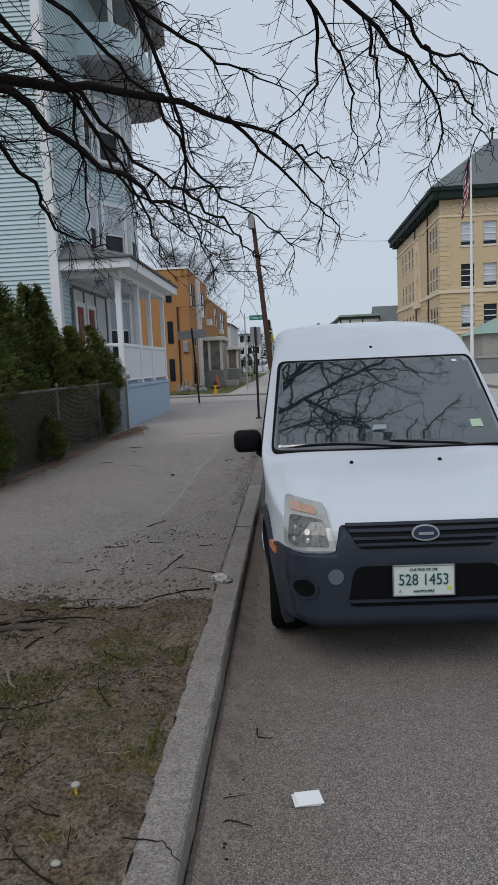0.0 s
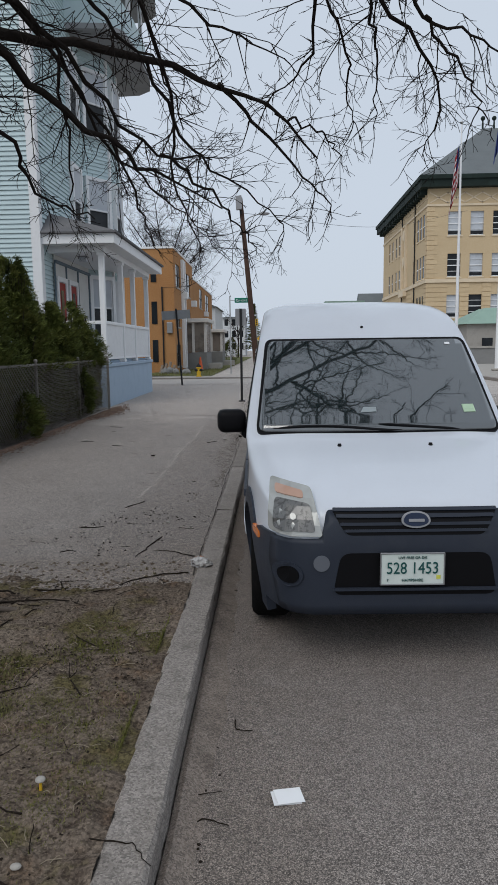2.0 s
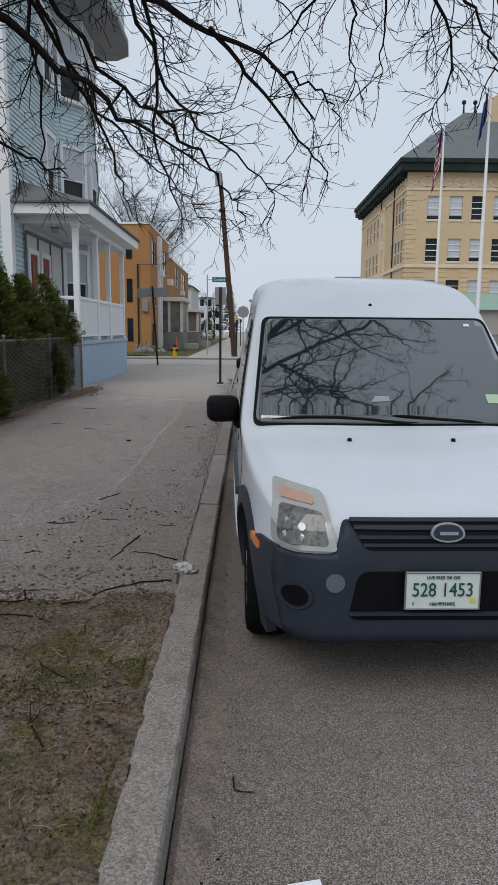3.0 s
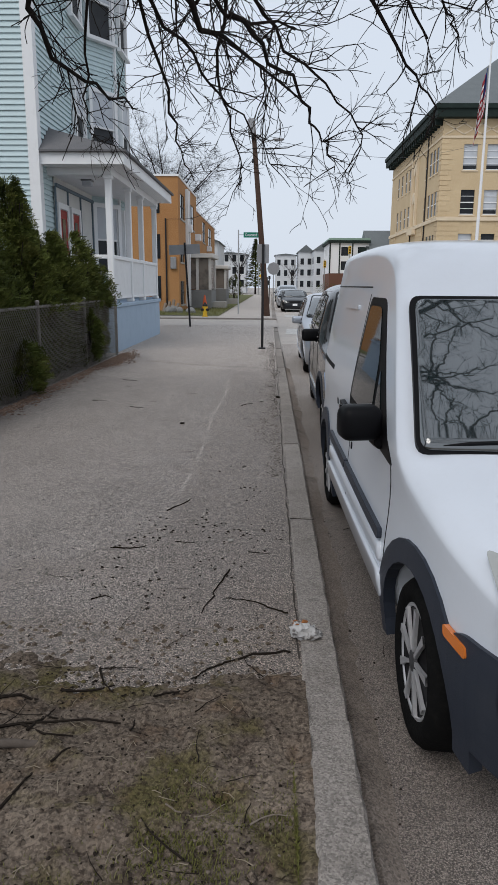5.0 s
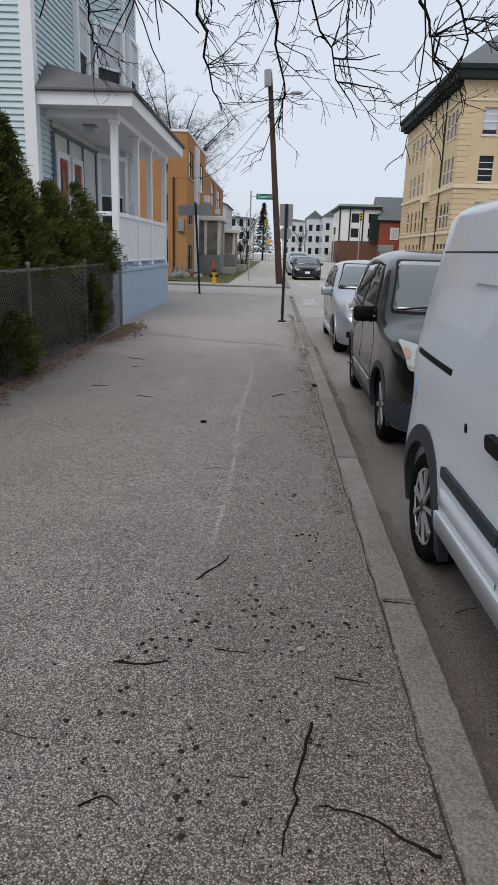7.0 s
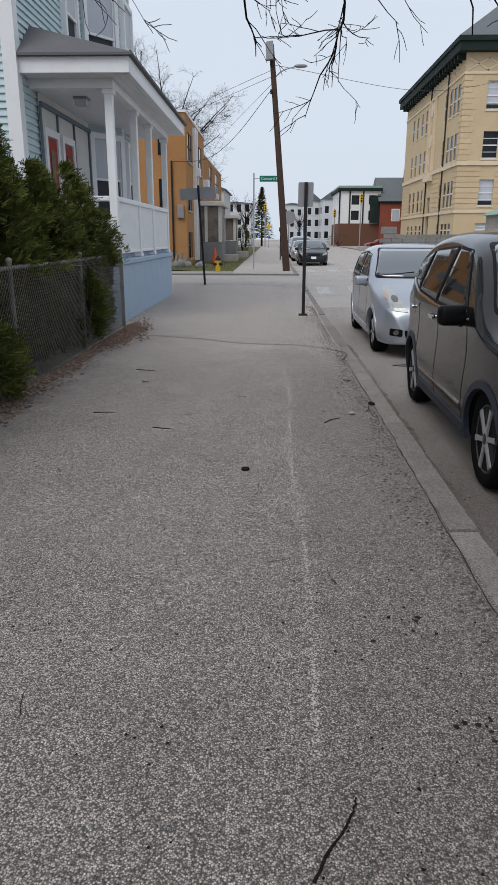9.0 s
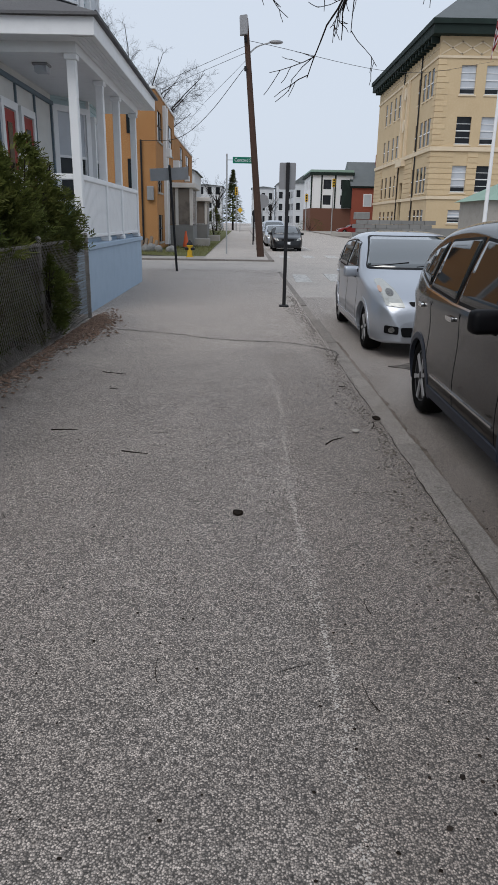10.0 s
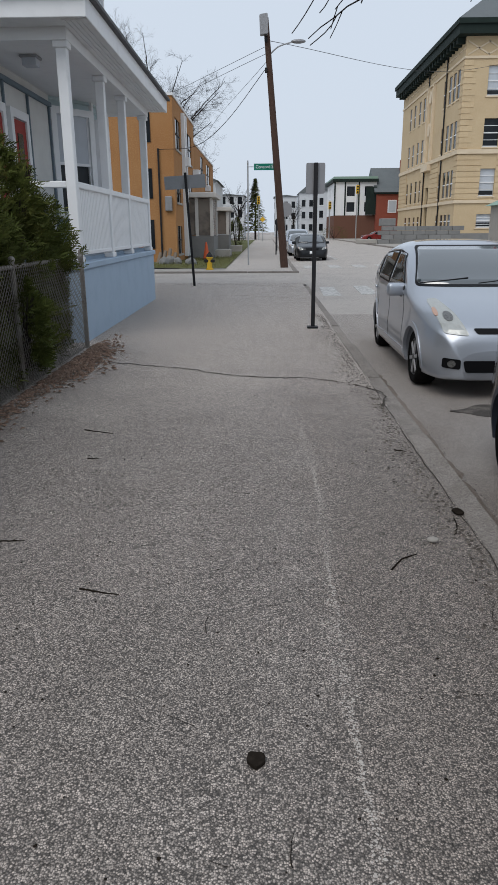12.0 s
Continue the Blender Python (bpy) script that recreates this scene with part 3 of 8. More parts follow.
part("ceiling_panel", cube(HX, -4.12, 18.3, 24.6, 4.0, 4.04), WHITE, porch)
soffit = part("soffit", cube(HX, -3.58, 17.72, 24.95, 4.14, 4.17), WHITE, porch)
for k in range(5):
    part("soffit_board", cube(-3.9 + 0.065 * k, -3.9 + 0.065 * k + 0.058, 17.76, 24.9, 4.128, 4.14), WHITE, soffit)
for n, (a, b, c, d) in enumerate(((-3.6, -3.54, 17.68, 25.0), (HX, -3.54, 17.66, 17.72))):
    part("fascia", cube(a, b, c, d, 4.13, 4.38, 0.008), WHITE, porch)
bm = bmesh.new()
lo = [bm.verts.new(p) for p in ((HX, 17.58, 4.38), (-3.47, 17.58, 4.38), (-3.47, 25.08, 4.38), (HX, 25.08, 4.38))]
hi = [bm.verts.new(p) for p in ((HX, 17.58, 4.42), (-3.47, 17.58, 4.42), (-3.47, 25.08, 4.42), (HX, 25.08, 4.42))]
top = [bm.verts.new(p) for p in ((HX, 18.4, 5.02), (HX, 24.4, 5.02))]
bm.faces.new(lo)
for i in range(4):
    bm.faces.new((lo[i], lo[(i + 1) % 4], hi[(i + 1) % 4], hi[i]))
bm.faces.new((hi[0], hi[1], top[0]))
bm.faces.new((hi[1], hi[2], top[1], top[0]))
bm.faces.new((hi[2], hi[3], top[1]))
bm.faces.new((hi[3], hi[0], top[0], top[1]))
bmesh.ops.recalc_face_normals(bm, faces=bm.faces)
part("roof", bm, SHINGLE, porch, "grey shingled hip roof")
bm = bmesh.new()
rod(bm, (-3.5, 17.6, 4.43), (-3.5, 25.05, 4.43), 0.02, sides=6)
part("drip_edge", bm, BLACK_STEEL, porch)
lamp = thing("ceiling_lamp", "small square glass lamp on the porch ceiling", "ceiling lamp")
part("plate", cube(-4.83, -4.57, 18.87, 19.13, 3.96, 4.0, 0.01), SIGN_BACK, lamp)
part("shade", prism([(-4.8, 18.9), (-4.6, 18.9), (-4.6, 19.1), (-4.8, 19.1)], "z", 3.86, 3.96), BLIND, lamp)
for y0, y1, mat in ((18.68, 19.28, RED_PAINT), (19.75, 20.35, RED_PAINT)):
    d = part("door", cube(HX + 0.06, HX + 0.09, y0, y1, 1.2, 3.3), mat, porch, "dull red front door")
    part("door_frame", cube(HX + 0.06, HX + 0.12, y0 - 0.14, y0 - 0.01, 1.2, 3.45), WHITE, d)
    part("door_frame", cube(HX + 0.06, HX + 0.12, y1 + 0.01, y1 + 0.14, 1.2, 3.45), WHITE, d)
    part("door_frame", cube(HX + 0.06, HX + 0.12, y0 - 0.01, y1 + 0.01, 3.32, 3.45), WHITE, d)
    part("door_pane", cube(HX + 0.09, HX + 0.1, y0 + 0.18, y1 - 0.18, 2.3, 3.1), PANE, d)
a, b = Vector(bay[0]), Vector(bay[1])
mid, d = (a + b) / 2, b - a
window(porch, Matrix.Translation((mid.x, mid.y, 1.95)) @ Matrix.Rotation(math.atan2(d.y, d.x), 4, "Z") @ Matrix.Translation((0, -0.115, 0)), 0.8, 1.75, WHITE, SCREEN, 0.12, blind=1)
window(porch, Matrix.Translation((-4.665, 23.3, 2.0)) @ EAST, 0.7, 1.6, WHITE, SCREEN, 0.1, blind=1)
box_ob = thing("mailbox", "small black mailbox on the house wall", "mailbox")
part("box", cube(HX, HX + 0.14, 18.0, 18.34, 2.5, 2.75, 0.02), BLACK_STEEL, box_ob)

# orange brick apartments
def apartment(label, x, y0, y1, z1, wins, doors):
    ob = thing("apartment_building", label, "apartment building")
    holes = [(x - 0.2, x + 0.3, a, b, c, d) for a, b, c, d in wins]
    part("wall", holed(-22, x, y0, y1, 0, z1, holes), ORANGE, ob)
    part("parapet_cap", cube(-22.1, x + 0.06, y0 - 0.06, y1 + 0.06, z1, z1 + 0.12), WHITE, ob, "pale roof edge")
    for a, b, c, d in wins:
        w = part("window", cube(x - 0.08, x - 0.04, a, b, c, d), PANE, ob)
        part("sash", cube(x - 0.04, x - 0.01, (a + b) / 2 - 0.04, (a + b) / 2 + 0.04, c, d), BLACK_STEEL, w)
        part("sash", cube(x - 0.04, x - 0.01, a, b, (c + d) / 2 - 0.03, (c + d) / 2 + 0.03), BLACK_STEEL, w)
        part("sill", cube(x - 0.1, x + 0.06, a - 0.08, b + 0.08, c - 0.1, c), CONCRETE, w)
    return ob


apt = apartment("orange brick flat-roofed apartment building with white porches", -5.8, 44, 54.2, 7.75, [(44.9, 47.0, 5.5, 6.95), (49.6, 52.6, 5.3, 6.9), (44.7, 46.6, 2.95, 3.9), (49.4, 52.6, 2.6, 4.2), (44.6, 46.6, 0.4, 1.8)], ())
for y in (47.5, 48.4):
    part("corner_pier", cube(-5.8, -5.62, y, y + 0.35, 0.2, 7.5), WHITE, apt, "pale vertical panel")
for z in (6.6, 4.0, 1.6):
    part("side_window", cube(-7.25, -6.9, 43.96, 44.0, z - 0.9, z + 0.5), PANE, apt)
part("meter_box", cube(-6.3, -5.95, 43.82, 44.0, 2.5, 3.2, 0.03), SIGN_BACK, apt, "grey electric meter box")
bm = bmesh.new()
rod(bm, (-6.55, 43.92, 0.3), (-6.55, 43.92, 5.4), 0.05, sides=6)
part("conduit", bm, BLACK_STEEL, apt)
for y, z in ((47.9, 4.9), (53.4, 4.7)):
    part("air_conditioner", cube(-5.8, -5.4, y - 0.35, y + 0.35, z, z + 0.45, 0.02), WHITE, apt, "white window air conditioner")
apt_b = apartment("second orange brick apartment block further along", -6.2, 57.5, 76, 7.2, [(63, 65.5, 5.2, 6.9), (68.5, 72, 5.2, 6.8), (63, 65.5, 2.4, 3.9), (68.5, 72, 2.4, 3.9)], ())
for y, z in ((67.2, 4.6),):
    part("air_conditioner", cube(-6.2, -5.8, y - 0.35, y + 0.35, z, z + 0.45, 0.02), WHITE, apt_b)
PORCH_PAINT = material("weathered_porch_paint", (0.58, 0.56, 0.53), 0.7, spots=((2, 0.4, (0.42, 0.4, 0.37), 0.45, 0.7),))
# Opaque pane; the tan interior seen through it is put into its colour.
PORCH_PANE = material("tan_porch_pane", (0.2, 0.17, 0.145), 0.25, spots=((1.1, 0.6, (0.06, 0.055, 0.05), 0.45, 0.62),), spec=0.3)
for y0, y1, x1, z in ((49.2, 53.0, -4.3, 3.35), (60.5, 64, -4.0, 2.9)):
    ob = thing("entrance_porch", "white glazed entrance porch with stone lower wall", "porch", group="entrance porches")
    part("roof", cube(-6.2, x1 + 0.2, y0 - 0.3, y1 + 0.3, z, z + 0.28, 0.03), PORCH_PAINT, ob)
    part("base", cube(-6.2, x1, y0, y1, 0, 1.25), GREY_BLOCK, ob, "grey stone lower wall")
    for x, y in ((x1 - 0.1, y0 + 0.1), (x1 - 0.1, y1 - 0.1), (x1 - 0.95, y0 + 0.1)):
        part("post", cube(x - 0.09, x + 0.09, y - 0.09, y + 0.09, 1.25, z), PORCH_PAINT, ob)
    part("pane", cube(-6.1, x1 - 0.2, y0 + 0.08, y0 + 0.1, 1.3, z - 0.05), PORCH_PANE, ob)
    part("pane", cube(x1 - 0.1, x1 - 0.08, y0 + 0.2, y1 - 0.2, 1.3, z - 0.05), PORCH_PANE, ob)
    part("step", cube(x1, x1 + 0.9, y0 + 0.8, y1 - 0.8, 0, 0.45), CONCRETE, ob)

# school
school = thing("school_building", "buff brick school building with a slate hip roof", "school building", at=Matrix.Translation((0.9, 0, 0)) @ Matrix.Diagonal((1, 1, 1.035, 1)))
SX, SY = 19.6, 92.0
cols = [23.1 + 2.85 * k for k in range(12)]
rows = [(15.05, 17.95), (10.0, 12.85), (4.95, 7.8), (1.6, 3.05)]
lefts = [94.1, 95.9, 97.8, 100.2, 111.5, 114.3, 117.6, 120.6]
holes = [(x - 0.85, x + 0.85, SY - 0.5, SY + 0.35, a, b) for x in cols for a, b in rows]
holes += [(SX - 0.5, SX + 0.35, y - 0.65, y + 0.65, a, b) for y in lefts for a, b in rows]
holes += [(SX - 0.5, SX + 0.4, 106.0, 107.8, 1.0, 6.6)]
part("wall", holed(SX, 60, SY, 127, -0.2, 20.7, holes), BUFF, school)
for x in cols:
    for i, (a, b) in enumerate(rows):
        w = part("window", cube(x - 0.85, x + 0.85, SY + 0.22, SY + 0.26, a, b), BLIND if (int(x * 7) + i) % 3 else PANE, school)
        part("sash", cube(x - 0.85, x + 0.85, SY + 0.14, SY + 0.22, (a + b) / 2 - 0.06, (a + b) / 2 + 0.06), WHITE, w)
        part("sash", cube(x - 0.85, x + 0.85, SY + 0.14, SY + 0.22, a, a + 0.12), WHITE, w)
        part("lower_pane", cube(x - 0.8, x + 0.8, SY + 0.18, SY + 0.21, a + 0.12, a + 0.55), PANE, w)
        part("bar", cube(x - 0.85, x + 0.85, SY + 0.16, SY + 0.22, a + (b - a) * 0.75 - 0.03, a + (b - a) * 0.75 + 0.03), WHITE, w)
        part("bar", cube(x - 0.85, x + 0.85, SY + 0.16, SY + 0.22, a + (b - a) * 0.25 - 0.03, a + (b - a) * 0.25 + 0.03), WHITE, w)
        part("sill", cube(x - 1.0, x + 1.0, SY - 0.1, SY + 0.2, a - 0.16, a), BUFF_STONE, w)
for y in lefts:
    for a, b in rows:
        w = part("window", cube(SX + 0.08, SX + 0.12, y - 0.65, y + 0.65, a, b), PANE, school)
        part("sash", cube(SX + 0.03, SX + 0.08, y - 0.65, y + 0.65, (a + b) / 2 - 0.06, (a + b) / 2 + 0.06), WHITE, w)
        part("sill", cube(SX - 0.1, SX + 0.2, y - 0.65, y + 0.65, a - 0.16, a), BUFF_STONE, w)
part("door_arch", cube(SX + 0.3, SX + 0.34, 106.0, 107.8, 1.0, 6.6), PANE, school)
part("belt_course", cube(SX - 0.22, 60, SY - 0.22, 127, 9.3, 9.75), BUFF_STONE, school)
part("belt_course", cube(SX - 0.15, 60, SY - 0.15, 127, 4.2, 4.55), BUFF_STONE, school)
part("belt_course", cube(SX - 0.12, 60, SY - 0.12, 127, 18.6, 18.85), BUFF_STONE, school)
part("plinth", cube(SX - 0.2, 60, SY - 0.2, 127, -0.2, 1.0), GREY_BLOCK, school)
for y in (105.3, 108.2):
    part("pilaster", cube(SX - 0.35, SX, y, y + 0.4, 9.75, 18.6), BUFF_STONE, school)
part("door_hood", cube(SX - 0.6, SX, 105, 108.9, 8.6, 9.3), BUFF_STONE, school)
for z, y in ((14.2, 106.9), (18.0, 106.9)):
    part("ornament", prism(circle(y, z - 0.7, 0.7, 0.8, 12), "x", SX - 0.3, SX), BUFF_STONE, school)
k = 0
z = 9.85
while z < 18.4:
    wq = 1.3 if k % 2 else 0.9
    part("quoin", cube(SX - 0.05, SX + wq, SY - 0.05, SY + wq, z, z + 0.5), BUFF, school)
    z, k = z + 0.58, k + 1
edges = [SX] + [e for x in cols for e in (x - 0.85, x + 0.85)] + [60]
for z in [4.65 + 0.58 * j for j in range(8)]:
    for a, b in zip(edges[0::2], edges[1::2]):
        if b < 45:
            part("rusticated_block", cube(a - (0.06 if a == SX else 0), b, SY - 0.06, SY, z, z + 0.5), BUFF, school)
    for a, b in ((SY, 93.5), (101.0, 105.2), (108.8, 110.9), (121.3, 127)):
        part("rusticated_block", cube(SX - 0.06, SX, a, b, z, z + 0.5), BUFF, school)
for k in range(14):
    x = SX + 0.3 + 2.2 * k
    for s in (-1, 1):
        part("frieze_strip", cube(-1.35, 1.35, -0.05, 0.04, -0.07, 0.07, m=None), BUFF_STONE, school, at=pose(x + 1.1, SY - 0.01, 19.6, 0, s * 28, 0))
for k in range(14):
    for s in (-1, 1):
        part("frieze_strip", cube(-1.35, 1.35, -0.05, 0.04, -0.07, 0.07), BUFF_STONE, school, at=pose(SX - 0.01, SY + 1.4 + 2.2 * k, 19.6, 0, s * 28, 0) @ EAST)
part("cornice", cube(SX - 1.1, 61.2, SY - 1.1, 128.2, 20.7, 21.6), DARK_GREEN, school, "dark green overhanging cornice")
part("gutter", cube(SX - 1.3, 61.4, SY - 1.3, 128.4, 21.6, 22.1), DARK_GREEN, school)
for k in range(24):
    part("bracket", cube(SX - 0.9, SX, SY + 0.5 + 1.45 * k, SY + 0.85 + 1.45 * k, 20.1, 20.7), DARK_GREEN, school)
bm = bmesh.new()
lo = [bm.verts.new(p) for p in ((SX - 1.3, SY - 1.3, 22.1), (61.4, SY - 1.3, 22.1), (61.4, 128.4, 22.1), (SX - 1.3, 128.4, 22.1))]
hi = [bm.verts.new(p) for p in ((30.0, 104.5, 31.2), (50, 104.5, 31.2), (50, 115, 31.2), (30.0, 115, 31.2))]
bm.faces.new(list(reversed(lo)))
bm.faces.new(hi)
for i in range(4):
    bm.faces.new((lo[i], lo[(i + 1) % 4], hi[(i + 1) % 4], hi[i]))
bmesh.ops.recalc_face_normals(bm, faces=bm.faces)
part("roof", bm, SLATE, school, "dark grey slate hip roof")
for x in (29.9, 31.5, 40):
    bm = bmesh.new()
    rod(bm, (x, 104.5, 31.0), (x, 104.5, 32.6), 0.16, 0.08, 8)
    bmesh.ops.create_uvsphere(bm, u_segments=10, v_segments=6, radius=0.32, matrix=Matrix.Translation((x, 104.5, 32.5)))
    part("finial", bm, DARK_GREEN, school)
part("parapet_gable", prism([(32.2, 27.0), (38.5, 27.0), (38.5, 32.0), (37.2, 32.6), (36.4, 33.8), (34.6, 33.8), (33.6, 32.6), (32.2, 32.0)], "y", 101.5, 103.0), BUFF, school)
for y in (97.0 - 3.2, 103.2):
    bm = bmesh.new()
    rod(bm, (SX - 0.12, y + 5.6, 0.5), (SX - 0.12, y + 5.6, 20.6), 0.09, sides=6)
    part("downpipe", bm, BLACK_STEEL, school)

kiosk = thing("kiosk", "grey block kiosk with pale green copper roof", "kiosk")
part("wall", cube(17.0, 26, 60, 67, 0, 3.3), CONCRETE, kiosk)
bm = bmesh.new()
lo = [bm.verts.new(p) for p in ((16.6, 59.6, 3.3), (26.4, 59.6, 3.3), (26.4, 67.4, 3.3), (16.6, 67.4, 3.3))]
hi = [bm.verts.new(p) for p in ((19.3, 62.3, 4.75), (23.5, 62.3, 4.75), (23.5, 64.6, 4.75), (19.3, 64.6, 4.75))]
bm.faces.new(list(reversed(lo)))
bm.faces.new(hi)
for i in range(4):
    bm.faces.new((lo[i], lo[(i + 1) % 4], hi[(i + 1) % 4], hi[i]))
bmesh.ops.recalc_face_normals(bm, faces=bm.faces)
part("roof", bm, VERDIGRIS, kiosk, "pale green copper hip roof")
part("door", cube(18.3, 19.2, 59.95, 60.0, 0.1, 2.1), PANE, kiosk)
wall_low = thing("low_wall", "low grey stone wall before the school grounds", "wall", kind="structure")
part("wall_block", cube(15.5, 40, 56, 56.5, 0, 1.25), GREY_BLOCK, wall_low)
part("coping", cube(15.4, 40, 55.92, 56.58, 1.25, 1.42), CONCRETE, wall_low)
terrace = thing("terrace_wall", "stacked grey granite terrace wall by the school", "wall", kind="structure")
for k in range(4):
    for j in range(7):
        part("stone", cube(11.3 + 1.3 * j + (0.4 if k % 2 else 0), 11.3 + 1.3 * j + 1.27 + (0.4 if k % 2 else 0), 88, 88.6, 0.47 * k, 0.47 * k + 0.45, 0.02), GREY_BLOCK, terrace)
part("stone", cube(11.6, 13.2, 88.2, 90, 1.9, 2.7, 0.05), GREY_BLOCK, terrace)
part("stone", cube(8.9, 11.2, 88.3, 88.9, 0, 0.5, 0.05), CONCRETE, terrace)

# far end of the street
far = thing("corner_block", "white three-storey block with green cornice on brown base", "building", at=Matrix.Translation((1.4, 0, 0)))
holes = [(9.2, 9.7, y - 0.5, y + 0.5, z, z + 1.5) for y in (137, 140, 143, 146) for z in (4.7, 7.2)] + [(x - 0.7, x + 0.7, 134.8, 135.3, z, z + 1.6) for x in (12.2, 15.3) for z in (4.5, 7.1)]
part("upper_wall", holed(9.4, 16.7, 135, 150, 3.9, 9.4, holes), WHITE, far)
part("base_wall", cube(9.35, 16.75, 134.95, 150, 0, 3.9), material("brown_base_brick", (0.14, 0.07, 0.05), 0.9), far)
part("cornice", cube(9.0, 16.9, 134.6, 150.2, 9.4, 9.9), DARK_GREEN, far)
part("roof_edge", cube(9.2, 16.8, 134.8, 150.1, 9.9, 10.3), VERDIGRIS, far)
for x in (9.4, 11.2, 13.6):
    part("corner_trim", cube(x - 0.12, x + 0.12, 134.9, 135.06, 3.9, 9.4), DARK_GREEN, far)
for x in (12.2, 15.3):
    for z in (4.5, 7.1):
        part("window", cube(x - 0.7, x + 0.7, 135.2, 135.25, z, z + 1.6), PANE, far)
for y in (137, 140, 143, 146):
    for z in (4.7, 7.2):
        part("window", cube(9.6, 9.65, y - 0.5, y + 0.5, z, z + 1.5), PANE, far)
part("bay", cube(14.8, 16.6, 134.2, 135, 4.0, 8.6), DARK_GREEN, far)
brick_house = thing("brick_house", "red brick house under a steep grey gable roof", "house", at=Matrix.Translation((1.0, 0, 0)))
part("wall", cube(16.9, 23, 133.5, 146, 0, 7.6), RED_BRICK, brick_house)
part("roof", prism([(133.0, 7.6), (146.5, 7.6), (139.7, 12.0)], "x", 16.5, 23.4), SLATE, brick_house)
part("gable_trim", cube(16.6, 23.2, 133.2, 133.6, 7.3, 7.7), DARK_GREEN, brick_house)
part("chimney", cube(21.6, 22.4, 138.5, 139.3, 10.5, 13.2), RED_BRICK, brick_house)
for z in (4.4,):
    w = part("window", cube(19.0, 20.2, 133.4, 133.5, z, z + 1.8), BLIND, brick_house)
    part("window_frame", cube(18.85, 20.35, 133.42, 133.48, z - 0.15, z + 1.95), WHITE, w)
GREY_WHITE = material("weathered_white_siding", (0.56, 0.58, 0.6), 0.7, spots=((0.6, 0.3, (0.44, 0.46, 0.48), 0.45, 0.7),))
for x0, x1, y0, z1, label in ((0.9, 6.0, 176, 8.9, "white flat-roofed house far down the street"), (6.3, 9.6, 168, 9.3, "white gabled house far down the street"), (9.3, 13.2, 158, 9.2, "white porch house past the corner block"), (-12, -5.5, 150, 8.0, "pale house behind the evergreen"), (-14, -6.5, 84, 6.5, "pale house past the apartments")):
    ob = thing("row_house", label, "house", group="far houses")
    part("wall", cube(x0, x1, y0, y0 + 12, 0, z1), GREY_WHITE, ob)
    part("roof", prism([(x0 - 0.3, z1), (x1 + 0.3, z1), ((x0 + x1) / 2, z1 + (1.6 if "gabled" in label or "past" in label else 0.35))], "y", y0 - 0.3, y0 + 12.3), SLATE, ob)
    n = int((x1 - x0) / 1.6)
    for k in range(n):
        for z in (1.3, 3.9, 6.4):
            if z + 1.5 < z1:
                w = part("window", cube(x0 + (x1 - x0) * (k + 0.5) / n - 0.4, x0 + (x1 - x0) * (k + 0.5) / n + 0.4, y0 - 0.03, y0, z, z + 1.4), PANE, ob)
                part("sill", cube(x0 + (x1 - x0) * (k + 0.5) / n - 0.5, x0 + (x1 - x0) * (k + 0.5) / n + 0.5, y0 - 0.08, y0, z - 0.12, z), WHITE, w)
    for k in range(3):
        for z in (1.3, 3.9, 6.4):
            if z + 1.5 < z1:
                part("window", cube(x0 - 0.03, x0, y0 + 2 + 3.5 * k, y0 + 2.9 + 3.5 * k, z, z + 1.4), PANE, ob)


# ---- vehicles ----
def smooth_at(table, t):
    """Monotone cubic reading of a table of (t, value)."""
    if t <= table[0][0]:
        return table[0][1]
    if t >= table[-1][0]:
        return table[-1][1]
    k = max(i for i in range(len(table) - 1) if table[i][0] <= t)
    def slope(i):
        if i <= 0 or i >= len(table) - 1:
            j = 0 if i <= 0 else len(table) - 2
            return (table[j + 1][1] - table[j][1]) / (table[j + 1][0] - table[j][0])
        a = (table[i][1] - table[i - 1][1]) / (table[i][0] - table[i - 1][0])
        b = (table[i + 1][1] - table[i][1]) / (table[i + 1][0] - table[i][0])
        return 0.0 if a * b <= 0 else 2 * a * b / (a + b)
    (t0, v0), (t1, v1) = table[k], table[k + 1]
    h = t1 - t0
    s = (t - t0) / h
    return v0 * (1 + 2 * s) * (1 - s) ** 2 + slope(k) * h * s * (1 - s) ** 2 + v1 * s * s * (3 - 2 * s) + slope(k + 1) * h * s * s * (s - 1)


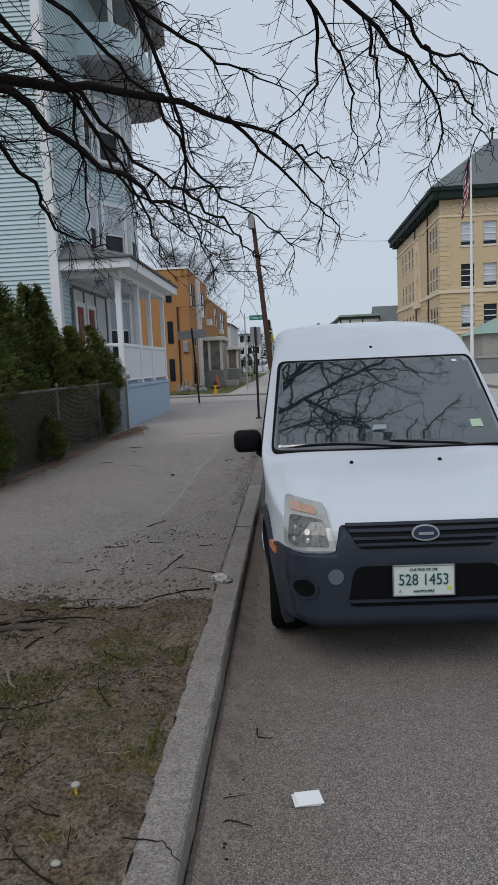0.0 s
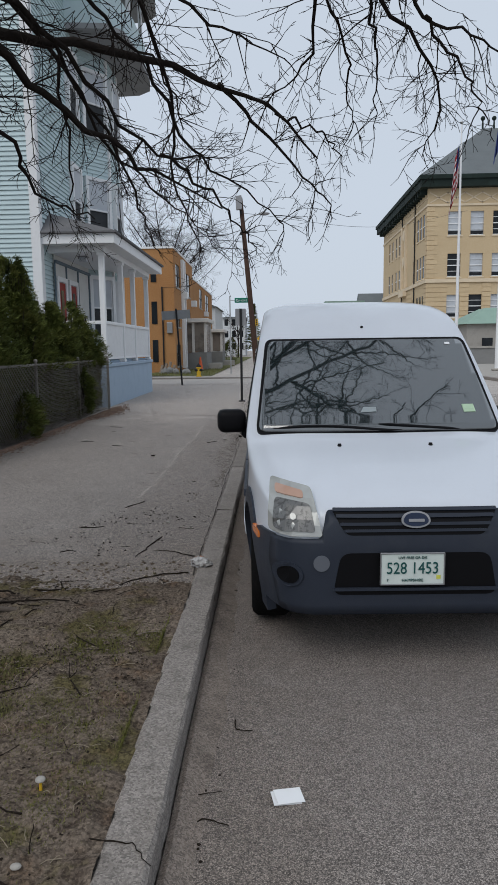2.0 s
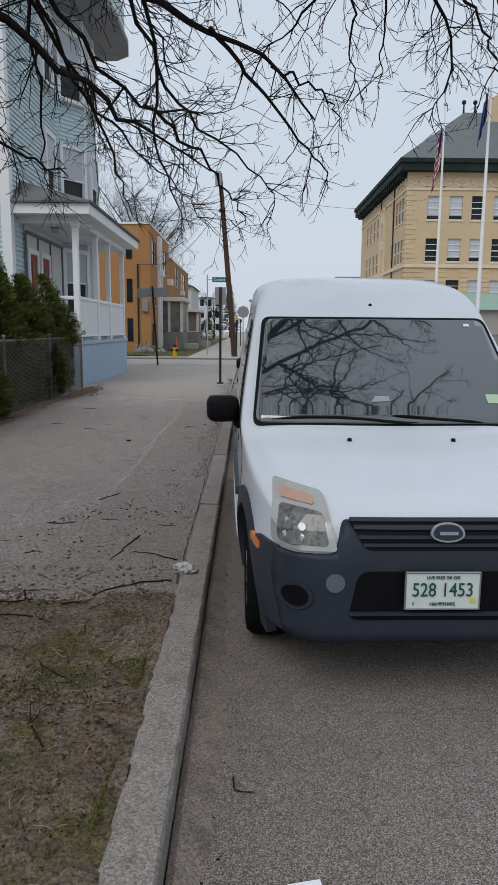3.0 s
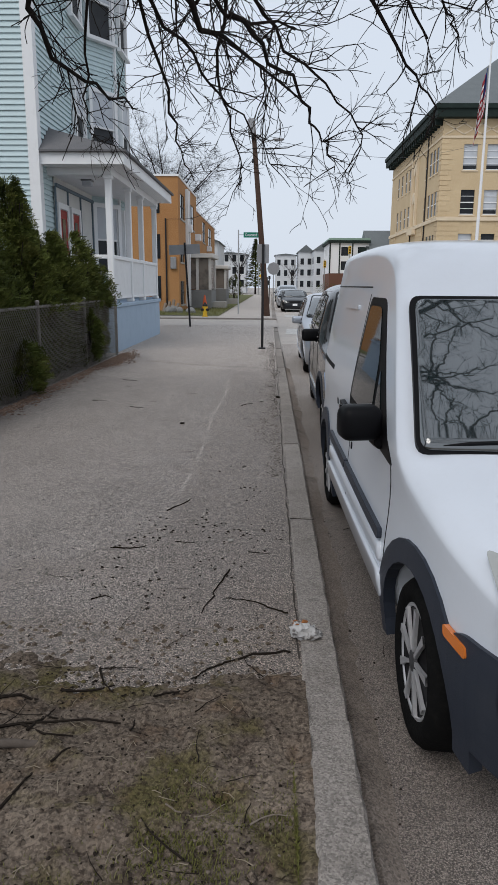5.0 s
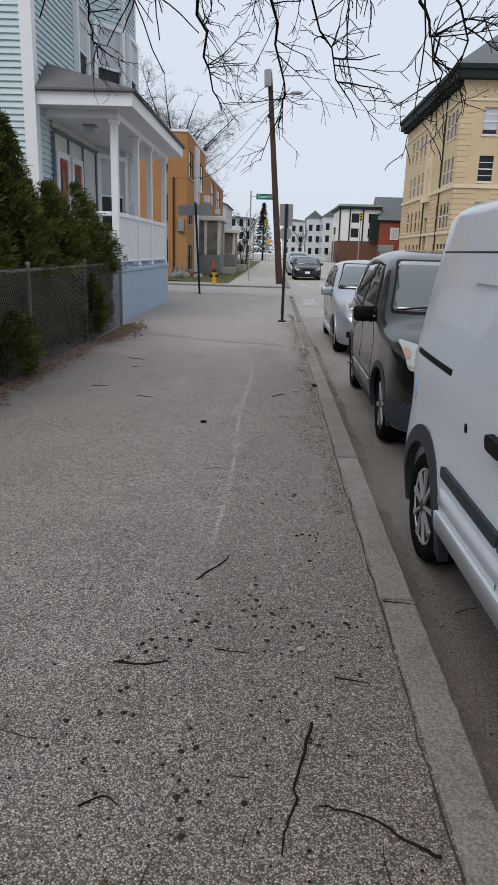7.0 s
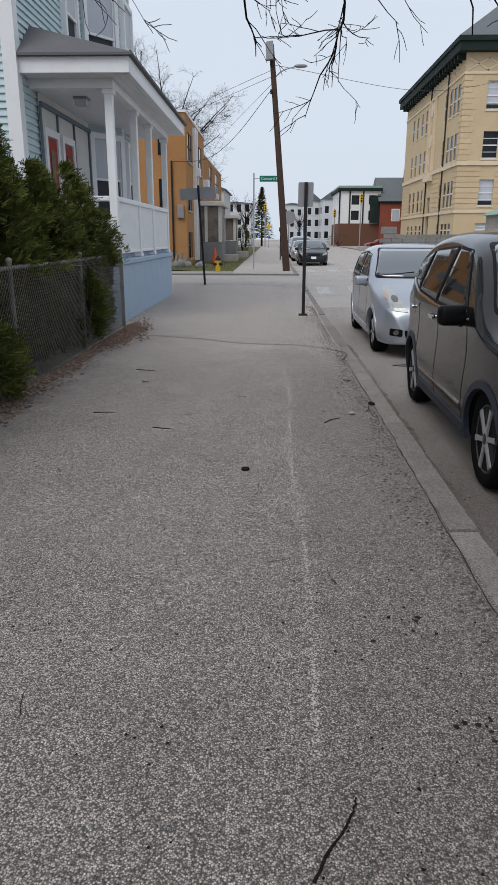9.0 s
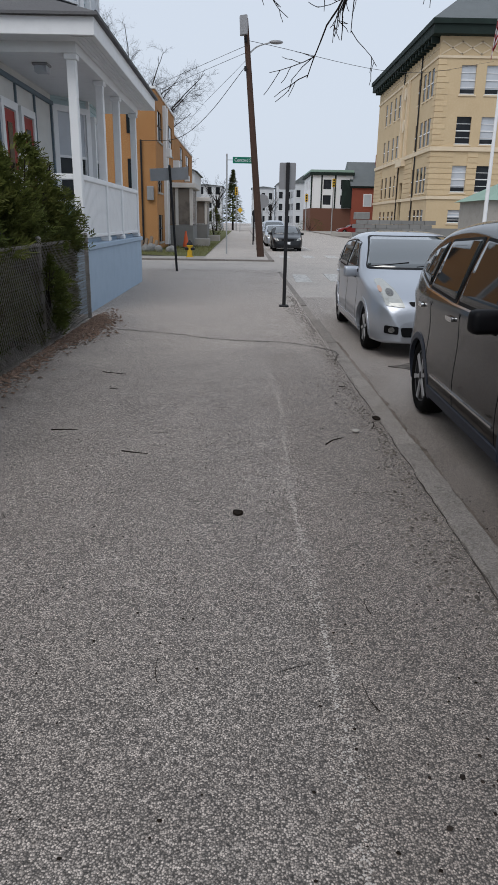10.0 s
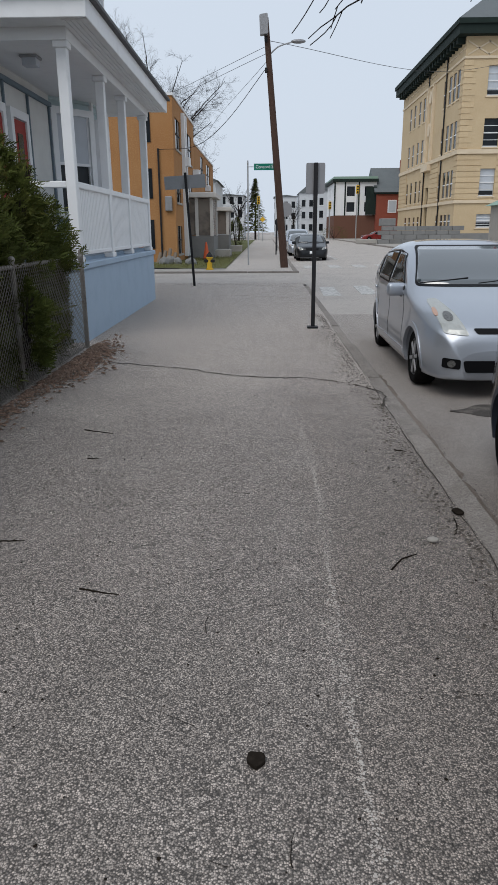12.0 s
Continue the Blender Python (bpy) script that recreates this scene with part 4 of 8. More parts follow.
class Shell:
    """A car's outer skin: y runs from its nose to its tail, z up from the road."""

    def __init__(self, length, top, width, low, belt, tumble, crown, power=3.4, lower_in=0.06):
        self.length, self.top, self.width, self.low = length, top, width, low
        self.belt, self.tumble, self.crown, self.power, self.lower_in = belt, tumble, crown, power, lower_in

    def side(self, y, z):
        w = smooth_at(self.width, y)
        if z > self.belt:
            return w - self.tumble * (z - self.belt) ** 1.15
        d = (self.belt - z) / self.belt
        return w - self.lower_in * d ** 2.2 - 0.012 * math.sin(d * 9.0)

    def cap(self, y):
        zt = smooth_at(self.top, y)
        r = min(smooth_at(self.crown, y), zt - smooth_at(self.low, y) - 0.05)
        return zt, r

    def half(self, y, z):
        zt, r = self.cap(y)
        if z >= zt:
            return -1.0
        zc = zt - r
        if z <= zc:
            return self.side(y, z)
        return self.side(y, zc) * (1 - ((z - zc) / r) ** 2) ** (1 / self.power)

    def front(self, x, z):
        a, b = 0.0, self.length * 0.55
        if self.half(a, z) >= abs(x):
            return a
        for _ in range(34):
            m = (a + b) / 2
            if self.half(m, z) >= abs(x):
                b = m
            else:
                a = m
        return b

    def roof(self, x, y):
        zt, r = self.cap(y)
        w = self.side(y, zt - r)
        u = min(abs(x) / w, 0.999)
        return zt - r + r * math.sqrt(max(0.0, 1 - u ** self.power))

    def skin(self, stations=84, sides=14, caps=14):
        bm = bmesh.new()
        rings = []
        for i in range(stations + 1):
            y = self.length * (0.5 - 0.5 * math.cos(math.pi * i / stations))
            zt, r = self.cap(y)
            z0, zc = smooth_at(self.low, y), zt - r
            pts = [(self.side(y, z0) - 0.05, z0 - 0.0)]
            pts += [(self.side(y, z0 + 0.02 + (zc - z0 - 0.02) * k / sides), z0 + 0.02 + (zc - z0 - 0.02) * k / sides) for k in range(sides)]
            w = self.side(y, zc)
            pts += [(w * max(math.cos(a), 0) ** (2 / self.power), zc + r * math.sin(a)) for a in (math.pi / 2 * k / caps for k in range(caps + 1))]
            ring = [bm.verts.new((x, y, z)) for x, z in pts[:-1]]
            ring.append(bm.verts.new((0, y, pts[-1][1])))
            ring += [bm.verts.new((-x, y, z)) for x, z in reversed(pts[:-1])]
            rings.append(ring)
        n = len(rings[0])
        for a, b in zip(rings, rings[1:]):
            for k in range(n):
                bm.faces.new((a[k], b[k], b[(k + 1) % n], a[(k + 1) % n]))
        bm.faces.new(rings[0])
        bm.faces.new(list(reversed(rings[-1])))
        bmesh.ops.recalc_face_normals(bm, faces=bm.faces)
        return bm

    def patch(self, poly, view, lift=0.006, thick=0.012, cell=0.05, sign=1, surface=None):
        """A panel laid on the skin: poly of (x, z) seen from the front, (y, z) from a side or (x, y) from above."""
        bm = bmesh.new()
        bm.faces.new([bm.verts.new((a, b, 0)) for a, b in poly])
        for axis in (0, 1):
            lo, hi = min(p[axis] for p in poly), max(p[axis] for p in poly)
            for k in range(1, int((hi - lo) / cell) + 1):
                at = [0, 0, 0]
                at[axis] = lo + k * cell
                no = [0, 0, 0]
                no[axis] = 1
                bmesh.ops.bisect_plane(bm, geom=bm.verts[:] + bm.edges[:] + bm.faces[:], plane_co=at, plane_no=no, dist=1e-5)

        def on(a, b):
            if surface:
                return Vector((a, surface(a, b), b))
            if view == "front":
                return Vector((a, self.front(a, b), b))
            if view == "side":
                return Vector((sign * max(self.half(a, b), 0.02), a, b))
            return Vector((a, b, self.roof(a, b)))

        e = 0.004
        inner = {}
        for v in list(bm.verts):
            a, b = v.co.x, v.co.y
            p = on(a, b)
            n = (on(a + e, b) - on(a - e, b)).cross(on(a, b + e) - on(a, b - e))
            out = Vector((0, -1, 0)) if view == "front" else Vector((sign, 0, 0)) if view == "side" else Vector((0, 0, 1))
            n = out if n.length < 1e-9 else n.normalized()
            if n.dot(out) < 0:
                n = -n
            if n.dot(out) < 0.2:
                n = (n + out).normalized()
            v.co = p + n * lift
            inner[v] = n
        r = bmesh.ops.extrude_face_region(bm, geom=bm.faces[:])
        moved = [g for g in r["geom"] if isinstance(g, bmesh.types.BMVert)]
        for v in moved:
            near = min(inner, key=lambda u: (u.co - v.co).length_squared)
            v.co = v.co - inner[near] * thick
        bmesh.ops.recalc_face_normals(bm, faces=bm.faces)
        return bm


def lathe(profile, sides=40):
    """A turned body about the x axis, from (x, radius) pairs."""
    bm = bmesh.new()
    rings = [[bm.verts.new((x, r * math.cos(a), r * math.sin(a))) for a in (2 * math.pi * k / sides for k in range(sides))] for x, r in profile]
    for p, q in zip(rings, rings[1:]):
        for k in range(sides):
            bm.faces.new((p[k], p[(k + 1) % sides], q[(k + 1) % sides], q[k]))
    bm.faces.new(rings[0])
    bm.faces.new(list(reversed(rings[-1])))
    bmesh.ops.recalc_face_normals(bm, faces=bm.faces)
    return bm


def wheel(car, sx, y, radius, rim_r, spokes, dark, x_out, twist=0.0, rim_mat=None):
    """One wheel on side sx (-1 or 1) of a car with its outer face at x_out."""
    mat = rim_mat or ALLOY
    w = 0.2
    hub = part("wheel", lathe([(0.0, rim_r - 0.004), (0.018, rim_r + 0.015), (0.03, radius - 0.055), (0.024, radius - 0.028), (-0.004, radius - 0.006), (-w / 2, radius), (-w + 0.035, radius - 0.004), (-w, radius - 0.03)]), RUBBER, car, smooth=True)
    hub.matrix_basis = Matrix.Translation((sx * x_out, y, radius)) @ Matrix.Diagonal((sx, 1, 1, 1))
    part("rim_well", lathe([(0.0, rim_r - 0.012), (0.004, rim_r - 0.012), (0.004, 0.03), (-0.01, 0.02)]), dark, hub, smooth=False)
    bm = lathe([(0.0, rim_r + 0.008), (0.012, rim_r + 0.005), (0.012, rim_r - 0.006), (0.006, rim_r - 0.01)])
    bmesh.ops.delete(bm, geom=[f for f in bm.faces if len(f.verts) > 4], context="FACES")
    part("rim", bm, mat if spokes > 6 else RIM_DARK, hub, smooth=False)
    for k in range(spokes):
        bm = bmesh.new()
        vs = [bm.verts.new((0.008 + h, s * wd, r)) for h in (0, 0.014) for r, wd in ((0.03, 0.008 if spokes > 6 else 0.02), (rim_r * 0.55, 0.009 if spokes > 6 else 0.016), (rim_r - 0.008, 0.017 if spokes > 6 else 0.022)) for s in (-1, 1)]
        for a in (0, 2):
            bm.faces.new((vs[a], vs[a + 1], vs[a + 3], vs[a + 2]))
            bm.faces.new((vs[6 + a], vs[8 + a], vs[9 + a], vs[7 + a]))
            bm.faces.new((vs[a], vs[a + 2], vs[8 + a], vs[6 + a]))
            bm.faces.new((vs[a + 1], vs[7 + a], vs[9 + a], vs[a + 3]))
        bmesh.ops.recalc_face_normals(bm, faces=bm.faces)
        part("spoke", bm, mat, hub, at=Matrix.Rotation(twist + 2 * math.pi * k / spokes, 4, "X"))
    part("hub_cap", lathe([(0.01, 0.045), (0.022, 0.04), (0.026, 0.018)], 20), RIM_DARK, hub)
    return hub


def carve(bm, name, cuts):
    """The mesh of a shell with wheel wells cut out of it."""
    tmp = new(name, mesh_of(bm, name, VAN_WHITE))
    tools = []
    for y, r, x0, x1 in cuts:
        b = bmesh.new()
        rod(b, (x0, y, 0.3), (x1, y, 0.3), r, r, 40)
        tool = new("tool", mesh_of(b, "tool", VAN_WHITE))
        mod = tmp.modifiers.new("cut", "BOOLEAN")
        mod.operation, mod.object, mod.solver = "DIFFERENCE", tool, "EXACT"
        tools.append(tool)
    bpy.context.view_layer.update()
    me = bpy.data.meshes.new_from_object(tmp.evaluated_get(bpy.context.evaluated_depsgraph_get()))
    for o in tools + [tmp]:
        bpy.data.objects.remove(o)
    out = bmesh.new()
    out.from_mesh(me)
    return out


def car_body(car, shell, mat, wheels, arch, label=""):
    cuts = []
    for y in wheels:
        for s in (-1, 1):
            cuts.append((y, arch, s * 0.5, s * 1.1))
    bm = carve(shell.skin(), "body", cuts)
    for f in bm.faces:
        f.smooth = True
    ob = part("body", bm, mat, car, label)
    me = ob.data
    me.materials.clear()
    me.materials.append(mat)
    for p in me.polygons:
        p.material_index = 0
    return ob


def arc_band(cy, cz, r0, r1, a0, a1, n=18):
    """A band of an arch as a (y, z) polygon."""
    outer = [(cy + r1 * math.cos(a0 + (a1 - a0) * k / n), cz + r1 * math.sin(a0 + (a1 - a0) * k / n)) for k in range(n + 1)]
    inner = [(cy + r0 * math.cos(a0 + (a1 - a0) * k / n), cz + r0 * math.sin(a0 + (a1 - a0) * k / n)) for k in range(n + 1)]
    return outer + list(reversed(inner))


def writing(text, size, mat, parent, at, name="lettering", label="", sx=1.0):
    cu = bpy.data.curves.new(name, "FONT")
    cu.body, cu.size, cu.align_x, cu.align_y, cu.extrude = text, size, "CENTER", "CENTER", 0.0015
    tmp = new(name, cu)
    bpy.context.view_layer.update()
    me = bpy.data.meshes.new_from_object(tmp.evaluated_get(bpy.context.evaluated_depsgraph_get()))
    bpy.data.objects.remove(tmp)
    me.materials.clear()
    me.materials.append(mat)
    ob = new(name, me)
    ob.parent = parent
    ob.matrix_basis = at @ Matrix.Diagonal((sx, 1, 1, 1))
    if label:
        ob["label"] = label
    return ob


# the white van
van = thing("van", "white high-roof delivery van with dark bumper parked at kerb", "van", pose(1.05, 3.53, ROAD_Z + 0.008, 0, 0, 1.5))
VAN = Shell(4.3,
            [(0, 0.66), (0.03, 0.77), (0.10, 0.845), (0.30, 0.915), (0.62, 0.985), (0.88, 1.04), (0.98, 1.07), (1.3, 1.355), (1.58, 1.62), (1.7, 1.72), (1.83, 1.82), (2.0, 1.895), (2.25, 1.945), (2.6, 1.97), (3.2, 1.985), (3.95, 1.985), (4.18, 1.965), (4.27, 1.84), (4.3, 1.45)],
            [(0, 0.523), (0.05, 0.613), (0.15, 0.678), (0.33, 0.743), (0.55, 0.788), (0.85, 0.818), (1.1, 0.828), (2.0, 0.833), (3.4, 0.828), (3.9, 0.818), (4.2, 0.79), (4.3, 0.74)],
            [(0, 0.34), (0.2, 0.27), (0.5, 0.27), (1.1, 0.35), (3.3, 0.35), (4.0, 0.33), (4.3, 0.38)],
            1.05, 0.18, [(0, 0.09), (0.3, 0.10), (0.9, 0.09), (1.2, 0.09), (1.8, 0.09), (2.4, 0.1), (4.0, 0.11), (4.3, 0.12)], 4.6, 0.035)
car_body(van, VAN, VAN_WHITE, (0.77, 3.68), 0.40)
for y in (0.77, 3.68):
    for s in (-1, 1):
        wheel(van, s, y, 0.318, 0.212, 9, BLACK_PLASTIC, 0.772)
        part("arch_flare", VAN.patch(arc_band(y, 0.3, 0.385, 0.48, math.radians(-12), math.radians(192)), "side", 0.012, 0.05, 0.06, s), PLASTIC, van, "dark grey plastic wheel-arch flare")
bump = rounded([(-0.64, 0.3), (0.64, 0.3), (0.69, 0.55), (0.68, 0.665), (0.6, 0.672), (0.455, 0.675), (0.425, 0.8), (-0.425, 0.8), (-0.455, 0.675), (-0.6, 0.672), (-0.68, 0.665), (-0.69, 0.55)], 0.02)
bumper = part("bumper", VAN.patch(bump, "front", 0.022, 0.05, 0.05), PLASTIC, van, "dark grey plastic front bumper", smooth=True)
for s in (-1, 1):
    part("bumper_end", VAN.patch(rounded([(0.1, 0.3), (0.36, 0.3), (0.37, 0.5), (0.44, 0.62), (0.34, 0.665), (0.12, 0.67)], 0.03), "side", 0.016, 0.04, 0.05, s), PLASTIC, van)
    part("side_marker", VAN.patch(rounded([(0.30, 0.60), (0.43, 0.615), (0.44, 0.65), (0.31, 0.635)], 0.012), "side", 0.024, 0.02, 0.05, s), AMBER, van, "orange side marker lamp")
    lamp = rounded([(s * 0.685, 0.69), (s * 0.445, 0.685), (s * 0.49, 0.875), (s * 0.685, 0.9)][::s], 0.02)
    ob = part("headlight", VAN.patch(lamp, "front", 0.028, 0.03, 0.05), LAMP_CLEAR, van, "clear headlight with orange indicator")
    part("indicator", VAN.patch(rounded([(s * 0.66, 0.845), (s * 0.53, 0.832), (s * 0.53, 0.858), (s * 0.66, 0.876)][::s], 0.012), "front", 0.033, 0.01, 0.05), ORANGE_LENS, ob)
    part("lamp_bowl", VAN.patch(rounded([(s * 0.66, 0.71), (s * 0.48, 0.705), (s * 0.5, 0.815), (s * 0.66, 0.83)][::s], 0.02), "front", 0.032, 0.008, 0.05), LAMP_GREY, ob)
    part("lamp_core", VAN.patch(circle(s * 0.58, 0.765, 0.013), "front", 0.037, 0.008, 0.05), LAMP_CLEAR, ob)
    part("fog_recess", VAN.patch(circle(s * 0.6, 0.497, 0.068, 0.06), "front", 0.03, 0.02, 0.05), PLASTIC, van)
    part("fog_lamp", VAN.patch(circle(s * 0.597, 0.497, 0.046, 0.042), "front", 0.036, 0.02, 0.05), BLACK_PLASTIC, van)
    part("tow_cover", VAN.patch(circle(s * 0.455, 0.56, 0.04), "front", 0.027, 0.01, 0.05), material("worn_grey_cover", (0.12, 0.13, 0.15), 0.6) if s < 0 else PLASTIC, van, "round grey cover on the bumper")
    # mirror
    mirror = part("mirror", cube(-0.1, 0.09, -0.07, 0.07, -0.078, 0.078, 0.045, None, 4), BLACK_PLASTIC, van, "large black door mirror", True, at=pose(s * 0.925, 1.4, 1.115, 0, 0, s * -8))
    part("mirror_arm", cube(-0.05, 0.12, -0.05, 0.06, -0.06, 0.02, 0.02), BLACK_PLASTIC, mirror, at=pose(-s * 0.11, 0.01, -0.06))
    part("mirror_glass", cube(-0.08, 0.07, 0.068, 0.074, -0.07, 0.07), CHROME, mirror)
    part("side_window", VAN.patch(rounded([(1.66, 1.07), (2.33, 1.09), (2.28, 1.6), (1.95, 1.6), (1.73, 1.36)], 0.05), "side", 0.008, 0.012, 0.06, s), SIDE_GLASS, van, "dark front door glass")
    part("window_frame", VAN.patch(rounded([(1.16, 0.965), (2.38, 1.05), (2.34, 1.645), (1.9, 1.645), (1.62, 1.38)], 0.06), "side", 0.003, 0.012, 0.06, s), BLACK_PLASTIC, van)
    part("quarter_window", VAN.patch(rounded([(1.4, 1.06), (1.6, 1.075), (1.65, 1.32)], 0.02), "side", 0.008, 0.012, 0.06, s), SIDE_GLASS, van)
    part("moulding", VAN.patch(rounded([(1.27, 0.615), (2.38, 0.635), (2.38, 0.685), (1.28, 0.66)], 0.015), "side", 0.022, 0.03, 0.1, s), PLASTIC, van, "dark grey side rubbing strip")
    part("moulding", VAN.patch(rounded([(2.4, 0.635), (3.2, 0.65), (3.22, 0.7), (2.4, 0.685)], 0.015), "side", 0.022, 0.03, 0.1, s), PLASTIC, van)
    part("sliding_rail", VAN.patch([(3.3, 1.125), (4.06, 1.135), (4.06, 1.165), (3.3, 1.155)], "side", 0.004, 0.01, 0.1, s), BLACK_PLASTIC, van)
    for k, y in enumerate((2.2, 2.56)):
        h = part("door_handle", VAN.patch(rounded([(y - 0.085, 0.95), (y + 0.085, 0.955), (y + 0.085, 1.02), (y - 0.085, 1.015)], 0.03), "side", 0.03, 0.03, 0.05, s), BLACK_PLASTIC, van, "black door handle")
        part("keyhole", VAN.patch(circle(y + 0.1 + 0.32 * k, 0.80 + 0.15 * k, 0.016, 0.022, 10), "side", 0.006, 0.01, 0.05, s), BLACK_PLASTIC, van)
    for y, z0, z1 in ((2.385, 0.36, 1.66), (1.2, 0.5, 0.97)):
        part("panel_gap", VAN.patch([(y, z0), (y + 0.007, z0), (y + 0.007, z1), (y, z1)], "side", 0.002, 0.004, 0.08, s), BLACK_PLASTIC, van)
    part("panel_gap", VAN.patch([(2.4, 1.695), (4.1, 1.695), (4.1, 1.702), (2.4, 1.702)], "side", 0.002, 0.004, 0.08, s), BLACK_PLASTIC, van)
    part("roof_rib", VAN.patch(rounded([(2.7, 1.56), (3.3, 1.56), (3.3, 1.59), (2.7, 1.59)], 0.012), "side", 0.012, 0.02, 0.08, s), VAN_WHITE, van)
    part("sill", VAN.patch(rounded([(1.2, 0.37), (3.25, 0.37), (3.25, 0.47), (1.2, 0.48)], 0.03), "side", 0.02, 0.03, 0.1, s), VAN_WHITE, van, smooth=True)
    part("sill", VAN.patch(rounded([(1.24, 0.52), (3.22, 0.51), (3.22, 0.59), (1.26, 0.6)], 0.03), "side", 0.012, 0.03, 0.1, s), VAN_WHITE, van, smooth=True)
ws = rounded([(-0.748, 1.068), (0.748, 1.068), (0.668, 1.63), (-0.668, 1.63)], 0.045)
y_low, y_high = VAN.front(0, 1.095), VAN.front(0, 1.63)


def screen(x, z):
    """The windscreen: one smooth sheet, slightly bowed both ways."""
    t = (z - 1.095) / 0.535
    return y_low + (y_high - y_low) * t - 0.012 * math.sin(math.pi * min(max(t, 0), 1)) + 0.035 * (x / 0.75) ** 2


part("windscreen_seal", VAN.patch(rounded([(-0.765, 1.06), (0.765, 1.06), (0.69, 1.65), (-0.69, 1.65)], 0.05), "front", 0.018, 0.06, 0.04, surface=screen), BLACK_PLASTIC, van)
glass_front = part("windscreen", VAN.patch(ws, "front", 0.026, 0.014, 0.04, surface=screen), CAR_GLASS, van, "windscreen reflecting bare branches and sky", smooth=True)
part("inspection_sticker", VAN.patch([(0.555, 1.165), (0.63, 1.165), (0.625, 1.21), (0.55, 1.21)], "front", 0.03, 0.003, 0.05, surface=screen), material("green_white_sticker", (0.45, 0.6, 0.42), 0.5), glass_front)
part("inspection_sticker", VAN.patch([(0.545, 1.59), (0.58, 1.59), (0.58, 1.605), (0.545, 1.605)], "front", 0.03, 0.003, 0.05, surface=screen), PAPER, glass_front)
part("dash_paper", VAN.patch([(-0.1, 1.17), (0.0, 1.175), (0.0, 1.2), (-0.08, 1.2)], "front", 0.03, 0.003, 0.05, surface=screen), material("pale_paper_behind_glass", (0.3, 0.34, 0.35), 0.4), glass_front)
for x0, x1 in ((-0.66, 0.14), (0.0, 0.5)):
    pts = [(x0 + (x1 - x0) * k / 8, 1.09 + 0.025 * math.sin(math.pi * min(1, 0.15 + k / 8)) if x0 < -0.5 else 1.125 - 0.035 * k / 8) for k in range(9)]
    part("wiper", tube([(x, screen(x, z) - 0.045, z) for x, z in pts], [0.002] + [0.009] * 7 + [0.002], 6), BLACK_PLASTIC, van, "black wiper blade")
for x in (-0.27, 0.27):
    bm = bmesh.new()
    rod(bm, (x, 0.79, VAN.roof(x, 0.79) - 0.005), (x, 0.79, VAN.roof(x, 0.79) + 0.014), 0.014, 0.01, 10)
    part("washer_nozzle", bm, BLACK_PLASTIC, van)
bm = bmesh.new()
rod(bm, (0, 1.73, VAN.roof(0, 1.73) - 0.01), (0, 1.72, VAN.roof(0, 1.72) + 0.008), 0.013, 0.01, 14)
part("roof_bolt", bm, BLACK_PLASTIC, van)
grille = part("grille", VAN.patch(rounded([(-0.33, 0.69), (0.33, 0.69), (0.405, 0.806), (-0.405, 0.806)], 0.03), "front", 0.024, 0.02, 0.05), BLACK_PLASTIC, van, "black slatted front grille")
for z in (0.712, 0.742, 0.772, 0.797):
    w = 0.33 + 0.62 * (z - 0.69)
    part("slat", VAN.patch(rounded([(-w, z - 0.006), (w, z - 0.006), (w, z + 0.007), (-w, z + 0.007)], 0.004), "front", 0.034, 0.02, 0.06), PLASTIC, grille)
badge = part("badge", VAN.patch(circle(0, 0.755, 0.07, 0.031, 28), "front", 0.046, 0.02, 0.05), SIGN_BACK, van, "chrome oval badge")
part("badge_field", VAN.patch(circle(0, 0.755, 0.06, 0.023, 28), "front", 0.05, 0.01, 0.05), material("dark_blue_enamel", (0.02, 0.03, 0.06), 0.3), badge)
part("badge_mark", VAN.patch(rounded([(-0.036, 0.75), (0.04, 0.75), (0.04, 0.76), (-0.036, 0.76)], 0.004), "front", 0.053, 0.006, 0.05), SIGN_BACK, badge)
part("air_intake", VAN.patch(rounded([(-0.4, 0.40), (0.4, 0.40), (0.36, 0.61), (-0.36, 0.61)], 0.05), "front", 0.024, 0.02, 0.05), BLACK_PLASTIC, van, "black lower air intake")
part("intake_bar", VAN.patch(rounded([(-0.4, 0.425), (0.4, 0.425), (0.4, 0.438), (-0.4, 0.438)], 0.015), "front", 0.04, 0.03, 0.05), PLASTIC, van)
PLATE = material("white_green_plate", (0.62, 0.68, 0.64), 0.45, spots=((14, 0.35, (0.5, 0.58, 0.54), 0.45, 0.7),))
GREEN_INK = material("dark_green_ink", (0.015, 0.085, 0.08), 0.5)
plate = part("licence_plate", cube(-0.152, 0.152, -0.006, 0.0, -0.076, 0.076, 0.002), PLATE, van, "white licence plate with dark green numbers", at=pose(-0.02, -0.045, 0.538))
for z0, z1, x0, x1 in ((0.074, 0.081, -0.156, 0.156), (-0.081, -0.074, -0.156, 0.156), (-0.081, 0.081, -0.156, -0.15), (-0.081, 0.081, 0.15, 0.156)):
    part("plate_frame", cube(x0, x1, -0.012, 0.002, z0, z1, 0.003), SIGN_BACK, plate)
up = pose(0, 0, 0, 90, 0, 0)
writing("528 1453", 0.082, GREEN_INK, plate, Matrix.Translation((0, -0.009, 0.002)) @ up, "plate_number", sx=0.82)
writing("LIVE FREE OR DIE", 0.018, GREEN_INK, plate, Matrix.Translation((0, -0.009, 0.056)) @ up, "plate_motto")
writing("HAMPSHIRE", 0.02, GREEN_INK, plate, Matrix.Translation((0, -0.009, -0.056)) @ up, "plate_state")
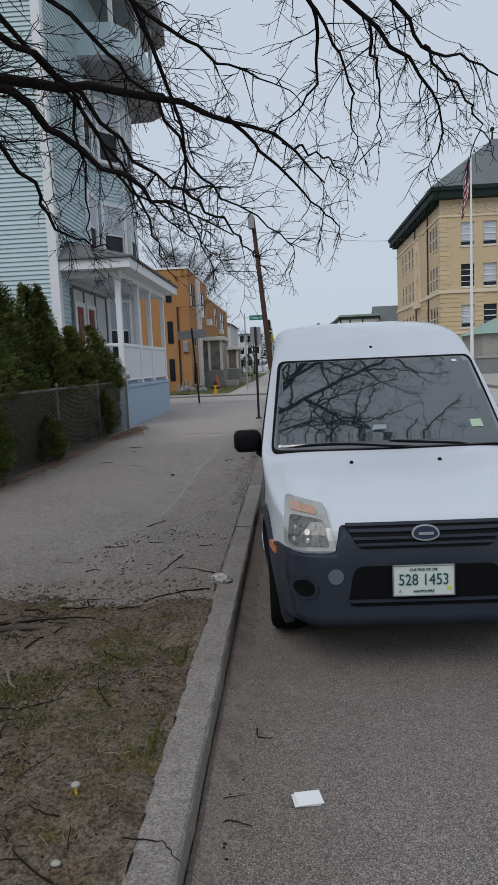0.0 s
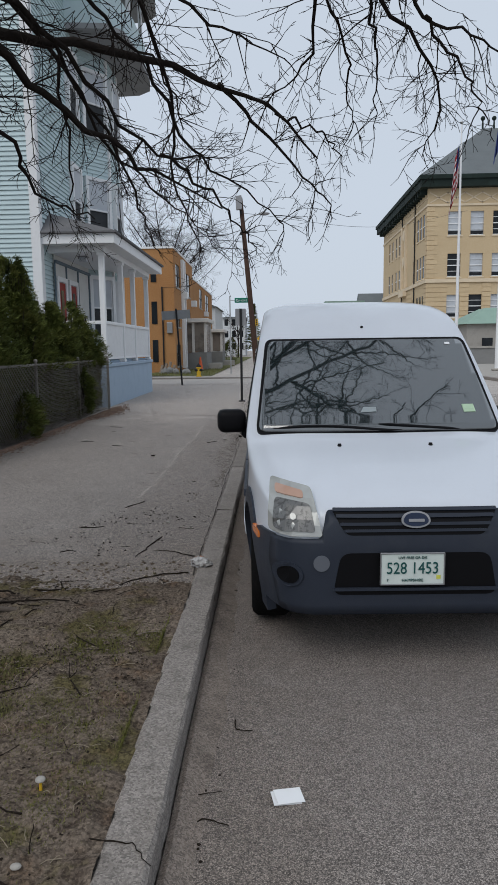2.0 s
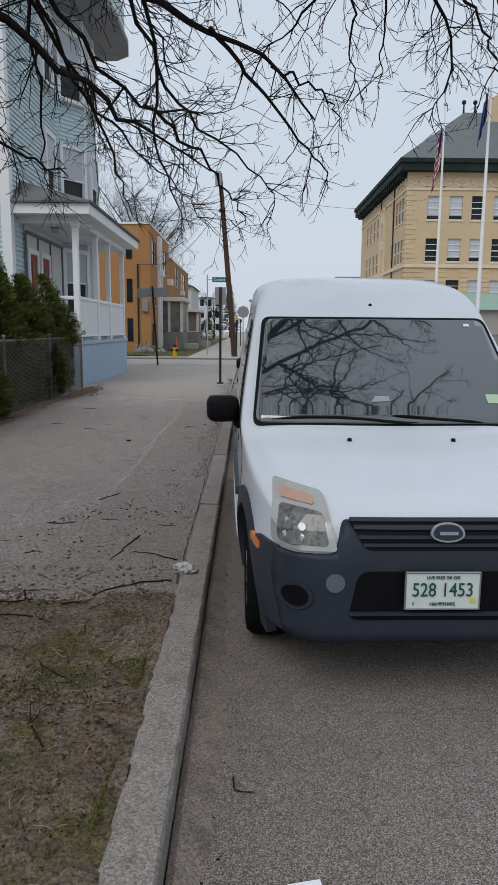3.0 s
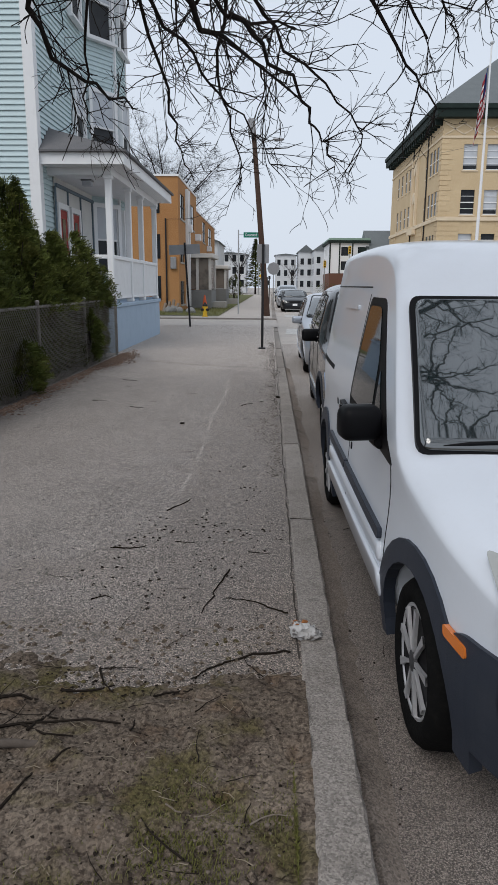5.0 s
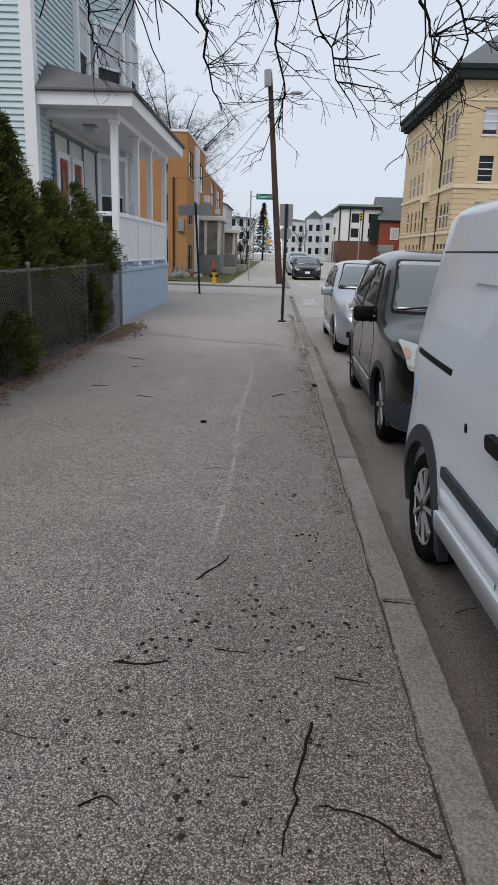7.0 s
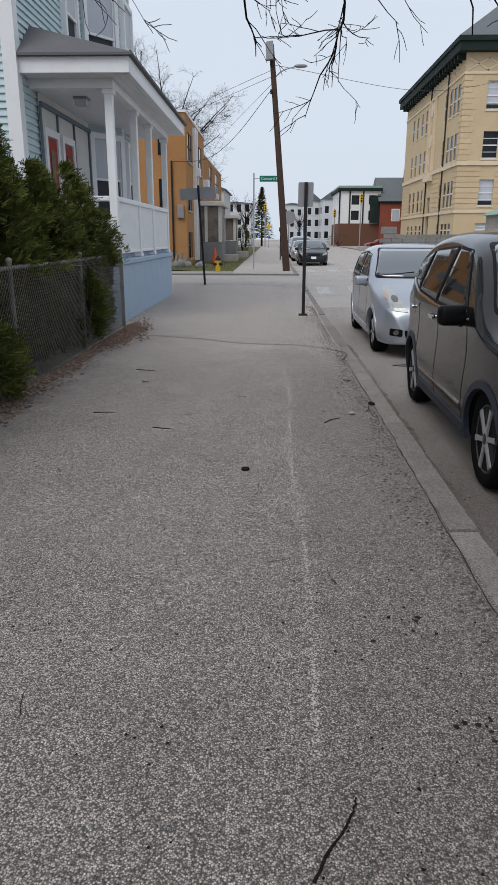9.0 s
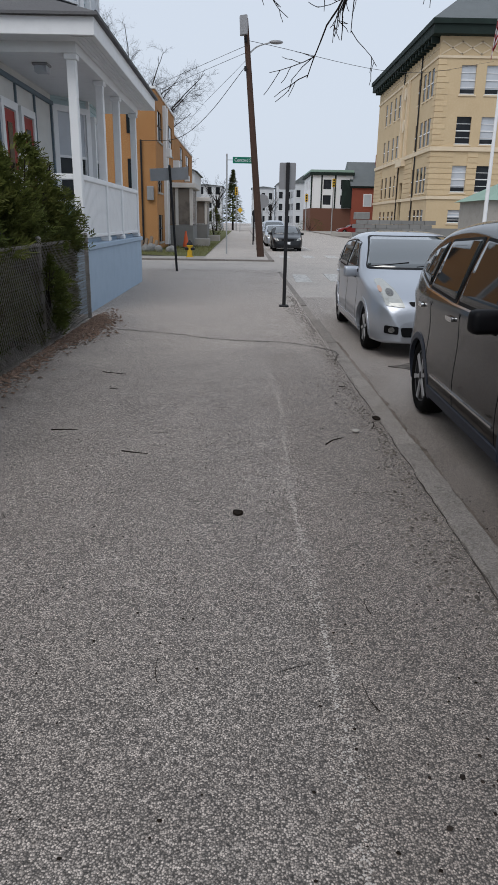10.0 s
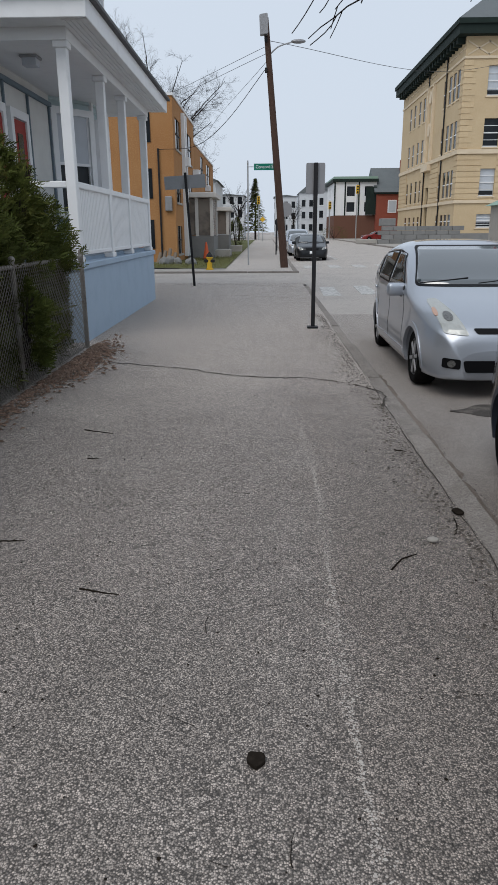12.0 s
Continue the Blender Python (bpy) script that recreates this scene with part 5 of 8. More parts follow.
writing("7", 0.018, GREEN_INK, plate, Matrix.Translation((-0.12, -0.009, -0.056)) @ up, "plate_month")
part("plate_sticker", cube(0.115, 0.135, -0.009, -0.006, -0.05, -0.032), material("yellow_sticker", (0.6, 0.6, 0.1), 0.5), plate)
part("underbody", cube(-0.7, 0.7, 0.5, 4.0, 0.24, 0.37), BLACK_PLASTIC, van)
part("rear_badge", VAN.patch(circle(4.06, 0.93, 0.045, 0.075), "side", 0.004, 0.004, 0.05, -1), material("blue_white_decal", (0.35, 0.5, 0.75), 0.4), van, "blue and white round decal")


def passenger_car(name, label, at, shell, paint, hubs, radius, rim_r, spokes, side_glass, wind, rear_trim=None, trim=None, lamp=None, grille_poly=None, extras=True, handle_z=0.9):
    car = thing(name, label, "car", at)
    car_body(car, shell, paint, hubs, radius + 0.06)
    for y in hubs:
        for s in (-1, 1):
            wheel(car, s, y, radius, rim_r, spokes, BLACK_PLASTIC, smooth_at(shell.width, y) - 0.07, 0.3)
            part("arch_flare", shell.patch(arc_band(y, 0.3, radius + 0.045, radius + 0.1, math.radians(-8), math.radians(188)), "side", 0.008, 0.04, 0.08, s), trim or paint, car)
    for s in (-1, 1):
        for poly in side_glass:
            grown = [(sum(p[0] for p in poly) / len(poly) + (a - sum(p[0] for p in poly) / len(poly)) * 1.07, sum(p[1] for p in poly) / len(poly) + (b - sum(p[1] for p in poly) / len(poly)) * 1.12) for a, b in poly]
            part("window_frame", shell.patch(rounded(grown, 0.04), "side", 0.003, 0.01, 0.07, s), BLACK_PLASTIC, car)
            part("side_window", shell.patch(rounded(poly, 0.035), "side", 0.008, 0.01, 0.07, s), SIDE_GLASS, car, smooth=True)
        if lamp:
            ob = part("headlight", shell.patch(rounded([(s * a, b) for a, b in lamp][::s], 0.03), "front", 0.01, 0.02, 0.05), LAMP_CLEAR, car, "clear headlight")
            cx, cz = sum(p[0] for p in lamp) / len(lamp), sum(p[1] for p in lamp) / len(lamp)
            part("lamp_bowl", shell.patch(circle(s * cx, cz, 0.045, 0.04), "front", 0.014, 0.008, 0.05), LAMP_GREY, ob)
            part("indicator", shell.patch(circle(s * (cx + 0.1), cz + 0.03, 0.022, 0.035), "front", 0.014, 0.008, 0.05), ORANGE_LENS, ob)
        y = [p for p in side_glass[0]][0][0] + 0.08
        m = part("mirror", cube(-0.13, 0.1, -0.06, 0.06, -0.075, 0.075, 0.04, None, 3), BLACK_PLASTIC if trim else paint, car, smooth=True, at=pose(s * (smooth_at(shell.width, y) + 0.05), y, shell.belt + 0.05, 0, 0, s * -10))
        part("mirror_base", cube(-0.06, 0.06, -0.03, 0.04, -0.05, 0.0, 0.015), BLACK_PLASTIC, m, at=pose(-s * 0.1, 0.02, -0.04))
        for y in (side_glass[0][0][0] + 1.0, side_glass[0][0][0] + 1.95):
            part("door_handle", shell.patch(rounded([(y, handle_z), (y + 0.16, handle_z), (y + 0.16, handle_z + 0.035), (y, handle_z + 0.035)], 0.015), "side", 0.025, 0.02, 0.06, s), CHROME if trim else paint, car)
        for y in (hubs[0] + 0.5, hubs[0] + 1.45, hubs[1] - 0.35):
            part("panel_gap", shell.patch([(y, 0.36), (y + 0.007, 0.36), (y + 0.007, shell.belt), (y, shell.belt)], "side", 0.002, 0.004, 0.08, s), BLACK_PLASTIC, car)
        part("sill", shell.patch(rounded([(hubs[0] + 0.42, 0.27), (hubs[1] - 0.42, 0.27), (hubs[1] - 0.42, 0.36), (hubs[0] + 0.42, 0.35)], 0.02), "side", 0.014, 0.03, 0.1, s), trim or paint, car)
    part("windscreen_seal", shell.patch(rounded([(a * 1.03, b + (0.02 if b > wind[0][1] + 0.1 else -0.02)) for a, b in wind], 0.05), "front", 0.003, 0.01, 0.05), BLACK_PLASTIC, car)
    part("windscreen", shell.patch(rounded(wind, 0.05), "front", 0.008, 0.01, 0.05), CAR_GLASS, car, smooth=True)
    x0, z0 = wind[0]
    for k in (0.95, 0.1):
        pts = [(x0 * k + 0.06 * j, z0 + 0.012 + 0.006 * j) for j in range(10)]
        part("wiper", tube([(x, shell.front(x, z) - 0.022, z) for x, z in pts], [0.009] * 10, 5), BLACK_PLASTIC, car)
    if grille_poly:
        part("grille", shell.patch(rounded(grille_poly, 0.02), "front", 0.01, 0.02, 0.05), BLACK_PLASTIC, car, "black front grille")
    return car


# dark grey crossover
SUV = Shell(4.5,
            [(0, 0.66), (0.04, 0.82), (0.12, 0.93), (0.5, 1.04), (1.0, 1.12), (1.12, 1.16), (1.5, 1.42), (1.85, 1.62), (2.2, 1.7), (2.8, 1.74), (3.4, 1.7), (3.85, 1.57), (4.2, 1.33), (4.4, 1.08), (4.5, 0.8)],
            [(0, 0.6), (0.05, 0.69), (0.2, 0.8), (0.5, 0.87), (1.2, 0.9), (3.2, 0.9), (3.8, 0.875), (4.15, 0.81), (4.4, 0.69), (4.5, 0.58)],
            [(0, 0.32), (0.3, 0.25), (4.1, 0.27), (4.5, 0.38)], 1.06, 0.36,
            [(0, 0.12), (0.5, 0.14), (1.1, 0.14), (1.4, 0.18), (2.2, 0.14), (3.6, 0.15), (4.5, 0.2)], 4.0, 0.05)
suv = passenger_car("crossover_car", "dark grey crossover car parked with its nose out", pose(1.14, 8.84, ROAD_Z + 0.012, 0, 0, -0.6), SUV, CAR_GREY, (0.92, 3.54), 0.345, 0.232, 6,
                    [[(1.5, 1.13), (2.45, 1.14), (2.4, 1.57), (2.02, 1.55)], [(2.53, 1.14), (3.3, 1.18), (3.22, 1.54), (2.49, 1.575)], [(3.38, 1.19), (3.92, 1.29), (3.62, 1.46), (3.31, 1.53)]],
                    [(-0.76, 1.17), (0.76, 1.17), (0.62, 1.61), (-0.62, 1.61)], trim=PLASTIC,
                    lamp=[(0.5, 0.77), (0.76, 0.79), (0.8, 0.99), (0.58, 0.95)], grille_poly=[(-0.45, 0.8), (0.45, 0.8), (0.47, 0.92), (-0.47, 0.92)], handle_z=0.98)
for s in (-1, 1):
    part("chrome_strip", SUV.patch([(1.45, 1.09), (2.6, 1.1), (3.4, 1.14), (4.0, 1.24), (4.0, 1.255), (3.4, 1.155), (2.6, 1.115), (1.45, 1.105)], "side", 0.008, 0.01, 0.1, s), CHROME, suv)
    part("side_strip", SUV.patch([(1.45, 0.46), (3.0, 0.46), (3.0, 0.475), (1.45, 0.475)], "side", 0.01, 0.012, 0.1, s), CHROME, suv)
    part("bumper_lower", SUV.patch(rounded([(0.06, 0.3), (0.5, 0.3), (0.5, 0.5), (0.08, 0.5)], 0.03), "side", 0.01, 0.02, 0.06, s), PLASTIC, suv)
part("bumper_lower", SUV.patch(rounded([(-0.75, 0.3), (0.75, 0.3), (0.8, 0.52), (-0.8, 0.52)], 0.03), "front", 0.012, 0.02, 0.06), PLASTIC, suv)

# silver hatchback
HATCH = Shell(4.45,
              [(0, 0.52), (0.04, 0.66), (0.14, 0.78), (0.5, 0.93), (0.95, 1.05), (1.1, 1.1), (1.6, 1.34), (2.0, 1.49), (2.4, 1.56), (2.8, 1.565), (3.4, 1.49), (4.0, 1.28), (4.3, 1.12), (4.42, 0.88), (4.45, 0.6)],
              [(0, 0.5), (0.05, 0.61), (0.2, 0.73), (0.5, 0.81), (1.0, 0.85), (3.2, 0.86), (4.0, 0.8), (4.35, 0.7), (4.45, 0.6)],
              [(0, 0.22), (0.3, 0.19), (4.1, 0.22), (4.45, 0.32)], 0.96, 0.36,
              [(0, 0.12), (0.4, 0.16), (1.0, 0.16), (1.5, 0.18), (2.4, 0.15), (3.5, 0.17), (4.45, 0.2)], 3.4, 0.05)
hatch = passenger_car("hatchback_car", "silver hybrid hatchback parked beside the kerb", pose(1.17, 14.86, ROAD_Z + 0.012, 0, 0, -0.3), HATCH, CAR_SILVER, (0.88, 3.58), 0.31, 0.2, 6,
                      [[(1.42, 1.03), (2.4, 1.04), (2.36, 1.42), (2.0, 1.38)], [(2.48, 1.04), (3.3, 1.06), (3.25, 1.37), (2.44, 1.42)], [(3.38, 1.07), (3.75, 1.11), (3.4, 1.33)]],
                      [(-0.74, 1.09), (0.74, 1.09), (0.58, 1.48), (-0.58, 1.48)],
                      lamp=[(0.42, 0.66), (0.66, 0.68), (0.72, 0.95), (0.62, 0.97), (0.52, 0.86)], grille_poly=[(-0.34, 0.68), (0.34, 0.68), (0.38, 0.73), (-0.38, 0.73)], handle_z=0.88)
part("lower_grille", HATCH.patch(rounded([(-0.45, 0.3), (0.45, 0.3), (0.48, 0.42), (-0.48, 0.42)], 0.03), "front", 0.01, 0.02, 0.05), BLACK_PLASTIC, hatch)
for s in (-1, 1):
    part("fog_recess", HATCH.patch(rounded([(s * 0.5, 0.33), (s * 0.66, 0.34), (s * 0.66, 0.44), (s * 0.5, 0.43)][::s], 0.02), "front", 0.01, 0.02, 0.05), BLACK_PLASTIC, hatch)
    part("fog_lamp", HATCH.patch(circle(s * 0.58, 0.385, 0.035), "front", 0.014, 0.02, 0.05), LAMP_GREY, hatch)

# cars further down the street
SEDAN = Shell(4.75,
              [(0, 0.5), (0.04, 0.66), (0.14, 0.76), (0.6, 0.88), (1.2, 0.97), (1.3, 1.0), (1.8, 1.26), (2.2, 1.41), (2.7, 1.45), (3.2, 1.4), (3.8, 1.15), (4.1, 1.07), (4.6, 1.03), (4.72, 0.85), (4.75, 0.6)],
              [(0, 0.6), (0.05, 0.72), (0.2, 0.82), (0.5, 0.88), (1.2, 0.91), (3.6, 0.91), (4.5, 0.84), (4.75, 0.72)],
              [(0, 0.22), (0.3, 0.2), (4.4, 0.24), (4.75, 0.34)], 0.94, 0.36,
              [(0, 0.12), (0.5, 0.14), (1.2, 0.14), (1.6, 0.22), (2.6, 0.18), (3.6, 0.18), (4.75, 0.16)], 3.0, 0.05)
SIDE = [[(1.6, 0.98), (2.5, 0.98), (2.46, 1.3), (2.1, 1.28)], [(2.58, 0.98), (3.5, 1.0), (3.2, 1.27), (2.54, 1.3)]]
for name, label, at, paint in (("sedan_car", "black sedan facing up the street at the kerb", pose(1.32, 47.6, ROAD_Z), CAR_BLACK), ("sedan_car", "silver sedan parked behind a black one", pose(1.15, 55.5, ROAD_Z), CAR_SILVER), ("sedan_car", "dark red car turning across the far street", pose(13.5, 118, ROAD_Z, 0, 0, -80), CAR_RED), ("sedan_car", "grey sedan parked far down the kerb", pose(1.1, 76, ROAD_Z), CAR_GREY)):
    c = passenger_car(name, label, at, SEDAN, paint, (0.95, 3.75), 0.32, 0.2, 5, SIDE, [(-0.74, 1.0), (0.74, 1.0), (0.58, 1.36), (-0.58, 1.36)],
                      lamp=[(0.5, 0.62), (0.76, 0.66), (0.78, 0.78), (0.6, 0.74)], grille_poly=[(-0.35, 0.6), (0.35, 0.6), (0.38, 0.72), (-0.38, 0.72)])
    part("licence_plate", SEDAN.patch([(-0.15, 0.42), (0.15, 0.42), (0.15, 0.55), (-0.15, 0.55)], "front", 0.02, 0.01, 0.05), PAPER, c)
c = thing("minivan", "pale grey minivan parked down the street", "van", pose(1.2, 62, ROAD_Z))
VANX = Shell(4.9, [(0, 0.6), (0.1, 0.85), (0.8, 1.02), (1.1, 1.1), (1.9, 1.65), (2.4, 1.76), (4.4, 1.74), (4.85, 1.4), (4.9, 0.8)], [(0, 0.7), (0.2, 0.86), (0.8, 0.95), (4.6, 0.95), (4.9, 0.85)], [(0, 0.25), (4.9, 0.3)], 1.0, 0.25, [(0, 0.12), (1, 0.14), (1.6, 0.22), (4.9, 0.2)])
car_body(c, VANX, CAR_SILVER, (0.95, 3.9), 0.38)
part("windscreen", VANX.patch(rounded([(-0.8, 1.14), (0.8, 1.14), (0.66, 1.62), (-0.66, 1.62)], 0.05), "front", 0.008, 0.01, 0.08), CAR_GLASS, c)
for s in (-1, 1):
    part("side_window", VANX.patch(rounded([(1.7, 1.08), (4.4, 1.1), (4.3, 1.52), (2.1, 1.52)], 0.05), "side", 0.008, 0.01, 0.1, s), CAR_GLASS, c)
    for y in (0.95, 3.9):
        wheel(c, s, y, 0.33, 0.2, 5, BLACK_PLASTIC, 0.9)


# ---- trees and shrubs ----
def bend(points, n):
    """n + 1 points on a smooth curve through the given ones."""
    p = [Vector(q) for q in points]
    p = [2 * p[0] - p[1]] + p + [2 * p[-1] - p[-2]]
    out = []
    segs = len(p) - 3
    for i in range(n + 1):
        u = min(i / n * segs, segs - 1e-6)
        k, t = int(u), u - int(u)
        a, b, c, d = p[k:k + 4]
        out.append(0.5 * ((2 * b) + (c - a) * t + (2 * a - 5 * b + 4 * c - d) * t * t + (3 * b - a - 3 * c + d) * t ** 3))
    return out


class Wood:
    """Collects the twigs of one tree as plain vertex and face lists."""

    def __init__(self):
        self.v, self.f = [], []

    def stick(self, pts, r0, r1, sides=4):
        base = len(self.v)
        n = len(pts)
        for i, p in enumerate(pts):
            d = pts[min(i + 1, n - 1)] - pts[max(i - 1, 0)]
            d = d.normalized() if d.length > 1e-6 else Vector((0, 0, 1))
            u = d.cross(Vector((0.3, 0.5, 0.8)))
            u = u.normalized() if u.length > 1e-3 else Vector((1, 0, 0))
            w = d.cross(u)
            r = r0 + (r1 - r0) * i / (n - 1)
            for k in range(sides):
                a = 2 * math.pi * k / sides
                q = p + (math.cos(a) * u + math.sin(a) * w) * r
                self.v.append((q.x, q.y, q.z))
        for i in range(n - 1):
            for k in range(sides):
                a, b = base + i * sides + k, base + i * sides + (k + 1) % sides
                self.f.append((a, b, b + sides, a + sides))

    def mesh(self, name, mat):
        me = bpy.data.meshes.new(name)
        me.from_pydata(self.v, [], self.f)
        me.materials.append(mat)
        return me


def sprout(wood, rnd, p, d, length, r, level, droop, spread):
    """A twig from p along d, with its side twigs."""
    n = 5 if level > 1 else 4
    pts, q, dd = [p], p.copy(), d.normalized()
    for i in range(n):
        dd = (dd + Vector((rnd.gauss(0, 0.16), rnd.gauss(0, 0.16), rnd.gauss(0, 0.13) + droop * (0.6 - i / n)))).normalized()
        q = q + dd * (length / n)
        pts.append(q)
    wood.stick(pts, r, max(r * 0.4, 0.0022), 4 if level > 1 else 3)
    if level <= 0:
        return
    kids = max(2, int(length / (0.17 if level > 1 else 0.1)))
    for k in range(kids):
        i = rnd.randint(1, n)
        base = pts[i - 1].lerp(pts[i], rnd.random())
        along = (pts[i] - pts[i - 1]).normalized()
        side = along.cross(Vector((rnd.gauss(0, 1), rnd.gauss(0, 1), rnd.gauss(0, 1)))).normalized()
        nd = (along * rnd.uniform(0.5, 1.0) + side * spread * rnd.uniform(0.6, 1.1)).normalized()
        sprout(wood, rnd, base, nd, length * rnd.uniform(0.32, 0.6), max(r * 0.55, 0.0028), level - 1, droop, spread)


def tree(label, trunk, limbs, seed, twig=1.0, droop=-0.12, levels=2, density=5.0, bare_from=0.0):
    """A bare tree: trunk points with radii, and limbs as (points, r0, r1)."""
    rnd = random.Random(seed)
    ob = thing("tree", label, "tree")
    pts, radii = trunk
    curve = bend(pts, 14)
    part("trunk", tube(curve, [radii[0] + (radii[1] - radii[0]) * (i / 14) ** 0.7 for i in range(15)], 14), BARK, ob, smooth=True)
    wood = Wood()
    for points, r0, r1 in limbs:
        curve = bend(points, 18)
        curve = [c + Vector((rnd.gauss(0, 0.02), rnd.gauss(0, 0.02), rnd.gauss(0, 0.02))) * (1 if 0 < i < 18 else 0) for i, c in enumerate(curve)]
        part("limb", tube(curve, [0.86 * (r0 + (r1 - r0) * i / 18) for i in range(19)], 8), BARK, ob, smooth=True)
        length = sum((b - a).length for a, b in zip(curve, curve[1:]))
        for k in range(int(length * density)):
            i = rnd.randint(3, 18)
            if i / 18 < bare_from:
                continue
            base = curve[i - 1].lerp(curve[i], rnd.random())
            along = (curve[i] - curve[i - 1]).normalized()
            side = along.cross(Vector((rnd.gauss(0, 1), rnd.gauss(0, 1), rnd.gauss(0, 1)))).normalized()
            sprout(wood, rnd, base, along * 0.7 + side * 0.8, twig * rnd.uniform(0.35, 1.0) * (1.1 - 0.4 * i / 18), 0.0035 + 0.005 * rnd.random() * twig, levels, droop, 0.75)
    twigs = new("twig_mass", wood.mesh("twig_mass", BARK))
    twigs.parent = ob
    twigs["kind"] = "stuff"
    return ob


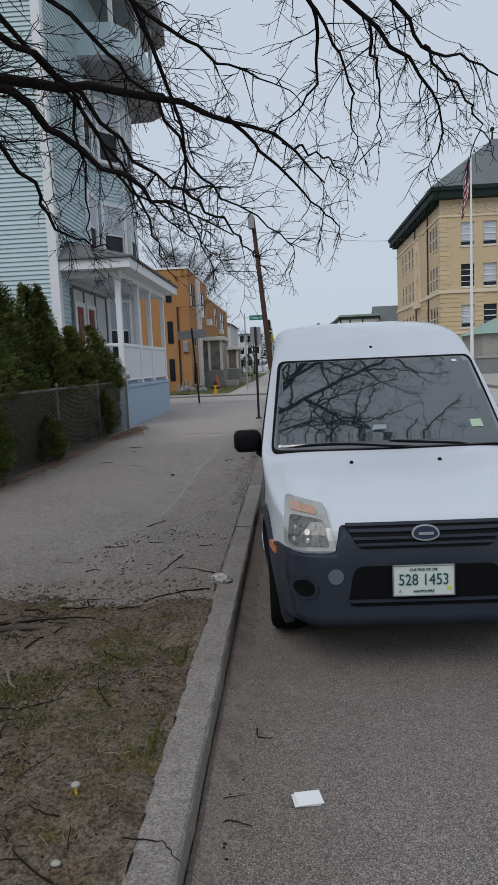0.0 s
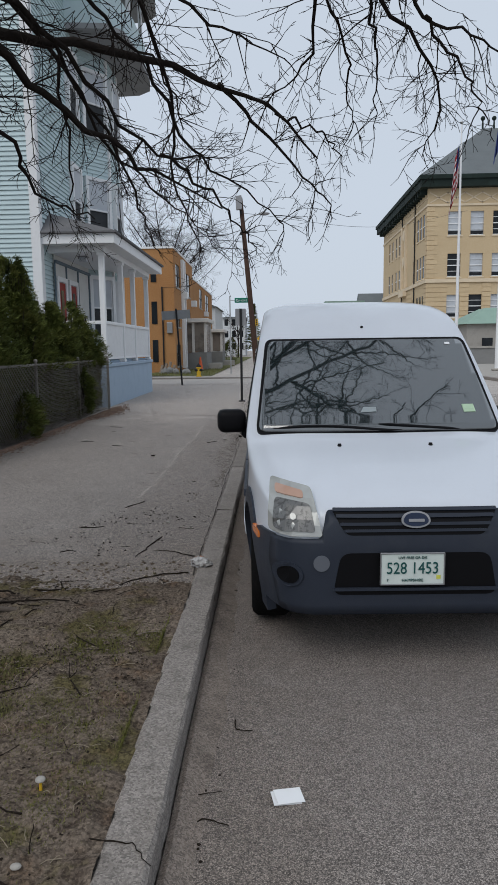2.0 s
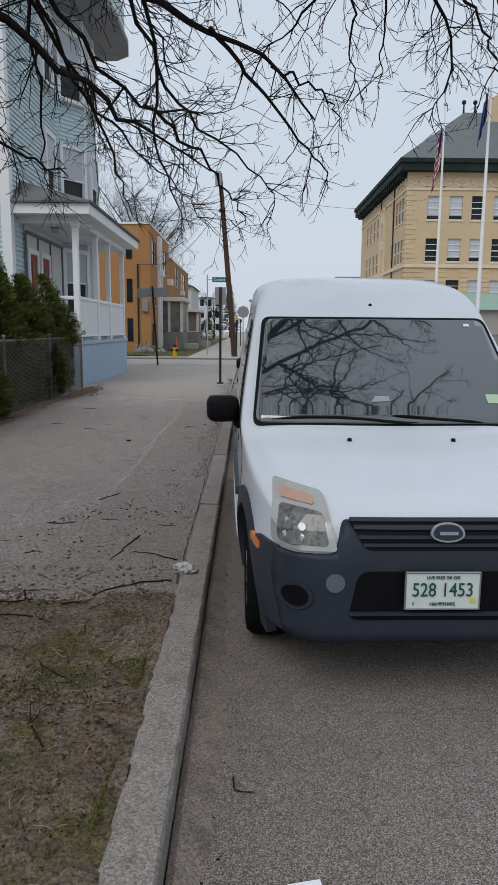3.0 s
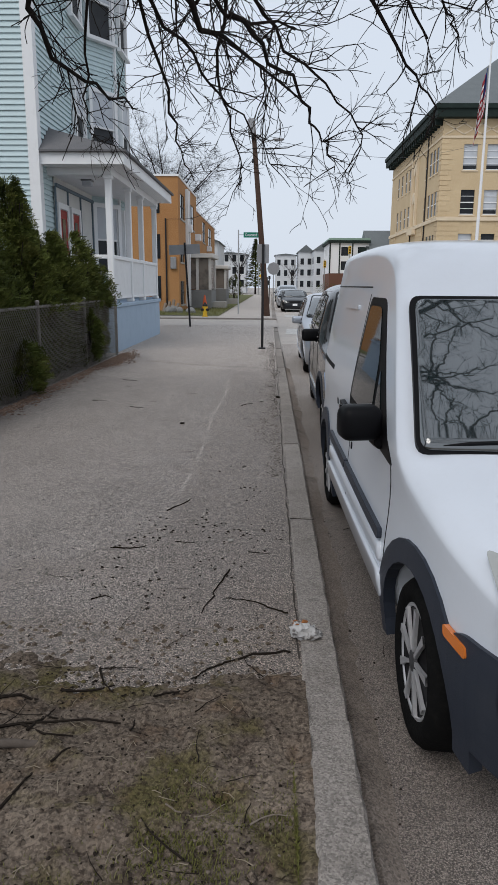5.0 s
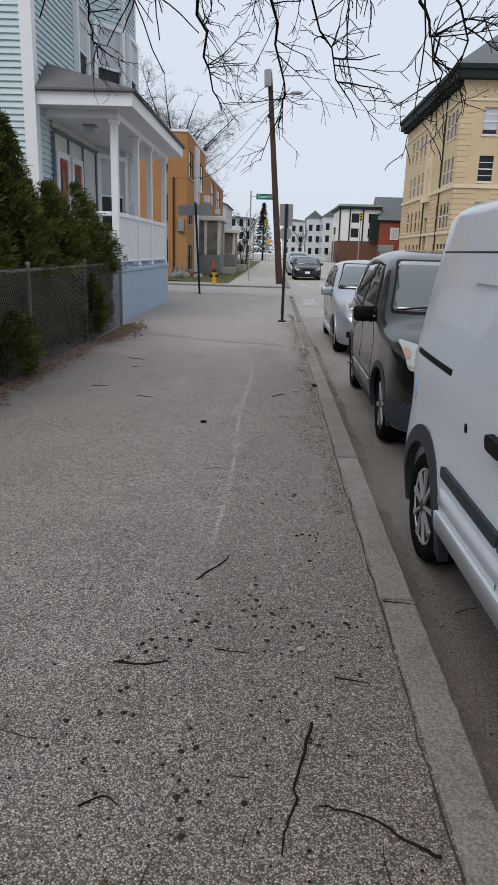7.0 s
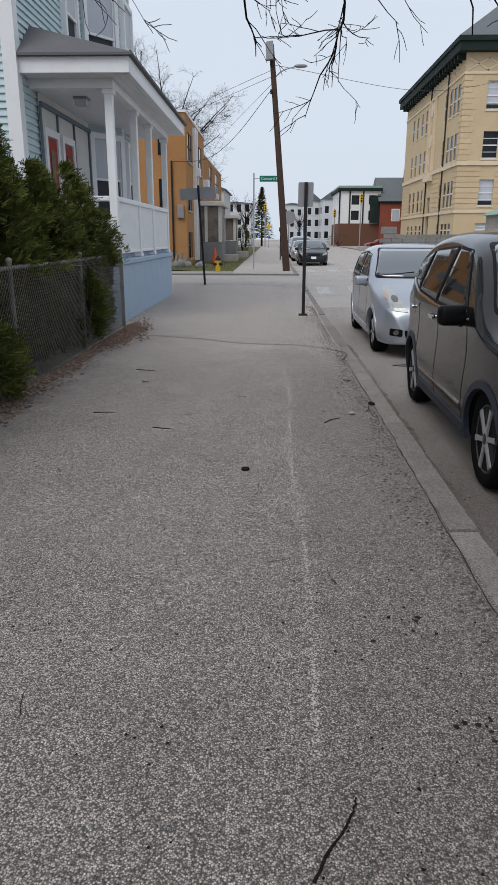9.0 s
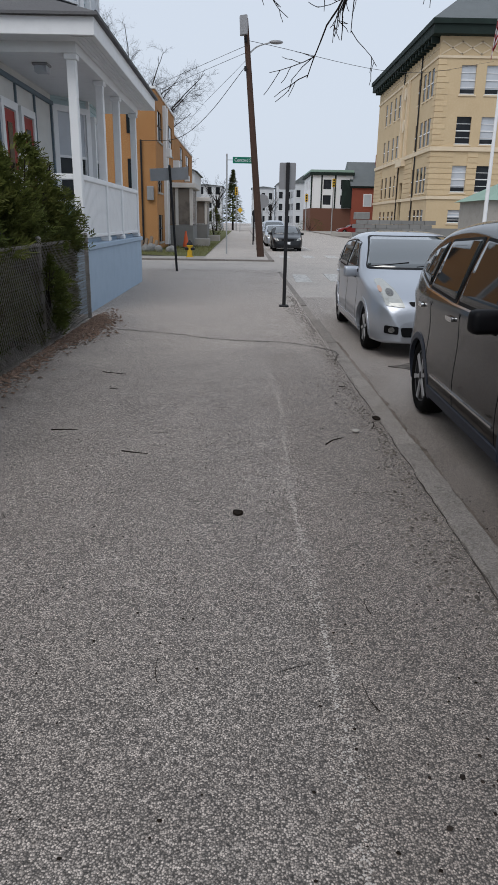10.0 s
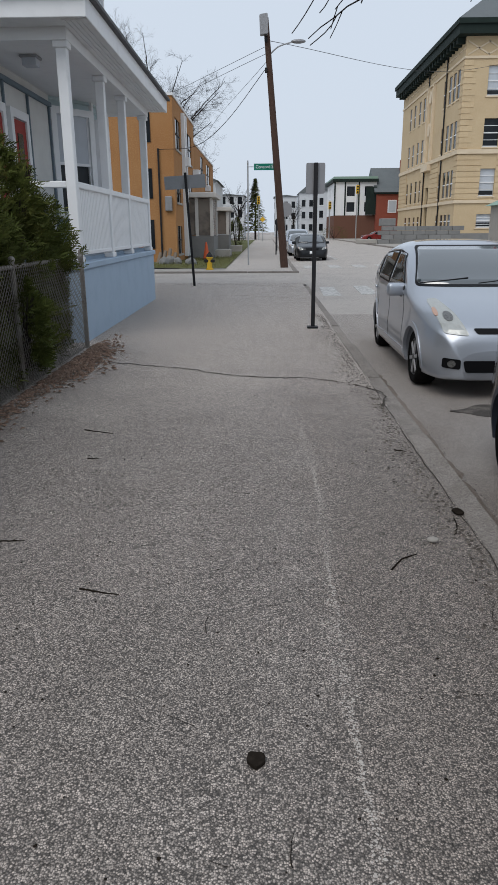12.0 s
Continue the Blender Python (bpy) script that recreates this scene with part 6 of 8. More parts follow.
T = (-2.5, 2.9, 2.7)
limbs = [
    ([T, (-2.1, 4.2, 3.3), (-1.53, 5.2, 3.65), (-1.13, 5.6, 3.7), (-0.61, 6.0, 3.75), (-0.08, 6.6, 3.77), (0.41, 7.1, 3.68), (0.85, 7.7, 3.42)], 0.065, 0.009),
    ([T, (-1.9, 4.1, 3.35), (-1.42, 4.9, 3.41), (-1.24, 5.2, 3.24), (-0.96, 5.6, 3.08), (-0.7, 6.0, 2.98), (-0.54, 6.4, 2.95), (-0.1, 7.0, 2.8)], 0.048, 0.007),
    ([T, (-1.9, 4.2, 3.9), (-1.43, 5.0, 3.81), (-1.2, 5.3, 3.67), (-0.91, 5.8, 3.37), (-0.58, 6.4, 3.14), (-0.18, 6.9, 3.22)], 0.038, 0.008),
    ([(-2.3, 3.0, 4.2), (-0.9, 4.4, 4.9), (0.3, 5.3, 4.8), (1.17, 6.2, 4.3), (1.55, 6.6, 4.15), (1.9, 7.0, 3.9), (1.97, 7.3, 3.62), (1.88, 7.5, 3.35)], 0.035, 0.005),
    ([(-0.2, 5.0, 4.86), (0.59, 6.0, 4.58), (0.78, 6.6, 4.34), (0.67, 7.2, 4.11), (0.36, 7.7, 4.0)], 0.03, 0.005),
    ([(0.3, 5.3, 4.8), (1.25, 5.8, 4.42), (1.64, 6.3, 4.14), (2.23, 6.8, 4.19), (2.6, 7.2, 4.1)], 0.028, 0.006),
    ([(-2.2, 3.0, 3.9), (-1.2, 4.4, 4.25), (-0.72, 5.0, 4.14), (-0.51, 5.4, 4.08), (-0.22, 5.9, 4.05), (0.1, 6.4, 4.07), (0.5, 7.0, 4.12)], 0.03, 0.006),
    ([(-2.1, 3.0, 3.6), (-1.2, 4.2, 3.9), (-0.86, 5.0, 3.77), (-0.68, 5.5, 3.67), (-0.48, 6.0, 3.65), (-0.4, 6.6, 3.4)], 0.024, 0.006),
    ([T, (-1.7, 4.3, 3.3), (-1.47, 5.1, 2.94), (-1.4, 5.4, 2.73), (-1.32, 5.8, 2.6), (-1.15, 6.3, 2.6)], 0.026, 0.006),
    ([(-1.2, 5.6, 3.7), (-1.07, 6.5, 3.3), (-0.84, 7.3, 3.1), (-0.55, 8.2, 2.92), (-0.13, 9.3, 2.56)], 0.018, 0.004),
    ([(-0.61, 6.0, 3.75), (-0.42, 7.0, 3.4), (-0.01, 7.8, 3.19), (0.46, 8.6, 2.95), (0.46, 9.4, 2.6)], 0.018, 0.004),
    ([(-2.0, 4.2, 4.5), (-1.6, 7.0, 4.2), (-1.4, 9.0, 3.6), (-1.38, 10.2, 3.1), (-1.3, 11.0, 2.85)], 0.03, 0.004),
    ([(-0.9, 4.4, 4.9), (-0.7, 7.6, 4.2), (-0.85, 9.2, 3.6), (-0.7, 10.4, 3.1), (-0.7, 11.2, 2.85)], 0.028, 0.004),
    ([(-1.6, 7.0, 4.2), (-1.95, 8.4, 3.8), (-2.2, 9.4, 3.3), (-2.3, 10.0, 3.1)], 0.02, 0.004),
    ([(-0.08, 6.6, 3.77), (0.25, 7.0, 3.55), (0.62, 7.6, 3.3), (0.95, 8.0, 3.05), (1.05, 8.2, 2.9)], 0.022, 0.004),
    ([(-0.58, 6.4, 3.14), (-0.2, 7.0, 2.95), (0.05, 7.6, 2.72), (0.2, 8.0, 2.5)], 0.018, 0.004),
    ([(0.41, 7.1, 3.68), (0.9, 7.5, 3.6), (1.2, 7.9, 3.3)], 0.016, 0.004),
    ([(0.59, 6.0, 4.58), (1.0, 6.8, 4.2), (1.15, 7.4, 3.9), (1.3, 7.8, 3.6)], 0.018, 0.004),
    ([(1.17, 6.2, 4.3), (1.35, 7.0, 4.0), (1.4, 7.4, 3.6)], 0.016, 0.004),
    ([(1.64, 6.3, 4.14), (2.2, 6.9, 3.8), (2.5, 7.2, 3.4)], 0.016, 0.004),
    ([(-2.2, 2.8, 4.6), (-0.9, 4.0, 6.3), (0.4, 4.9, 7.0), (1.6, 5.6, 7.3), (2.6, 6.2, 7.1)], 0.09, 0.02),
    ([(-0.9, 4.0, 6.3), (0.2, 5.4, 6.6), (1.0, 6.3, 6.7), (1.9, 7.2, 6.4)], 0.06, 0.015),
    ([(0.4, 4.9, 7.0), (1.2, 4.2, 7.4), (2.2, 3.8, 7.6)], 0.05, 0.012),
    ([(-2.2, 2.6, 4.4), (-1.0, 1.6, 5.6), (0.6, 0.8, 6.6), (2.2, 0.4, 7.0)], 0.08, 0.02),
    ([(-2.2, 2.6, 4.4), (-1.6, 3.2, 6.4), (-0.6, 3.8, 8.2), (0.8, 4.2, 9.2)], 0.09, 0.02),
    ([(-1.6, 3.2, 6.4), (0.2, 2.2, 7.2), (1.8, 2.0, 7.6), (3.0, 2.2, 7.4)], 0.06, 0.015),
    ([(-2.3, 2.4, 4.2), (-1.4, 0.2, 5.2), (0.2, -1.8, 6.2), (1.4, -3.2, 6.6)], 0.08, 0.02),
    ([(-1.0, 1.6, 5.6), (0.4, 2.6, 5.9), (1.6, 3.2, 5.8), (2.6, 3.6, 5.5)], 0.05, 0.012),
    ([(-2.5, 2.4, 4.4), (-3.6, 0.6, 6.0), (-4.4, -1.6, 7.2)], 0.09, 0.02),
    ([(-2.6, 3.0, 4.2), (-4.0, 4.6, 5.8), (-5.2, 6.0, 7.0)], 0.08, 0.02),
    ([(-1.4, 0.2, 5.2), (0.9, 0.0, 5.3), (2.4, 0.6, 5.0)], 0.045, 0.012),
]
over = random.Random(21)
for points, r0, r1 in list(limbs[20:]):
    for u in range(17):
        k = over.randrange(1, len(points))
        p = Vector(points[k - 1]).lerp(Vector(points[k]), over.random())
        if p.z < 5.2 or p.y > 7.2 or p.x < -1.5:
            continue
        side = Vector((over.gauss(0.25, 0.6), over.gauss(-0.1, 0.7), over.gauss(0.1, 0.35))).normalized()
        reach = over.uniform(0.9, 1.9)
        q = p + side * reach * 0.5 + Vector((0, 0, 0.12))
        limbs.append(([tuple(p), tuple(q), tuple(q + side * reach * 0.5 + Vector((over.gauss(0, 0.2), over.gauss(0, 0.2), -0.25)))], 0.028, 0.011))
tree("large bare street tree with drooping branches over the pavement", ([(-2.75, 2.6, -0.1), (-2.65, 2.7, 1.2), (-2.5, 2.85, 2.7), (-2.3, 2.9, 4.4)], (0.36, 0.2)), limbs, 5, 0.78, -0.1, 2, 5.4)


def far_tree(label, x, y, height, seed, spread=0.5):
    rnd = random.Random(seed)
    lim = []
    for k in range(14):
        a = 2.4 * k + rnd.random()
        z = height * rnd.uniform(0.25, 0.5)
        r = height * spread * rnd.uniform(0.5, 0.9)
        lim.append(([(x, y, z), (x + 0.35 * r * math.cos(a), y + 0.35 * r * math.sin(a), z + height * 0.2), (x + 0.8 * r * math.cos(a), y + 0.8 * r * math.sin(a), z + height * rnd.uniform(0.3, 0.5))], 0.006 * height, 0.0012 * height))
    return tree(label, ([(x, y, 0), (x + 0.1, y, height * 0.25), (x, y + 0.1, height * 0.55)], (0.02 * height, 0.006 * height)), lim, seed, height * 0.15, 0.03, 2, 2.2)


far_tree("tall bare tree standing behind the orange apartments", -10.5, 72, 18, 11)
far_tree("bare tree behind the second apartment block", -10, 86, 12, 12)
far_tree("bare tree beside the far pavement", -5.2, 112, 9, 13)
far_tree("bare tree before the far white houses", 4.2, 150, 8, 14)
conifer = thing("conifer_tree", "dark ragged conifer at the far street corner", "tree")
bm = bmesh.new()
rod(bm, (-3.0, 128, 0), (-3.0, 128, 9.6), 0.18, 0.03, 8)
part("trunk", bm, BARK, conifer)
rnd = random.Random(3)
vs, fs = [], []
for k in range(1500):
    z = 1.6 + 8.0 * rnd.random() ** 1.1
    r = (9.9 - z) * 0.27 * rnd.uniform(0.4, 1.1)
    a = rnd.random() * 6.283
    c = Vector((-3.0 + r * math.cos(a), 128 + r * math.sin(a), z - 0.15 * r))
    d = Vector((math.cos(a), math.sin(a), -0.25)) * 0.35
    s = Vector((-math.sin(a), math.cos(a), 0.15)) * 0.16
    b = len(vs)
    vs += [tuple(c - d), tuple(c + s), tuple(c + d), tuple(c - s)]
    fs.append((b, b + 1, b + 2, b + 3))
me = bpy.data.meshes.new("needles")
me.from_pydata(vs, [], fs)
me.materials.append(LEAF)
ob = new("needles", me)
ob.parent = conifer
ob["kind"] = "stuff"


def shrub(label, x, y, rx, ry, h, seed, n=2600, z0=0.0, name="shrub"):
    """A feathery evergreen: stems and many small flat sprays."""
    rnd = random.Random(seed)
    ob = thing(name, label, "shrub", group="hedge shrubs")
    wood = Wood()
    for k in range(16):
        a = rnd.random() * 6.283
        wood.stick([Vector((x, y, z0)), Vector((x + 0.4 * rx * math.cos(a), y + 0.4 * ry * math.sin(a), z0 + 0.45 * h)), Vector((x + 0.7 * rx * math.cos(a), y + 0.7 * ry * math.sin(a), z0 + 0.85 * h))], 0.022, 0.006, 5)
    st = new("stem", wood.mesh("stem", BARK))
    st.parent = ob
    st["kind"] = "stuff"
    tufts = [(rnd.random() * 6.283, rnd.uniform(0.1, 1.0), rnd.uniform(0.7, 1.2)) for _ in range(90)]
    vs, fs = [], []
    for k in range(n):
        a0, t, grow = tufts[rnd.randrange(len(tufts))]
        a = a0 + rnd.gauss(0, 0.13)
        u = min(1.0, max(0.03, t + rnd.gauss(0, 0.055)))
        wide = (0.6 + 0.5 * math.sin(math.pi * min(1, u * 0.9 + 0.12))) * (1 - 0.55 * max(0, u - 0.7) / 0.3)
        r = wide * grow * rnd.uniform(0.62, 1.06)
        c = Vector((x + rx * r * math.cos(a), y + ry * r * math.sin(a), z0 + h * u * (0.94 + 0.12 * (grow - 0.9))))
        if c.z < 1.12 and c.x > -3.9 and y < 20 and x < -4.2:
            c.x = -3.9 - 0.2 * rnd.random()
        out = Vector((math.cos(a), math.sin(a), rnd.uniform(-0.3, 1.1))).normalized()
        size = rnd.uniform(0.035, 0.07)
        sidev = out.cross(Vector((rnd.gauss(0, 1), rnd.gauss(0, 1), rnd.gauss(0, 1)))).normalized()
        for j in range(3):
            o = out * (size * 0.55 * j)
            for s in (-1, 1):
                tip = c + o + (out * 0.8 + sidev * s * 0.75) * size * rnd.uniform(0.8, 1.2)
                w = out.cross(sidev) * size * 0.06 + out * size * 0.26
                b = len(vs)
                mid = (c + o).lerp(tip, 0.55)
                vs += [tuple(c + o), tuple(mid + w + sidev * s * 0.004), tuple(tip), tuple(mid - w)]
                fs.append((b, b + 1, b + 2, b + 3))
    me = bpy.data.meshes.new("foliage")
    me.from_pydata(vs, [], fs)
    me.materials.append(LEAF)
    fo = new("foliage", me)
    fo.parent = ob
    fo["kind"] = "stuff"
    return ob


for k, (x, y, rx, ry, h) in enumerate(((-4.75, 9.9, 0.85, 0.95, 3.2), (-4.75, 11.5, 0.85, 0.95, 3.3), (-4.6, 13.2, 0.8, 0.9, 2.6), (-4.55, 14.7, 0.8, 0.95, 2.55), (-4.4, 15.9, 0.75, 0.85, 2.65), (-4.25, 16.7, 0.45, 0.4, 2.0), (-4.8, 13.9, 0.5, 0.55, 3.4), (-5.6, 10.4, 0.8, 0.9, 3.1), (-6.2, 13.6, 0.9, 1.2, 2.9))):
    shrub("dark green feathery evergreen shrub leaning over the fence", x, y, rx, ry, h, 40 + k, 7500)
for k, (y, h) in enumerate(((8.6, 1.3), (9.9, 1.2), (11.2, 1.25), (12.5, 1.2), (13.8, 1.3), (15.0, 1.25), (16.0, 1.1))):
    shrub("dense dark evergreen growth filling the chain-link fence", -4.22, y, 0.32, 0.8, h, 80 + k, 3000)
for k, (y, h) in enumerate(((9.3, 1.3), (11.6, 0.8), (15.2, 1.1))):
    shrub("low evergreen growth poking through the fence", -3.92, y, 0.3, 0.55, h, 60 + k, 1900)
shrub("dark clipped round bush beside the far pavement", -4.1, 75, 0.75, 1.0, 2.8, 71, 2600)
brown = shrub("brown leafless thicket at the far corner", 10.2, 128, 2.2, 2.0, 2.2, 72, 900)


# ---- fence ----
fence = thing("chain_link_fence", "rusty chain-link fence along the pavement", "fence")
FX, FY0, FY1, FH = -3.8, 7.0, 17.62, 1.24
WIRE = material("dull_fence_wire", (0.27, 0.255, 0.235), 0.6, 0.3, spots=((3, 0.6, (0.13, 0.1, 0.08), 0.45, 0.65),))
wood = Wood()
step = 0.07
k = 0
y = FY0 - FH
while y < FY1:
    for s in (0, 1):
        a, b = max(y, FY0), min(y + FH, FY1)
        if b > a:
            za, zb = (a - y), (b - y)
            if s:
                za, zb = FH - za, FH - zb
            wood.stick([Vector((FX + 0.003 * s, a, 0.03 + za)), Vector((FX + 0.003 * s, b, 0.03 + zb))], 0.0034, 0.0034, 3)
    y += step
mesh_ob = new("mesh_wire", wood.mesh("mesh_wire", WIRE))
mesh_ob.parent = fence
mesh_ob["kind"] = "stuff"
y = FY0
while y < FY1 + 0.1:
    bm = bmesh.new()
    rod(bm, (FX - 0.03, y, -0.05), (FX - 0.03, y, FH + 0.06), 0.026 if y < FY1 - 0.1 else 0.032, sides=10)
    bmesh.ops.create_uvsphere(bm, u_segments=10, v_segments=6, radius=0.036, matrix=Matrix.Translation((FX - 0.03, y, FH + 0.07)))
    part("post", bm, WIRE, fence)
    y += 2.655
bm = bmesh.new()
rod(bm, (FX - 0.02, FY0, FH), (FX - 0.02, FY1, FH), 0.019, sides=8)
part("top_rail", bm, WIRE, fence)

# ---- posts and poles ----
post = thing("sign_post", "black steel post carrying a sign seen from behind", "sign post")
part("post", cube(-0.54, -0.475, 19.53, 19.58, -0.05, 2.58, 0.006), BLACK_STEEL, post)
part("sign_plate", prism(rounded([(-0.66, 2.12), (-0.36, 2.12), (-0.36, 2.58), (-0.66, 2.58)], 0.03), "y", 19.585, 19.59), SIGN_BACK, post, "bare grey back of a parking sign")
part("foot", cube(-0.6, -0.42, 19.47, 19.64, -0.02, 0.03, 0.01), BLACK_STEEL, post)
post = thing("sign_post", "leaning dark post with two street name plates", "sign post", at=pose(-3.41, 28.73, 0, 0, -3.2, 0))
part("post", cube(-0.035, 0.035, -0.03, 0.03, -0.1, 3.15, 0.006), BLACK_STEEL, post)
for x0, x1 in ((-0.62, -0.03), (0.03, 0.56)):
    part("sign_plate", cube(x0, x1, 0.03, 0.036, 2.72, 3.08, 0.002), SIGN_BACK, post, "grey back of a name plate")
pole = thing("utility_pole", "leaning brown wooden utility pole with a street lamp", "utility pole")
bm = bmesh.new()
rod(bm, (-0.46, 38.8, -0.2), (-1.3, 38.8, 9.6), 0.17, 0.11, 14)
part("shaft", bm, WOOD_POLE, pole)
part("transformer", prism(rounded([(-1.52, 8.9), (-1.2, 8.95), (-1.22, 9.65), (-1.55, 9.6)], 0.06), "y", 38.35, 38.65), SIGN_BACK, pole, "grey box at the pole top")
part("lamp_arm", tube(bend([(-1.22, 38.8, 8.2), (-0.8, 38.75, 8.55), (-0.2, 38.7, 8.72)], 10), [0.03] * 11, 8), GALV, pole)
bm = bmesh.new()
bmesh.ops.create_uvsphere(bm, u_segments=14, v_segments=8, radius=1.0, matrix=Matrix.Translation((0.0, 38.68, 8.72)) @ Matrix.Diagonal((0.3, 0.13, 0.08, 1)))
part("lamp_head", bm, SIGN_BACK, pole, smooth=True)
for y in (0.0, 1.1):
    part("insulator", cube(-1.33, -1.23, 38.62, 38.7, 7.6 + y, 7.8 + y, 0.02), BLACK_STEEL, pole)
wires = [([(-1.2, 38.8, 7.9), (-3.0, 41, 6.2), (-4.6, 43, 5.4), (-6.5, 43.9, 5.35)], 0.014),
         ([(-1.25, 38.8, 8.6), (-8, 50, 8.3), (-20, 72, 8.6)], 0.009), ([(-1.22, 38.8, 8.35), (-8, 50, 8.0), (-20, 72, 8.2)], 0.009), ([(-1.2, 38.8, 8.1), (-5, 60, 8.6), (-9, 90, 9.6)], 0.009),
         ([(-1.25, 38.8, 8.8), (8, 50, 9.8), (19.5, 70, 14.5)], 0.011)]
for pts, r in wires:
    ob = thing("cable", "thin black overhead cable strung from the pole", "cable", group="overhead cables")
    part("strand", tube(bend(pts, 20), [r] * 21, 5), BLACK_STEEL, ob)
sign = thing("street_sign", "green street name sign on a slim grey pole", "street sign")
bm = bmesh.new()
rod(bm, (-2.1, 41, 0), (-2.1, 41, 4.55), 0.035, sides=8)
part("pole", bm, GALV, sign)
blade = part("blade", cube(-1.82, -0.82, 40.98, 41.0, 4.14, 4.42, 0.004), GREEN_SIGN, sign, "green name blade")
part("bracket", cube(-2.1, -1.82, 40.98, 41.0, 4.27, 4.3), GALV, sign)
writing("Concord St", 0.2, PAPER, blade, Matrix.Translation((-1.32, 40.97, 4.28)) @ pose(0, 0, 0, 90, 0, 0), "sign_text", sx=0.9)
sign = thing("stop_sign", "grey back of a stop sign on the far corner", "road sign")
bm = bmesh.new()
rod(bm, (-0.1, 52, 0), (-0.1, 52, 3.0), 0.035, sides=8)
part("pole", bm, GALV, sign)
part("plate", prism(circle(-0.1, 2.75, 0.45, 0.45, 8), "y", 51.93, 51.95), SIGN_BACK, sign)
for x, y, h in ((-0.5, 46, 1.9), (-0.6, 55, 2.2), (-0.4, 64, 2.4)):
    ob = thing("parking_meter_post", "thin dark post along the far pavement", "post", group="far posts")
    bm = bmesh.new()
    rod(bm, (x, y, 0), (x, y, h), 0.04, sides=8)
    part("post", bm, BLACK_STEEL, ob)
    part("head", cube(x - 0.1, x + 0.1, y - 0.06, y + 0.06, h - 0.3, h, 0.03), BLACK_STEEL, ob)
YELLOW = material("yellow_signal_paint", (0.62, 0.38, 0.03), 0.5)
for x, y, z in ((-2.4, 124, 5.2), (12.6, 118, 6.4), (9.2, 126, 4.4)):
    ob = thing("traffic_light", "yellow three-lens traffic light over the far crossing", "traffic light", group="traffic lights")
    part("housing", cube(x - 0.22, x + 0.22, y - 0.18, y + 0.2, z + 0.3, z + 1.5, 0.05), YELLOW, ob)
    for k in range(3):
        part("lens", prism(circle(x, z + 0.52 + 0.38 * k, 0.13), "y", y - 0.22, y - 0.17), BLACK_PLASTIC, ob)
    bm = bmesh.new()
    rod(bm, (x, y + 0.3, 0), (x, y + 0.3, z + 1.7), 0.09, 0.07, 8)
    part("pole", bm, GALV, ob)
    part("arm", cube(x - 0.05, x + 0.05, y, y + 0.3, z + 1.5, z + 1.6), GALV, ob)
ob = thing("warning_sign", "yellow diamond road sign far down the street", "road sign")
bm = bmesh.new()
rod(bm, (-1.7, 110, 0), (-1.7, 110, 3.0), 0.05, sides=8)
part("pole", bm, GALV, ob)
part("plate", prism([(-2.1, 3.0), (-1.7, 2.6), (-1.3, 3.0), (-1.7, 3.4)], "y", 109.9, 109.93), YELLOW, ob)
for x, y, top, base in ((13.47, 50, 16.5, 0.0), (13.35, 40.5, 16.2, 0.0)):
    ob = thing("flagpole", "tall white flagpole with a ball finial", "flagpole", group="flagpoles")
    bm = bmesh.new()
    rod(bm, (x, y, base), (x, y, top), 0.13, 0.05, 14)
    part("shaft", bm, WHITE, ob)
    bm = bmesh.new()
    bmesh.ops.create_uvsphere(bm, u_segments=12, v_segments=8, radius=0.12, matrix=Matrix.Translation((x, y, top + 0.1)))
    part("finial", bm, GALV, ob, smooth=True)
    part("collar", cube(x - 0.25, x + 0.25, y - 0.25, y + 0.25, base, base + 0.15, 0.04), CONCRETE, ob)
FLAG = [material("flag_red", (0.3, 0.02, 0.03), 0.8), material("flag_white", (0.62, 0.6, 0.6), 0.8), material("flag_blue", (0.025, 0.04, 0.16), 0.8)]


def hung_flag(label, x, y, top, drop, wide, striped):
    """A flag hanging limp in folds from its pole."""
    bm = bmesh.new()
    nu, nv = 26, 30
    g = []
    for i in range(nu + 1):
        row = []
        for j in range(nv + 1):
            u, v = i / nu, j / nv
            sag = drop * (v * 0.62 + 0.38 * v * u) + 0.9 * u
            row.append(bm.verts.new((x - 0.1 - wide * u * (0.35 + 0.65 * v), y + 0.16 * math.sin(u * 15 + v * 2.0) * (0.3 + u), top - sag)))
        g.append(row)
    for i in range(nu):
        for j in range(nv):
            f = bm.faces.new((g[i][j], g[i + 1][j], g[i + 1][j + 1], g[i][j + 1]))
            f.material_index = (2 if i < nu * 0.42 and j < nv * 0.5 else (j * 13 // nv) % 2) if striped else 2
    ob = thing("flag", label, "flag")
    part("cloth", bm, FLAG, ob, smooth=True)


hung_flag("red, white and blue striped flag hanging limp", 13.42, 49.95, 15.2, 4.0, 0.62, True)
hung_flag("dark blue state flag hanging limp", 13.3, 40.4, 14.6, 2.4, 0.5, False)

# ---- far kerbside things ----
hyd = thing("fire_hydrant", "yellow fire hydrant with a dark cap", "fire hydrant")
bm = lathe([(0.0, 0.16), (0.05, 0.16), (0.06, 0.11), (0.45, 0.11), (0.47, 0.14), (0.52, 0.14)], 16)
part("barrel", bm, YELLOW, hyd, at=pose(-3.62, 37.2, 0, 0, -90, 0))
bm = lathe([(0.0, 0.14), (0.08, 0.12), (0.16, 0.05), (0.2, 0.03)], 16)
part("cap", bm, BLACK_STEEL, hyd, at=pose(-3.62, 37.2, 0.52, 0, -90, 0))
part("nozzle", cube(-3.84, -3.4, 37.1, 37.3, 0.3, 0.42, 0.03), BLACK_STEEL, hyd)
